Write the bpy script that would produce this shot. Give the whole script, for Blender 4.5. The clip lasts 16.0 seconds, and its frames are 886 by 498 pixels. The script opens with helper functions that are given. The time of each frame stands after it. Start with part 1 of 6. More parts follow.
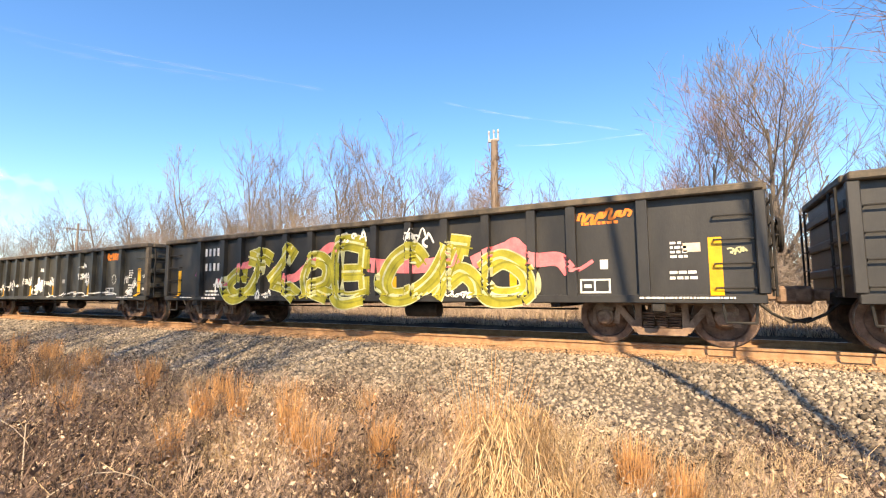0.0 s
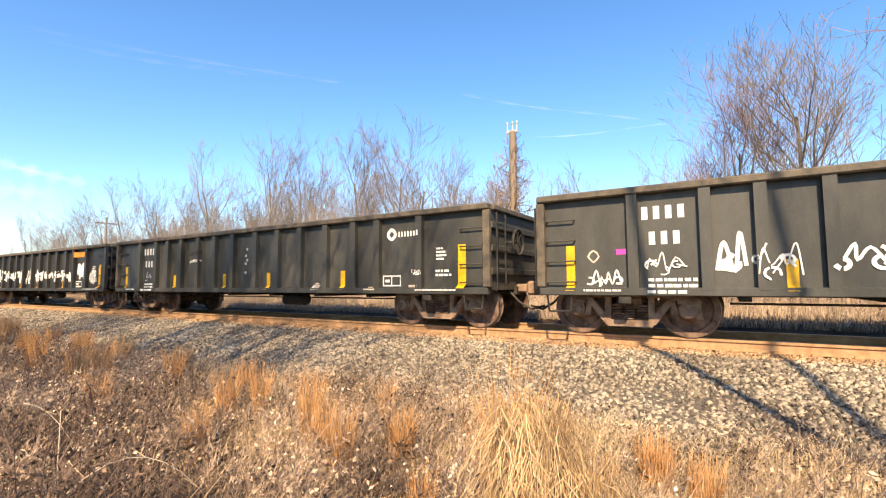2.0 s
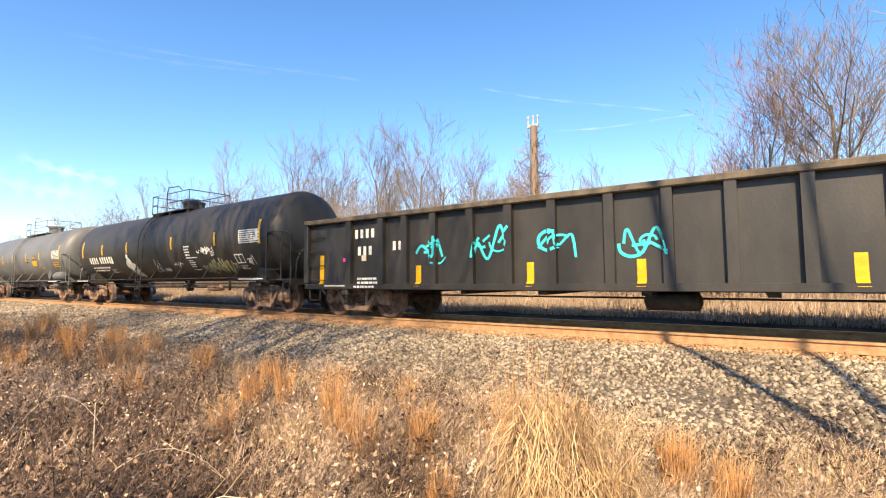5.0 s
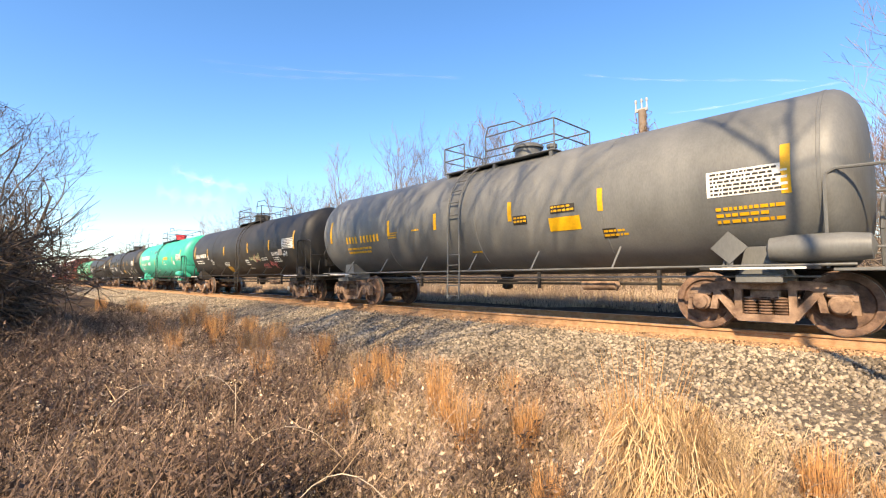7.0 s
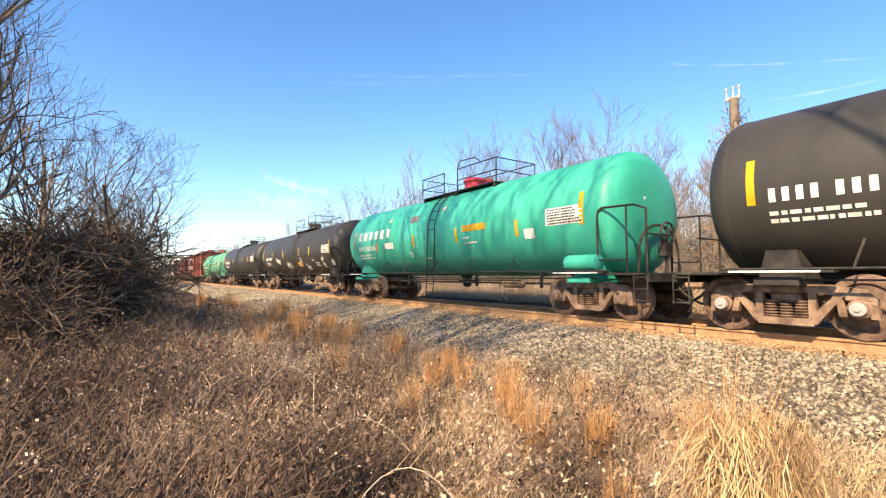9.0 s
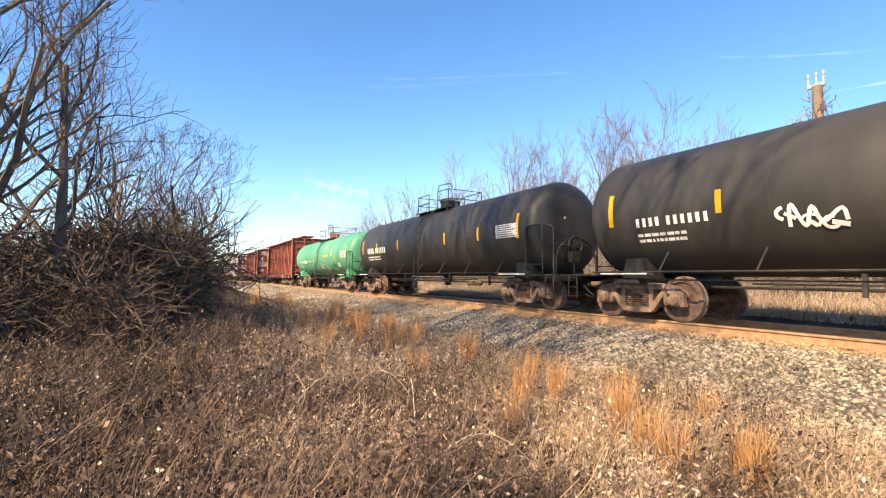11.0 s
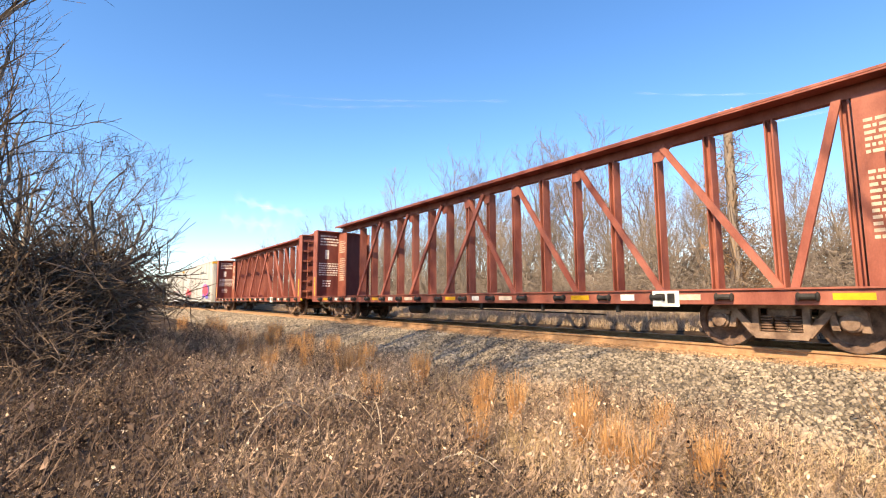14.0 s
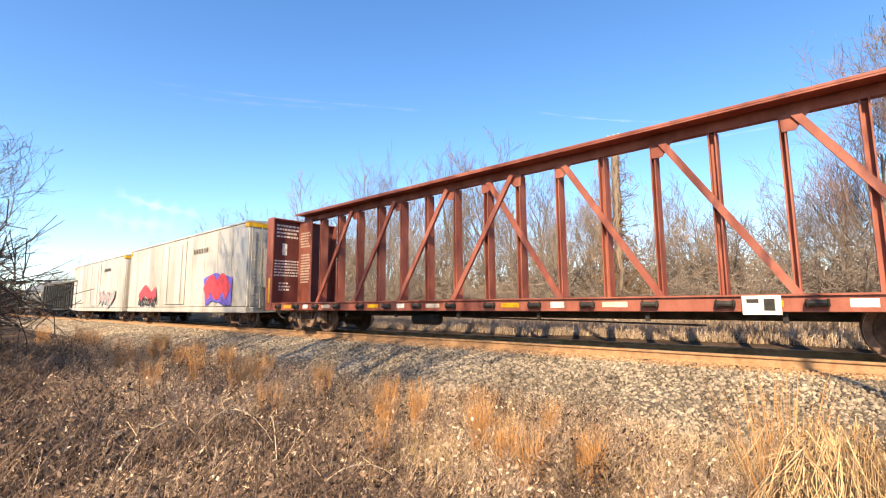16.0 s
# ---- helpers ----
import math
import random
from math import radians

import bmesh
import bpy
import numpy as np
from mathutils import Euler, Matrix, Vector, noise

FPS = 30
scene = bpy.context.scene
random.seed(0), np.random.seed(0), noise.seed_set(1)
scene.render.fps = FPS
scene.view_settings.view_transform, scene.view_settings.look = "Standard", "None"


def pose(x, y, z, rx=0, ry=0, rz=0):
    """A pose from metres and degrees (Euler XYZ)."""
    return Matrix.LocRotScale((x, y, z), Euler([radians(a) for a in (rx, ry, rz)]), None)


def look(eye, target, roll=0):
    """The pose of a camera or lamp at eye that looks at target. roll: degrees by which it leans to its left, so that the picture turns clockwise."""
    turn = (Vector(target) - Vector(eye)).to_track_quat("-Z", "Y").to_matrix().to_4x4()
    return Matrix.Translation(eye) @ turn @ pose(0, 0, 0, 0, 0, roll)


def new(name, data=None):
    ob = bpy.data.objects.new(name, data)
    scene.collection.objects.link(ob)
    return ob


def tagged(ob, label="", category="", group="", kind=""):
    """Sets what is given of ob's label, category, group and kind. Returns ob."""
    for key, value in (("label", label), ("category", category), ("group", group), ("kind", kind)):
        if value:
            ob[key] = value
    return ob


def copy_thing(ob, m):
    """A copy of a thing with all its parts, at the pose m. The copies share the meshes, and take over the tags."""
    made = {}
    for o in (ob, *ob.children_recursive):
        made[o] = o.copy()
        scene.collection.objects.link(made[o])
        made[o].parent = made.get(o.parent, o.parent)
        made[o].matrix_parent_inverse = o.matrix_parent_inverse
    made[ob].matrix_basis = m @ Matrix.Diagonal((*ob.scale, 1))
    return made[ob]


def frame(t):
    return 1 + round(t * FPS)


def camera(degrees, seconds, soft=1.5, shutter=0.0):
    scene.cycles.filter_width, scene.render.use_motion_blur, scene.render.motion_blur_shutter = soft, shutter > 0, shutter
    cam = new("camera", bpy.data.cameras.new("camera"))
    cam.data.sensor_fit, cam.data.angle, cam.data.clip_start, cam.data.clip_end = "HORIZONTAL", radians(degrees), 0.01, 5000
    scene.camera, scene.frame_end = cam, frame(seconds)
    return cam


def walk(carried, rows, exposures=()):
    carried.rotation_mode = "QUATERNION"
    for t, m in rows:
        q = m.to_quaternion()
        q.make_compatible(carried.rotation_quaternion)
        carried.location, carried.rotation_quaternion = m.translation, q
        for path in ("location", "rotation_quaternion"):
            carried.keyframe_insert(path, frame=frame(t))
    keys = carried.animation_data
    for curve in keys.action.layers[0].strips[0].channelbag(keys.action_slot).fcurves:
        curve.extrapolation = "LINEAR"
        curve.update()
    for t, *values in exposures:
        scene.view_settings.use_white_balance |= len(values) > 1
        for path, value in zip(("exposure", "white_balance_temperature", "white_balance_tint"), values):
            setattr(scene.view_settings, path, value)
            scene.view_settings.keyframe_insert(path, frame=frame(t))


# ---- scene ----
cam = camera(87.6, 16.0, 1.15)

# seconds, place, tilt, roll, yaw of the hand-held camera beside the line
RIG = [
    (0.0, -0.000, 0.000, 0.901, 95.28, -0.36, 29.37),
    (0.5, 0.001, -0.003, 0.903, 95.20, -0.35, 29.84),
    (1.0, 0.001, -0.005, 0.902, 95.02, -0.31, 30.49),
    (1.5, -0.001, -0.008, 0.903, 94.67, -0.33, 31.09),
    (2.0, -0.001, -0.003, 0.898, 94.38, -0.28, 31.64),
    (2.5, -0.002, 0.001, 0.898, 94.14, -0.34, 32.01),
    (3.0, 0.000, -0.001, 0.901, 94.01, -0.35, 32.26),
    (5.5, 0.024, 0.002, 0.906, 93.76, -0.49, 36.14),
    (6.0, 0.024, -0.007, 0.907, 93.84, -0.52, 39.29),
    (6.5, 0.023, -0.025, 0.910, 93.77, -0.51, 42.80),
    (7.0, 0.021, -0.013, 0.904, 93.36, -0.46, 46.68),
    (7.5, 0.025, 0.014, 0.897, 93.09, -0.42, 49.56),
    (8.0, 0.035, 0.037, 0.893, 93.09, -0.42, 52.45),
    (8.5, 0.061, 0.024, 0.903, 93.03, -0.17, 54.65),
    (9.0, 0.049, 0.011, 0.899, 93.41, 0.10, 55.66),
    (9.5, -0.087, -0.037, 0.900, 92.97, 0.27, 57.23),
    (10.0, -0.281, -0.104, 0.898, 92.85, 0.20, 60.28),
    (12.5, -0.816, -0.518, 0.842, 95.30, 0.01, 58.63),
    (13.0, -0.789, -0.512, 0.843, 95.74, -0.18, 56.39),
    (13.5, -0.775, -0.502, 0.839, 96.02, -0.29, 54.46),
    (14.0, -0.778, -0.498, 0.838, 96.16, -0.23, 52.69),
    (14.5, -0.764, -0.505, 0.845, 96.33, -0.24, 49.33),
    (15.0, -0.730, -0.494, 0.854, 96.49, -0.54, 45.53),
    (15.5, -0.708, -0.489, 0.860, 96.63, -0.59, 43.01),
    (16.0, -0.713, -0.495, 0.853, 96.97, -0.40, 41.41),
]
walk(cam, [(t, pose(x, y, z, 0, 0, yaw) @ pose(0, 0, 0, tilt) @ pose(0, 0, 0, 0, 0, roll)) for t, x, y, z, tilt, roll, yaw in RIG])

# ---- light ----
SUN_FROM_YAW, SUN_UP = 22.0, 39.5
world = bpy.data.worlds.new("sky")
world.use_nodes = True
scene.world = world
wn = world.node_tree.nodes
sky = wn.new("ShaderNodeTexSky")
sky.sky_type, sky.sun_disc = "NISHITA", False
sky.sun_elevation, sky.sun_rotation = radians(SUN_UP), radians(180 - SUN_FROM_YAW)
sky.air_density, sky.dust_density, sky.ozone_density = 1.0, 0.3, 3.0
tone = wn.new("ShaderNodeHueSaturation")
tone.inputs["Saturation"].default_value, tone.inputs["Value"].default_value = 1.2, 1.0
world.node_tree.links.new(sky.outputs[0], tone.inputs["Color"])
world.node_tree.links.new(tone.outputs[0], wn["Background"].inputs[0])
wn["Background"].inputs[1].default_value = 0.133
sun = new("sun", bpy.data.lights.new("sun", "SUN"))
sun.data.energy, sun.data.angle, sun.data.color = 5.0, radians(0.5), (1.0, 0.81, 0.53)
a = radians(SUN_FROM_YAW)
sun.matrix_world = look((0, 0, 30), (-math.sin(a) * math.cos(radians(SUN_UP)), math.cos(a) * math.cos(radians(SUN_UP)), 30 - math.sin(radians(SUN_UP))))
scene.view_settings.exposure = 1.12
scene.view_settings.use_white_balance = True
scene.view_settings.white_balance_tint = 14.0
scene.view_settings.white_balance_temperature = 6650


# ---- materials ----
def mat(name, col, rough=0.7, metal=0.0, var=0.25, scale=6.0, fine=60.0, bump=0.2, col2=None, island=0.0, rnd=0.0, streak=0.0, spec=0.4):
    """A worn surface: two scales of noise between two colours, fine relief, optional variation by piece."""
    m = bpy.data.materials.new(name)
    m.use_nodes = True
    n, l = m.node_tree.nodes, m.node_tree.links
    b = n["Principled BSDF"]
    b.inputs["Roughness"].default_value, b.inputs["Metallic"].default_value = rough, metal
    b.inputs["Specular IOR Level"].default_value = spec
    co = n.new("ShaderNodeTexCoord")
    mp = n.new("ShaderNodeMapping")
    if streak:
        mp.inputs["Scale"].default_value = (1, 1, streak)
    l.new(co.outputs["Object"], mp.inputs[0])
    big, small = n.new("ShaderNodeTexNoise"), n.new("ShaderNodeTexNoise")
    for t, s, d in ((big, scale, 5), (small, fine, 3)):
        t.inputs["Scale"].default_value, t.inputs["Detail"].default_value = s, d
        t.inputs["Roughness"].default_value = 0.62
        l.new(mp.outputs[0], t.inputs["Vector"])
    ramp = n.new("ShaderNodeValToRGB")
    ramp.color_ramp.elements[0].position, ramp.color_ramp.elements[1].position = 0.36, 0.66
    c2 = col2 or tuple(min(1, c * (1 + 1.6 * var)) for c in col)
    ramp.color_ramp.elements[0].color = (*[c * (1 - (0 if col2 else var)) for c in col], 1)
    ramp.color_ramp.elements[1].color = (*c2, 1)
    l.new(big.outputs[0], ramp.inputs[0])
    out = ramp.outputs[0]

    def scaled(value, amount):
        nonlocal out
        r = n.new("ShaderNodeMapRange")
        r.inputs[3].default_value, r.inputs[4].default_value = 1 - amount, 1 + amount
        l.new(value, r.inputs[0])
        x = n.new("ShaderNodeVectorMath")
        x.operation = "SCALE"
        l.new(out, x.inputs[0])
        l.new(r.outputs[0], x.inputs["Scale"])
        out = x.outputs[0]
    scaled(small.outputs[0], var)
    if island:
        scaled(n.new("ShaderNodeNewGeometry").outputs["Random Per Island"], island)
    if rnd:
        scaled(n.new("ShaderNodeObjectInfo").outputs["Random"], rnd)
    l.new(out, b.inputs["Base Color"])
    if bump:
        bp = n.new("ShaderNodeBump")
        bp.inputs["Strength"].default_value, bp.inputs["Distance"].default_value = bump, 0.02
        l.new(small.outputs[0], bp.inputs["Height"])
        l.new(bp.outputs[0], b.inputs["Normal"])
    return m


SOIL = mat("dry_soil", (0.022, 0.015, 0.011), 0.98, col2=(0.085, 0.056, 0.036), scale=0.9, fine=22, bump=0.8, spec=0.1)
GRAVEL = mat("ballast_bed", (0.06, 0.047, 0.034), 0.95, col2=(0.19, 0.15, 0.108), scale=16, fine=60, bump=1.0)
STONE = mat("ballast_stone", (0.175, 0.137, 0.095), 0.9, col2=(0.335, 0.27, 0.19), scale=0.7, fine=70, bump=0.3, island=0.7)
RUST_RAIL = mat("rusty_rail", (0.28, 0.155, 0.075), 0.85, col2=(0.43, 0.265, 0.14), scale=7, fine=80)
RAIL_TOP = mat("polished_rail_head", (0.42, 0.40, 0.38), 0.3, 0.9, var=0.1, bump=0.05)
TIE = mat("weathered_tie", (0.13, 0.08, 0.05), 0.95, col2=(0.36, 0.225, 0.125), scale=5, fine=50, bump=0.7, rnd=0.3)
RUST = mat("rusty_cast_steel", (0.125, 0.075, 0.05), 0.85, col2=(0.34, 0.225, 0.15), scale=5, fine=60, bump=0.35)
WHEEL = mat("rusty_wheel", (0.085, 0.05, 0.035), 0.7, 0.2, col2=(0.27, 0.165, 0.11), scale=6, fine=60)
TREAD = mat("bright_wheel_tread", (0.45, 0.40, 0.35), 0.35, 0.8, var=0.12)
BLACKSTEEL = mat("dirty_black_steel", (0.010, 0.009, 0.008), 0.7, col2=(0.05, 0.042, 0.034), scale=4, fine=50)
GONBLACK = mat("faded_black_gondola_paint", (0.014, 0.013, 0.012), 0.5, col2=(0.038, 0.034, 0.029), scale=1.3, fine=45, streak=0.35, bump=0.12, spec=0.5)
GONGREY = mat("chalky_black_gondola_paint", (0.026, 0.025, 0.021), 0.5, col2=(0.076, 0.071, 0.058), scale=0.9, fine=45, streak=0.35, bump=0.12)
CHORD = mat("worn_top_chord", (0.055, 0.045, 0.034), 0.7, col2=(0.15, 0.115, 0.075), scale=4, fine=60)
TANKBLACK = mat("matt_black_tank_paint", (0.026, 0.024, 0.021), 0.55, col2=(0.052, 0.046, 0.039), scale=0.8, fine=40, streak=0.4, bump=0.06, spec=0.4)
TANKGREY = mat("grey_tank_paint", (0.092, 0.093, 0.09), 0.5, col2=(0.165, 0.163, 0.153), scale=0.7, fine=40, streak=0.35, bump=0.06)
TANKTEAL = mat("teal_green_tank_paint", (0.03, 0.34, 0.225), 0.45, col2=(0.065, 0.46, 0.33), scale=0.8, fine=40, streak=0.35, bump=0.06)
TANKGREEN = mat("faded_green_tank_paint", (0.065, 0.25, 0.132), 0.5, col2=(0.125, 0.36, 0.21), scale=0.8, fine=40, streak=0.3, bump=0.06)
BEAMRED = mat("oxide_red_paint", (0.20, 0.052, 0.032), 0.65, col2=(0.37, 0.125, 0.08), scale=1.5, fine=50, streak=0.4)
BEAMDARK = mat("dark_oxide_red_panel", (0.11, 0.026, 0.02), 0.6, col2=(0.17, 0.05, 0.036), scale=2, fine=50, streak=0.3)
REEFER = mat("dirty_white_reefer_paint", (0.34, 0.31, 0.262), 0.5, col2=(0.54, 0.51, 0.455), scale=0.9, fine=40, streak=0.25)
BOXBROWN = mat("brown_car_paint", (0.075, 0.032, 0.024), 0.7, col2=(0.14, 0.06, 0.045), scale=1, fine=40)
YELLOW = mat("yellow_reflector", (0.62, 0.335, 0.008), 0.4, var=0.12, bump=0.05)
OLIVE = mat("dark_olive_spray", (0.16, 0.15, 0.015), 0.5, col2=(0.32, 0.29, 0.03), scale=3, bump=0.05)
# near-black ballast: the shade under the train is put into its colour
SHADE_BALLAST = mat("oil_darkened_ballast", (0.012, 0.010, 0.008), 0.98, col2=(0.036, 0.029, 0.022), scale=5, fine=60, bump=0.8, island=0.4, spec=0.08)
LIME = mat("yellow_green_spray", (0.25, 0.225, 0.014), 0.5, col2=(0.42, 0.375, 0.04), scale=3, bump=0.05)
PALE = mat("pale_yellow_spray", (0.46, 0.45, 0.24), 0.5, var=0.2, bump=0.05)
PINK = mat("pink_red_spray", (0.62, 0.14, 0.15), 0.5, col2=(0.66, 0.22, 0.22), bump=0.05)
WHITE = mat("white_marking", (0.70, 0.67, 0.60), 0.55, var=0.22, bump=0.05)
TAN = mat("faded_cream_sticker", (0.55, 0.45, 0.34), 0.6, var=0.2, bump=0.05)
ORANGE = mat("orange_marking", (0.72, 0.20, 0.02), 0.5, var=0.15, bump=0.05)
CYAN = mat("cyan_spray", (0.04, 0.50, 0.52), 0.5, var=0.15, bump=0.05)
REDSPRAY = mat("red_spray", (0.60, 0.05, 0.06), 0.5, var=0.2, bump=0.05)
BLUESPRAY = mat("violet_blue_spray", (0.13, 0.09, 0.42), 0.5, var=0.2, bump=0.05)
MAGENTA = mat("magenta_sticker", (0.70, 0.06, 0.35), 0.5, var=0.1, bump=0.05)
BARK = mat("grey_brown_bark", (0.10, 0.08, 0.062), 0.95, col2=(0.25, 0.20, 0.155), scale=4, fine=40, bump=0.8, streak=0.3)
TWIG = mat("bare_twigs", (0.15, 0.11, 0.082), 0.95, col2=(0.29, 0.22, 0.16), scale=0.6, fine=10, bump=0, island=0.3)
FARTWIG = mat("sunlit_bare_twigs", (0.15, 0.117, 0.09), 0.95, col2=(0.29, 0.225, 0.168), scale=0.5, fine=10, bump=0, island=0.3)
VINE = mat("dry_vine_leaves", (0.15, 0.09, 0.05), 0.95, col2=(0.30, 0.19, 0.10), scale=3, fine=30, bump=0, island=0.4)
WEED = mat("tan_brown_weeds", (0.14, 0.09, 0.06), 0.95, col2=(0.48, 0.34, 0.225), scale=0.8, fine=10, bump=0, island=0.45)
SEED = mat("pale_fluffy_seed_heads", (0.46, 0.37, 0.27), 0.95, var=0.15, scale=6, bump=0, island=0.3)
PALESTRAW = mat("pale_straw_clump", (0.30, 0.178, 0.082), 0.9, col2=(0.56, 0.385, 0.205), scale=4, fine=10, bump=0, island=0.55)
STRAW = mat("straw_grass", (0.48, 0.33, 0.185), 0.9, col2=(0.62, 0.45, 0.25), scale=1.5, fine=10, bump=0, island=0.35)
SEDGE = mat("orange_tan_sedge", (0.44, 0.215, 0.075), 0.9, col2=(0.58, 0.32, 0.13), scale=2, fine=10, bump=0, island=0.35)
FARGRASS = mat("tall_dry_grass_beyond_track", (0.36, 0.255, 0.168), 0.95, col2=(0.56, 0.42, 0.29), scale=0.5, fine=8, bump=0, island=0.3)
POLEWOOD = mat("weathered_pole_wood", (0.19, 0.14, 0.105), 0.95, col2=(0.31, 0.245, 0.19), scale=3, fine=40, bump=0.5, streak=0.2)
PALEMETAL = mat("pale_galvanised_metal", (0.40, 0.38, 0.35), 0.5, 0.3, var=0.1)
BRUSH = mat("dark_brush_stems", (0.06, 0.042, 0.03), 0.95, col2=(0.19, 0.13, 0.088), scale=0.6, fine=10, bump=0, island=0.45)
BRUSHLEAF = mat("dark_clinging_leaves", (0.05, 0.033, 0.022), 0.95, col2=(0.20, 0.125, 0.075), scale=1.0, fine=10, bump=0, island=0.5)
REDTWIG = mat("reddish_bare_twigs", (0.17, 0.105, 0.088), 0.95, col2=(0.30, 0.195, 0.16), scale=0.5, fine=10, bump=0, island=0.3)
RUSTSTONE = mat("rust_stained_stone", (0.29, 0.17, 0.09), 0.95, col2=(0.45, 0.295, 0.17), scale=2, fine=40, bump=0.3, island=0.4)


# ---- shapes ----
class Geo:
    def __init__(self):
        self.v, self.f = [], []

    def add(self, vs, fs):
        o = len(self.v)
        self.v += [tuple(p) for p in vs]
        self.f += [tuple(i + o for i in q) for q in fs]
        return self

    def box(self, x0, x1, y0, y1, z0, z1, c=0.0):
        """A box; c: its chamfer along all edges."""
        if c <= 0:
            vs = [(x, y, z) for x in (x0, x1) for y in (y0, y1) for z in (z0, z1)]
            return self.add(vs, [(0, 1, 3, 2), (4, 6, 7, 5), (0, 4, 5, 1), (2, 3, 7, 6), (0, 2, 6, 4), (1, 5, 7, 3)])
        c = min(c, 0.45 * min(x1 - x0, y1 - y0, z1 - z0))
        vs, fs, lo, hi = [], [], (x0, y0, z0), (x1, y1, z1)
        ids = {}
        for sx in (0, 1):
            for sy in (0, 1):
                for sz in (0, 1):
                    s = (sx, sy, sz)
                    for k in range(3):
                        p = [(hi[i] - (c if i != k else 0)) if s[i] else (lo[i] + (c if i != k else 0)) for i in range(3)]
                        ids[s, k] = len(vs)
                        vs.append(p)
        for k in range(3):
            i, j = (k + 1) % 3, (k + 2) % 3
            for e in (0, 1):
                def key(a_, b_):
                    s = [0, 0, 0]
                    s[k], s[i], s[j] = e, a_, b_
                    return tuple(s)
                q = [ids[key(*w), k] for w in ((0, 0), (1, 0), (1, 1), (0, 1))]
                fs.append(q if e else q[::-1])
        for k in range(3):
            i, j = (k + 1) % 3, (k + 2) % 3
            for a_ in (0, 1):
                for b_ in (0, 1):
                    s0, s1 = [0, 0, 0], [0, 0, 0]
                    s0[k], s1[k] = 0, 1
                    s0[i] = s1[i] = a_
                    s0[j] = s1[j] = b_
                    s0, s1 = tuple(s0), tuple(s1)
                    q = [ids[s0, i], ids[s1, i], ids[s1, j], ids[s0, j]]
                    fs.append(q if a_ == b_ else q[::-1])
        for s in [(x, y, z) for x in (0, 1) for y in (0, 1) for z in (0, 1)]:
            q = [ids[s, 0], ids[s, 1], ids[s, 2]]
            fs.append(q if sum(s) % 2 else q[::-1])
        return self.add(vs, fs)

    def tube(self, p0, p1, r0, r1=None, n=8, caps=True):
        p0, p1 = Vector(p0), Vector(p1)
        r1 = r0 if r1 is None else r1
        d = (p1 - p0)
        if d.length < 1e-6:
            return self
        d.normalize()
        u = d.orthogonal().normalized()
        w = d.cross(u)
        vs = []
        for p, r in ((p0, r0), (p1, r1)):
            for k in range(n):
                an = 2 * math.pi * k / n
                vs.append(p + (u * math.cos(an) + w * math.sin(an)) * r)
        fs = [(k, (k + 1) % n, n + (k + 1) % n, n + k) for k in range(n)]
        if caps:
            fs += [tuple(range(n))[::-1], tuple(range(n, 2 * n))]
        return self.add(vs, fs)

    def pipe(self, pts, r, n=6):
        for p, q in zip(pts, pts[1:]):
            self.tube(p, q, r, r, n)
        return self

    def cane(self, pts, rad, n=5):
        """One unbroken bent rod through points, with a radius at each."""
        o = len(self.v)
        for i, p in enumerate(pts):
            d = (pts[min(i + 1, len(pts) - 1)] - pts[max(i - 1, 0)]).normalized()
            u = d.cross(Vector((0.3, 0.2, 0.93))).normalized()
            w = d.cross(u)
            self.v += [tuple(p + (u * math.cos(6.2832 * k / n) + w * math.sin(6.2832 * k / n)) * rad[i]) for k in range(n)]
        self.f += [(o + i * n + k, o + i * n + (k + 1) % n, o + (i + 1) * n + (k + 1) % n, o + (i + 1) * n + k) for i in range(len(pts) - 1) for k in range(n)]
        return self

    def lathe(self, prof, axis="x", at=(0, 0, 0), n=32, closed=False):
        """prof: (along, radius) pairs, turned round an axis through at."""
        vs, fs = [], []
        for s, r in prof:
            for k in range(n):
                an = 2 * math.pi * k / n
                c, d = r * math.cos(an), r * math.sin(an)
                p = (s, c, d) if axis == "x" else (d, s, c) if axis == "y" else (c, d, s)
                vs.append((p[0] + at[0], p[1] + at[1], p[2] + at[2]))
        m = len(prof)
        for i in range(m if closed else m - 1):
            j = (i + 1) % m
            for k in range(n):
                fs.append((i * n + k, i * n + (k + 1) % n, j * n + (k + 1) % n, j * n + k))
        if not closed:
            fs += [tuple(range(n))[::-1], tuple((m - 1) * n + k for k in range(n))]
        return self.add(vs, fs)

    def prism(self, outline, y0, y1):
        """An outline in x, z, drawn out along y."""
        m = len(outline)
        vs = [(x, y0, z) for x, z in outline] + [(x, y1, z) for x, z in outline]
        fs = [tuple(range(m)), tuple(range(m, 2 * m))[::-1]] + [(k, m + k, m + (k + 1) % m, (k + 1) % m) for k in range(m)]
        return self.add(vs, fs)

    def beam(self, p0, p1, w, h):
        """A square bar between two points in a plane of constant y: w across y, h in the plane."""
        p0, p1 = Vector(p0), Vector(p1)
        d = (p1 - p0).normalized()
        s = Vector((0, 1, 0)) * (w / 2)
        u = d.cross(Vector((0, 1, 0))).normalized() * (h / 2)
        vs = [p + a_ * s + b_ * u for p in (p0, p1) for a_, b_ in ((-1, -1), (1, -1), (1, 1), (-1, 1))]
        return self.add(vs, [(3, 2, 1, 0), (4, 5, 6, 7), (0, 1, 5, 4), (1, 2, 6, 5), (2, 3, 7, 6), (3, 0, 4, 7)])


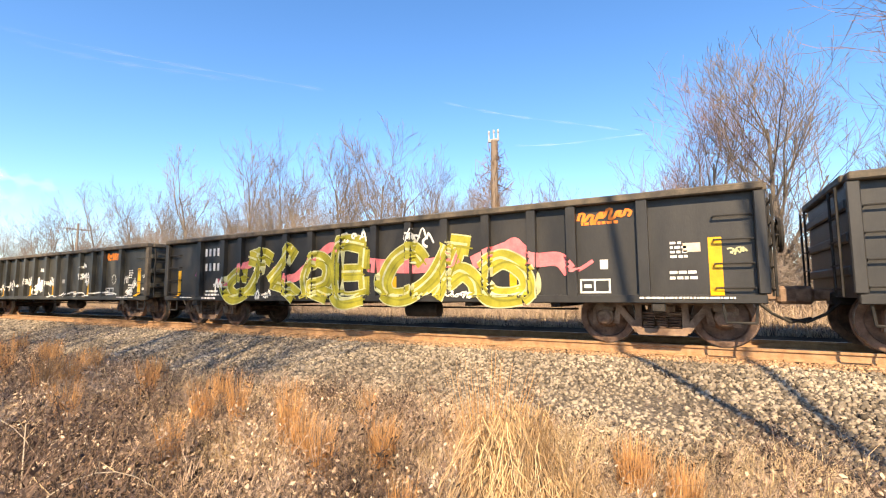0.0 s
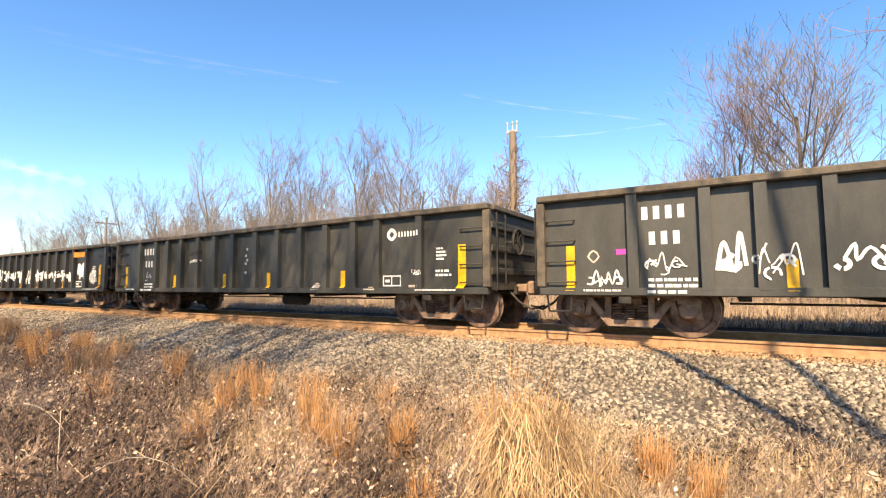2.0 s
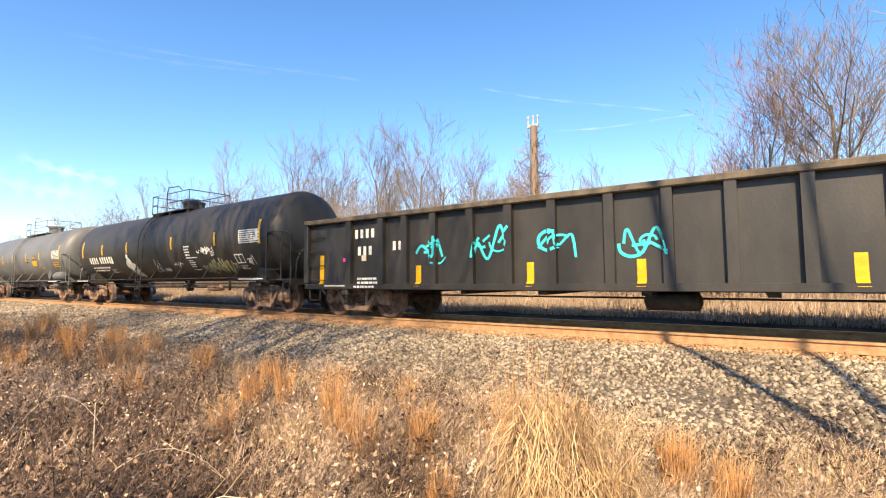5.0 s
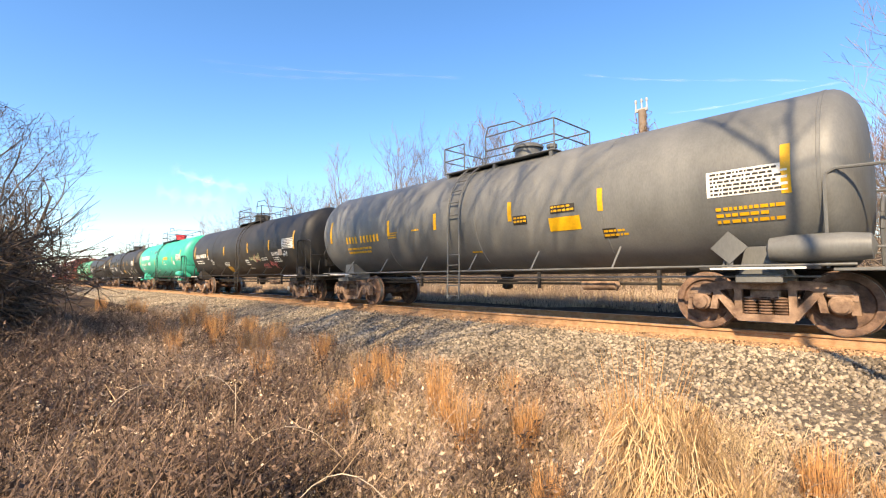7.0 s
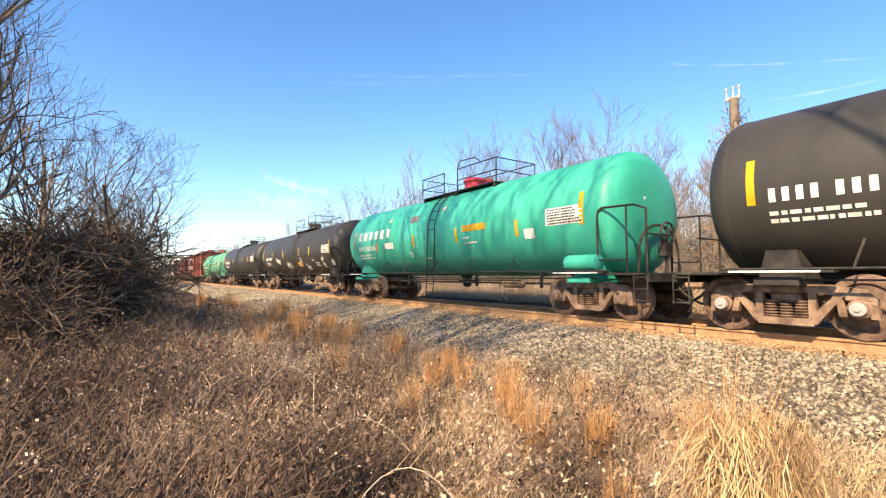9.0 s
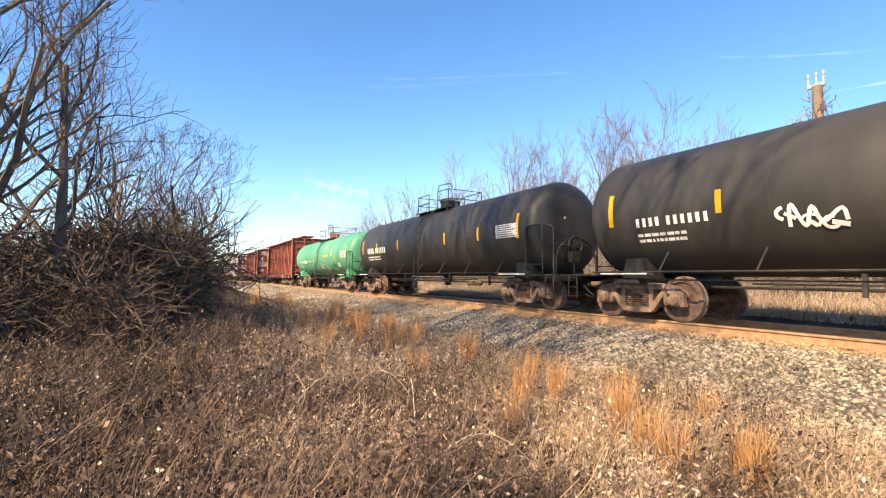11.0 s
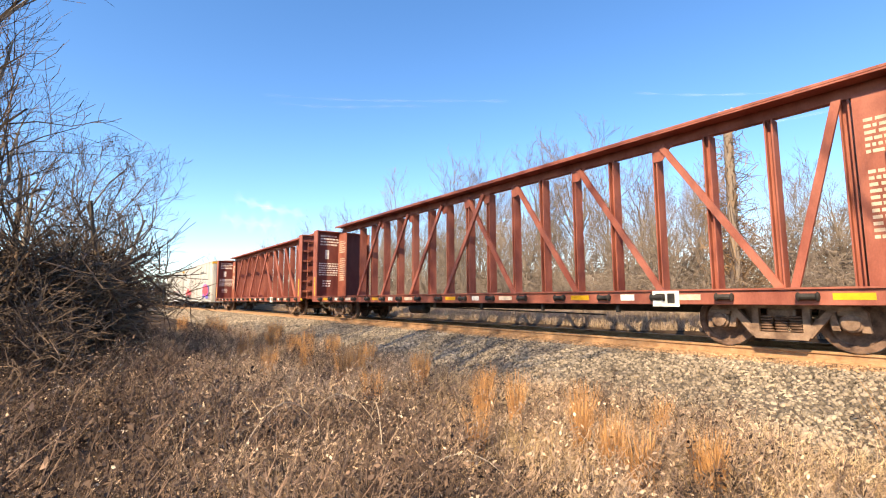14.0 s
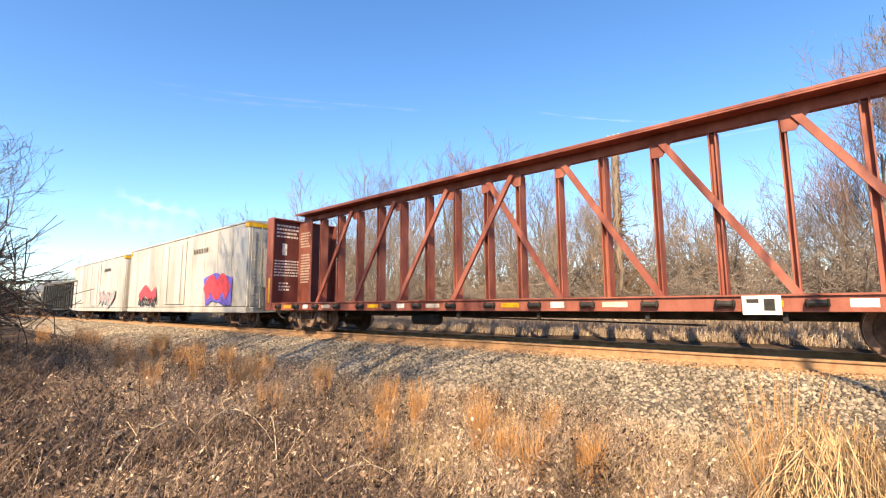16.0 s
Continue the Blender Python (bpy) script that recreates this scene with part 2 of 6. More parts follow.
def mesh_of(name, geo, material, smooth=False):
    me = bpy.data.meshes.new(name)
    me.from_pydata(geo.v, [], geo.f)
    me.materials.append(material)
    if smooth:
        me.shade_smooth()
        me.set_sharp_from_angle(angle=radians(38))
    me.update()
    return me


def part(name, geo, material, parent=None, label="", smooth=False):
    if isinstance(geo, list):
        return [part(name, one, material, parent, label, smooth) for one in geo][0]
    ob = new(name, mesh_of(name, geo, material, smooth))
    if parent is not None:
        ob.parent = parent
    if label:
        ob["label"] = label
    if name in ("data_stencil", "data_table", "consolidated_stencil", "stencil"):
        ob["kind"] = "stuff"
    return ob


def thing(name, label, category, group="", m=None):
    ob = new(name)
    if m is not None:
        ob.matrix_basis = m
    return tagged(ob, label, category, group)


def soup(name, verts, faces_n, material, label, kind="stuff"):
    """One object of very many small pieces, from an array of corners (n, k, 3)."""
    v = np.asarray(verts, np.float32).reshape(-1, 3)
    k = faces_n
    me = bpy.data.meshes.new(name)
    count = len(v) // k
    me.vertices.add(len(v))
    me.vertices.foreach_set("co", v.ravel())
    me.loops.add(len(v))
    me.loops.foreach_set("vertex_index", np.arange(len(v), dtype=np.int32))
    me.polygons.add(count)
    me.polygons.foreach_set("loop_start", np.arange(0, len(v), k, dtype=np.int32))
    me.materials.append(material)
    me.update(calc_edges=True)
    me.validate()
    ob = new(name, me)
    if label:
        tagged(ob, label, kind=kind)
    return ob


# ---- ground and track ----
RAIL_Y, MID_Y = 8.724, 9.474          # near rail, middle of the track; rail head at z = 0
TIE_TOP = -0.175


def ground_z(x, y):
    """Height of the earth: railway formation, ballast foot, rough verge, field beyond."""
    if y < 5.0:
        z = -0.64 - 0.12 * min(1.0, (5.0 - y) / 4.0)
    elif y < 7.6:
        z = -0.64 + (y - 5.0) / 2.6 * 0.26
    elif y < 11.6:
        z = -0.38
    elif y < 14.2:
        z = -0.38 + (y - 11.6) / 2.6 * 0.42
    else:
        z = 0.04 + 0.10 * min(1.0, (y - 14.2) / 6.0)
    if abs(y - MID_Y) > 3:
        z += 0.05 * noise.noise(Vector((x * 0.5, y * 0.5, 0))) + 0.02 * noise.noise(Vector((x * 2.1, y * 2.1, 3)))
    return z


def steps(*spans):
    out = []
    for lo, hi, n in spans:
        out += [lo + (hi - lo) * k / n for k in range(n)]
    return out + [spans[-1][1]]


xs = steps((-2500, -300, 8), (-300, -60, 30), (-60, -24, 36), (-24, 10, 100), (10, 60, 25), (60, 2500, 12))
ys = steps((-2500, -120, 8), (-120, -12, 24), (-12, 5.0, 50), (5.0, 7.6, 8), (7.6, 11.6, 6), (11.6, 13.2, 4), (13.2, 40, 30), (40, 2500, 12))
g = Geo()
g.v = [(x, y, ground_z(x, y)) for y in ys for x in xs]
nx = len(xs)
g.f = [(j * nx + i, j * nx + i + 1, (j + 1) * nx + i + 1, (j + 1) * nx + i) for j in range(len(ys) - 1) for i in range(nx - 1)]
ground = tagged(part("ground", g, SOIL, smooth=True), "rough brown verge of dry soil and dead leaves", "ground", kind="structure")

BED = [(4.75, -0.70), (5.3, -0.60), (7.4, -0.27), (8.0, -0.205), (8.25, -0.20), (10.7, -0.20), (11.0, -0.205), (12.6, -0.46), (13.0, -0.60)]


def bed_z(y):
    for (y0, z0), (y1, z1) in zip(BED, BED[1:]):
        if y0 <= y <= y1:
            return z0 + (z1 - z0) * (y - y0) / (y1 - y0)
    return -1.0


g = Geo()
bx = steps((-600, -60, 40), (-60, 14, 300), (14, 330, 40))
by = steps((4.75, 8.0, 26), (8.0, 11.0, 8), (11.0, 13.0, 8))
for y in by:
    for x in bx:
        e = noise.noise(Vector((x * 0.45, 0, 9))) * 0.35 if y < 5.0 else 0
        lump = 0.03 * noise.noise(Vector((x * 0.9, y * 0.9, 5))) if y < 7.8 or y > 11.2 else 0
        g.v.append((x, y + e, bed_z(y) + lump))
nx = len(bx)
g.f = [(j * nx + i, j * nx + i + 1, (j + 1) * nx + i + 1, (j + 1) * nx + i) for j in range(len(by) - 1) for i in range(nx - 1)]
tagged(part("ballast_bed", g, GRAVEL, smooth=True), "grey crushed stone ballast bed under the railway track", "ballast", kind="structure")

# dark sheet over the bed between the rails, painting in the train's shade
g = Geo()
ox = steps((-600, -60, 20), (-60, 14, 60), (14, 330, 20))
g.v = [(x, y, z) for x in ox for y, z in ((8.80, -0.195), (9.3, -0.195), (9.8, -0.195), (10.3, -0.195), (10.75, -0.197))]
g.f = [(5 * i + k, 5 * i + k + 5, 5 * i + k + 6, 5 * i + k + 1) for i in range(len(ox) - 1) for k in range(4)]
tagged(part("oiled_ballast", g, SHADE_BALLAST), "ballast between the rails, coloured near-black for the train's shade", "ballast", kind="structure")

RAILSEC = [(-0.075, -0.172), (0.075, -0.172), (0.075, -0.160), (0.012, -0.135), (0.010, -0.050), (0.036, -0.038), (0.037, -0.006), (0.030, 0.0),
           (-0.030, 0.0), (-0.037, -0.006), (-0.036, -0.038), (-0.010, -0.050), (-0.012, -0.135), (-0.075, -0.160)]
track = tagged(new("railway_track"), "rusty steel railway track on weathered wooden ties", "railway track", kind="structure")


def rail(y):
    g, top = Geo(), Geo()
    n = len(RAILSEC)
    rx = steps((-600, 330, 60))
    for x in rx:
        g.v += [(x, y + a_, b_) for a_, b_ in RAILSEC]
    for i in range(len(rx) - 1):
        g.f += [(i * n + k, i * n + (k + 1) % n, (i + 1) * n + (k + 1) % n, (i + 1) * n + k) for k in range(n)]
    r = part("rail", g, RUST_RAIL, track, "rust-orange steel rail")
    top.v = [(x, y + d, 0.003) for x in rx for d in (-0.026, 0.028)]
    top.f = [(2 * i, 2 * i + 2, 2 * i + 3, 2 * i + 1) for i in range(len(rx) - 1)]
    part("rail_head", top, RAIL_TOP, r, "polished running surface")


rail(RAIL_Y)
rail(RAIL_Y + 1.5)

# ---- railcars ----
WR = 0.457


def sideframe(y, out):
    """Cast side frame of a truck, at y, its face towards out."""
    g = Geo()
    y0, y1 = sorted((y, y + 0.13 * out))
    top = [(-1.08, 0.60), (-0.98, 0.72), (-0.55, 0.79), (0.55, 0.79), (0.98, 0.72), (1.08, 0.60), (1.08, 0.50), (0.72, 0.62), (0.5, 0.66), (-0.5, 0.66), (-0.72, 0.62), (-1.08, 0.50)]
    g.prism(top, y0, y1)
    for s in (-1, 1):
        g.prism([(s * 0.72, 0.63), (s * 0.62, 0.65), (s * 0.30, 0.28), (s * 0.40, 0.20)][::-s], y0 + 0.005, y1 - 0.005)
        g.prism([(s * 0.40, 0.68), (s * 0.30, 0.68), (s * 0.30, 0.26), (s * 0.40, 0.26)][::-s], y0 + 0.01, y1 - 0.01)
        g.prism([(s * 1.08, 0.52), (s * 1.00, 0.56), (s * 1.00, 0.32), (s * 1.10, 0.32)][::-s], y0 + 0.01, y1 - 0.01)
        g.prism([(s * 0.70, 0.62), (s * 0.62, 0.60), (s * 0.66, 0.34), (s * 0.76, 0.34)][::-s], y0 + 0.015, y1 - 0.015)
    g.prism([(-0.42, 0.28), (-0.36, 0.17), (0.36, 0.17), (0.42, 0.28)], y0 - 0.01, y1 + 0.01)
    return g


def build_truck():
    t = thing("truck_pattern", "rusty cast steel two-axle truck", "truck")
    for s in (-1, 1):
        f = part("side_frame", sideframe(s * 0.93, s), RUST, t, "rust-brown cast side frame")
        sp = Geo()
        for x in (-0.2, 0.0, 0.2):
            for k in range(6):
                sp.lathe([(0.285 + k * 0.045, 0.07), (0.297 + k * 0.045, 0.095), (0.31 + k * 0.045, 0.095), (0.322 + k * 0.045, 0.07)], "z", (x, s * 0.98, 0), 12)
        part("spring_nest", sp, WHEEL, f, "stacked coil springs")
        for x in (-0.89, 0.89):
            c = Geo().lathe([(0.0, 0.14), (0.10 * s, 0.14), (0.12 * s, 0.11), (0.16 * s, 0.11), (0.175 * s, 0.07)], "y", (x, s * 0.96, WR), 18)
            c.box(x - 0.16, x + 0.16, s * 1.0 - 0.07, s * 1.0 + 0.07, WR + 0.10, WR + 0.19, 0.02)
            part("axle_cap", c, RUST, f, "round bearing end cap", True)
    b = Geo().box(-0.2, 0.2, -1.02, 1.02, 0.50, 0.66, 0.03).box(-0.3, 0.3, -0.4, 0.4, 0.6, 0.72, 0.03)
    part("bolster", b, RUST, t)
    for s in (-1, 1):
        br = Geo().tube((s * 0.38, -0.8, 0.38), (s * 0.38, 0.8, 0.38), 0.045, n=8)
        for q in (-1, 1):
            br.box(min(s * 0.36, s * 0.46), max(s * 0.36, s * 0.46), q * 0.75 - 0.06, q * 0.75 + 0.06, 0.28, 0.52, 0.02)
        part("brake_beam", br, RUST, t)
    wheels = []
    for x in (-0.89, 0.89):
        w = part("wheelset", Geo().tube((0, -0.95, 0), (0, 0.95, 0), 0.085, n=14), WHEEL, t, "pair of rusty steel wheels on an axle", True)
        w.matrix_basis = pose(x, 0, WR)
        for s in (-1, 1):
            prof = [(0.70, 0.10), (0.70, 0.17), (0.735, 0.20), (0.725, 0.34), (0.68, 0.36), (0.675, 0.482), (0.695, 0.488), (0.712, 0.462), (0.815, 0.456),
                    (0.822, 0.44), (0.815, 0.36), (0.775, 0.34), (0.785, 0.20), (0.84, 0.16), (0.84, 0.10)]
            part("wheel", Geo().lathe([(s * a_, r) for a_, r in prof], "y", n=40), WHEEL, w, "", True)
            part("tread", Geo().lathe([(s * a_, r) for a_, r in ((0.716, 0.4635), (0.735, 0.4605), (0.80, 0.459), (0.812, 0.4585), (0.812, 0.452), (0.716, 0.452))], "y", n=40, closed=True), TREAD, w, "worn bright rim", True)
        wheels.append(w)
    return t, wheels


TRUCK, WHEELS = build_truck()
ALL_WHEELS = [[WHEELS[0]], [WHEELS[1]]]


def add_truck(car, x, first=[True]):
    if first[0]:
        first[0] = False
        TRUCK.name = "truck"
        for k in ("category",):
            del TRUCK[k]
        TRUCK.parent = car
        TRUCK.matrix_basis = pose(x, 0, 0)
        return
    made = {}
    for o in (TRUCK, *TRUCK.children_recursive):
        made[o] = o.copy()
        scene.collection.objects.link(made[o])
        made[o].parent = made.get(o.parent, car)
    made[TRUCK].matrix_basis = pose(x, 0, 0)
    for k in (0, 1):
        ALL_WHEELS[k].append(made[WHEELS[k]])


# --- draped paint: surf(x, z) gives the y of the car's near face
def ribbon(pts, width, surf, lift, fine=0.05, close=False):
    """A painted stroke through points (x, z), laid on the surface."""
    P = [Vector(p) for p in pts]
    if close:
        P.append(P[0])
    line = []
    for i in range(len(P) - 1):
        a0, a1, a2, a3 = P[max(i - 1, 0)], P[i], P[i + 1], P[min(i + 2, len(P) - 1)]
        n = max(2, int((a2 - a1).length / fine))
        for k in range(n):
            t = k / n
            line.append(0.5 * (2 * a1 + (a2 - a0) * t + (2 * a0 - 5 * a1 + 4 * a2 - a3) * t * t + (3 * a1 - a0 - 3 * a2 + a3) * t ** 3))
    line.append(P[-1])
    g = Geo()
    across = max(2, min(6, int(width / 0.05)))
    for i, p in enumerate(line):
        d = line[min(i + 1, len(line) - 1)] - line[max(i - 1, 0)]
        d = d.normalized() if d.length > 1e-6 else Vector((1, 0))
        nrm = Vector((-d.y, d.x))
        w = width * (1 + 0.04 * math.sin(i * 0.35))
        for k in range(across + 1):
            q = p + nrm * w * (k / across - 0.5)
            g.v.append((q.x, surf(q.x, q.y) - lift - 0.00025 * i, q.y))
    m = across + 1
    g.f = [(i * m + k, i * m + k + 1, (i + 1) * m + k + 1, (i + 1) * m + k) for i in range(len(line) - 1) for k in range(across)]
    return g


def patch(x0, x1, z0, z1, surf, lift=0.004, g=None):
    """A flat marking laid on the surface."""
    g = g or Geo()
    nxp, nzp = max(1, int((x1 - x0) / 0.12)), max(1, int((z1 - z0) / 0.08))
    o = len(g.v)
    for j in range(nzp + 1):
        for i in range(nxp + 1):
            x, z = x0 + (x1 - x0) * i / nxp, z0 + (z1 - z0) * j / nzp
            g.v.append((x, surf(x, z) - lift, z))
    g.f += [(o + j * (nxp + 1) + i, o + j * (nxp + 1) + i + 1, o + (j + 1) * (nxp + 1) + i + 1, o + (j + 1) * (nxp + 1) + i) for j in range(nzp) for i in range(nxp)]
    return g


def bars(x, z, h, n, surf, rng, lift=0.004, slim=0.62):
    """A run of n plain bars in place of stencilled characters."""
    out = []
    for k in range(n):
        g = Geo()
        out.append(g)
        xa = x + k * h * (slim + 0.22)
        w = h * slim
        patch(xa + 0.1 * w, xa + 0.8 * w, z, z + h, surf, lift, g)
    return out


def lines(x0, x1, z1, n, h, surf, rng, lift=0.004):
    """n rows of small broken bars, as worn data stencils."""
    g = Geo()
    for k in range(n):
        z, x = z1 - k * h * 1.9, x0
        end = x1 - rng.random() * 0.3 * (x1 - x0)
        while x < end:
            w = h * rng.uniform(0.8, 2.6)
            patch(x, min(x + w, x1), z - h, z, surf, lift, g)
            x += w + h * rng.uniform(0.3, 0.7)
    return g


def scribble(x0, x1, z0, z1, surf, rng, width=0.035, loops=5, lift=0.006):
    """A quick spray-can flourish filling a box."""
    pts, z_mid = [], (z0 + z1) / 2
    for k in range(loops):
        xa = x0 + (x1 - x0) * (k + 0.2) / loops
        s = (x1 - x0) / loops
        pts += [(xa, rng.uniform(z0, z_mid)), (xa + s * 0.25, rng.uniform(z_mid, z1)), (xa + s * 0.75, rng.uniform(z_mid, z1)), (xa + s * 0.45, rng.uniform(z0, z_mid))]
    return ribbon(pts, width, surf, lift)


def tag(x0, x1, z0, z1, surf, rng, width=0.03, glyphs=4, lift=0.006):
    """A sprayed scrawl: jagged overlapping strokes and flicks that spell nothing."""
    g = Geo()
    n = max(2, glyphs)
    cell, h = (x1 - x0) / n, z1 - z0
    jag = []
    for k in range(2 * n + 1):
        jag.append((x0 + cell * 0.5 * k + rng.uniform(-.25, .25) * cell, z0 + h * (rng.uniform(0.55, 1.0) if k % 2 else rng.uniform(0.0, 0.4))))
    runs = [jag]
    for k in range(n):
        xa, za = x0 + cell * (k + rng.uniform(-.2, .6)), z0 + h * rng.uniform(0.1, 0.6)
        an, sweep, r = rng.uniform(0, 6.28), rng.uniform(2.2, 5.2), min(cell, h) * rng.uniform(0.25, 0.5)
        runs.append([(xa + r * 1.2 * math.cos(an + sweep * q / 5), za + r * math.sin(an + sweep * q / 5)) for q in range(6)])
        if rng.random() < 0.6:
            runs.append([(xa, za), (xa + cell * rng.uniform(.3, .9), za + h * rng.uniform(-.4, .5))])
    for k, pts in enumerate(runs):
        r = ribbon(pts, width * rng.uniform(0.6, 1.3), surf, lift + 0.003 * k)
        g.add(r.v, r.f)
    return g


def disc(x, z, rx, rz, surf, lift, g=None):
    """A rounded sprayed spot with a slightly uneven rim."""
    g = g or Geo()
    o = len(g.v)
    for f in (0.0, 0.5, 1.0):
        for k in range(18 if f else 1):
            w = f * (1 + 0.10 * math.sin(3 * k * 0.349 + x * 9) * f)
            qx, qz = x + rx * w * math.cos(k * 0.349), z + rz * w * math.sin(k * 0.349)
            g.v.append((qx, surf(qx, qz) - lift, qz))
    g.f += [(o, o + 1 + (k + 1) % 18, o + 1 + k) for k in range(18)]
    g.f += [(o + 1 + k, o + 1 + (k + 1) % 18, o + 19 + (k + 1) % 18, o + 19 + k) for k in range(18)]
    return g


def coupler(car, end, s):
    g = Geo().box(min(s * (end - 0.5), s * (end + 0.28)), max(s * (end - 0.5), s * (end + 0.28)), -0.10, 0.10, 0.72, 0.90, 0.03)
    g.box(min(s * (end + 0.2), s * (end + 0.5)), max(s * (end + 0.2), s * (end + 0.5)), -0.17, 0.13, 0.66, 0.96, 0.05)
    part("coupler", g, RUST, car, "rusty knuckle coupler", True)
    h = Geo()
    h.pipe([(s * (end - 0.1), -0.3, 0.72), (s * (end + 0.1), -0.3, 0.52), (s * (end + 0.35), -0.26, 0.38), (s * (end + 0.62), -0.2, 0.45)], 0.025)
    part("air_hose", h, BLACKSTEEL, car, "drooping rubber air hose")


def gondola(u, paint, label, seed, half=7.38, tc=11.93, top=2.47, group="gondolas of the train", decorate=None):
    rng = random.Random(seed)
    car = thing("gondola", label, "freight car", group)
    wy, sheet = 1.52, 1.40
    bottom = 0.73
    posts = (-5.80, -4.76, -4.06, -3.28, -2.36, -1.51, -0.64, 0.37, 1.27, 2.13, 3.03, 3.93, 4.64, 5.78)
    surf = lambda x, z: -(wy if (any(abs(x - p) < 0.08 for p in posts) and z < top - 0.12) or z < bottom + 0.1 else sheet)
    for s in (-1, 1):
        part("side_sheet", Geo().box(-half, half, min(s * sheet, s * (sheet - 0.02)), max(s * sheet, s * (sheet - 0.02)), bottom + 0.02, top - 0.05), paint, car, "weathered side sheet")
        for p in posts:
            part("side_post", Geo().prism([(p - 0.08, bottom + 0.06), (p + 0.08, bottom + 0.06), (p + 0.08, top - 0.12), (p - 0.08, top - 0.12)], *sorted((s * (sheet + 0.001), s * wy))), paint, car)
        c0, c1 = sorted((s * (sheet - 0.06), s * (wy + 0.03)))
        part("top_chord", Geo().box(-half - 0.03, half + 0.03, c0, c1, top - 0.12, top, 0.02), CHORD, car, "dented worn top chord")
        c0, c1 = sorted((s * (sheet + 0.001), s * (wy - 0.005)))
        part("side_sill", Geo().box(-half, half, c0, c1, bottom - 0.03, bottom + 0.10, 0.012), paint, car)
    part("floor", Geo().box(-half + 0.03, half - 0.03, -sheet + 0.03, sheet - 0.03, 0.86, 0.93), BLACKSTEEL, car)
    part("center_sill", Geo().box(-half - 0.05, half + 0.05, -0.2, 0.2, 0.66, 0.855, 0.02), BLACKSTEEL, car)
    for x in (-4.3, -2.6, -0.9, 0.9, 2.6, 4.3):
        part("cross_bearer", Geo().prism([(x - 0.08, 0.62), (x + 0.08, 0.62), (x + 0.08, 0.85), (x - 0.08, 0.85)], -1.35, 1.35), BLACKSTEEL, car)
    part("air_reservoir", Geo().lathe([(-0.45, 0.05), (-0.4, 0.16), (0.4, 0.16), (0.45, 0.05)], "x", (1.2, -0.75, 0.52), 16), BLACKSTEEL, car, "", True)
    part("brake_rod", Geo().pipe([(-4.5, -0.5, 0.56), (4.5, -0.5, 0.56)], 0.02), BLACKSTEEL, car)
    for s in (-1, 1):
        e0, e1 = sorted((s * half, s * (half - 0.03)))
        end = part("end_wall", Geo().box(e0, e1, -sheet + 0.03, sheet - 0.03, bottom + 0.05, top - 0.06), paint, car)
        for z in (1.15, 1.6, 2.05):
            part("end_rib", Geo().box(min(s * half, s * (half + 0.07)), max(s * half, s * (half + 0.07)), -1.42, 1.42, z - 0.07, z + 0.07, 0.02), paint, end)
        part("end_chord", Geo().box(min(s * (half - 0.05), s * (half + 0.09)), max(s * (half - 0.05), s * (half + 0.09)), -1.37, 1.37, top - 0.12, top - 0.005, 0.02), CHORD, end)
        part("corner_post", Geo().box(min(s * (half - 0.10), s * (half + 0.05)), max(s * (half - 0.10), s * (half + 0.05)), -wy, -sheet + 0.001, bottom + 0.11, top - 0.125, 0.015), CHORD if paint is GONGREY else paint, end)
        for q in (-1, 1):
            lad = part("ladder", Geo().pipe([(s * (half + 0.13), q * 1.33, 0.8), (s * (half + 0.13), q * 1.33, 2.3)], 0.018).pipe([(s * (half + 0.13), q * 0.93, 0.8), (s * (half + 0.13), q * 0.93, 2.3)], 0.018), BLACKSTEEL, end)
            for k in range(5):
                z = 0.9 + k * 0.33
                part("rung", Geo().pipe([(s * (half + 0.13), q * 0.78, z), (s * (half + 0.13), q * 1.33, z)], 0.013), BLACKSTEEL, lad)
        for k in range(5):
            z = 0.93 + k * 0.36
            x0, x1 = s * (half - 0.62), s * (half - 0.13)
            part("grab_iron", Geo().pipe([(x0, -sheet, z), (x0, -sheet - 0.08, z), (x1, -sheet - 0.08, z), (x1, -sheet, z)], 0.014), paint, car)
        st = Geo().pipe([(s * (half - 0.55), -1.45, 0.72), (s * (half - 0.52), -1.45, 0.42), (s * (half - 0.15), -1.45, 0.42), (s * (half - 0.12), -1.45, 0.72)], 0.02)
        part("sill_step", st, BLACKSTEEL, car)
        part("jacking_pad", Geo().box(s * (half - 1.42) - 0.1, s * (half - 1.42) + 0.1, -1.49, -1.35, 0.56, 0.70, 0.02).lathe([(-1.50, 0.045), (-1.36, 0.045)], "y", (s * (half - 1.42), 0, 0.62), 12), BLACKSTEEL, car)
        coupler(car, half + 0.05, s)
        add_truck(car, s * tc / 2)
        part("body_bolster", Geo().box(s * tc / 2 - 0.2, s * tc / 2 + 0.2, -1.3, 1.3, 0.725, 0.86, 0.02), BLACKSTEEL, car)
    wheel = Geo().lathe([(0, 0.26), (0.03, 0.28), (0.06, 0.26), (0.03, 0.24)], "x", (half + 0.25, -0.65, 1.75), 24, True)
    for k in range(4):
        an = k * math.pi / 4
        wheel.pipe([(half + 0.28, -0.65 + 0.26 * math.cos(an), 1.75 + 0.26 * math.sin(an)), (half + 0.28, -0.65 - 0.26 * math.cos(an), 1.75 - 0.26 * math.sin(an))], 0.012)
    wheel.tube((half, -0.65, 1.75), (half + 0.3, -0.65, 1.75), 0.03)
    part("brake_wheel", wheel, BLACKSTEEL, car, "round hand brake wheel", True)
    # markings on the near side
    mark = lambda nm, gg, mm, lb="": part(nm, gg, mm, car, lb)
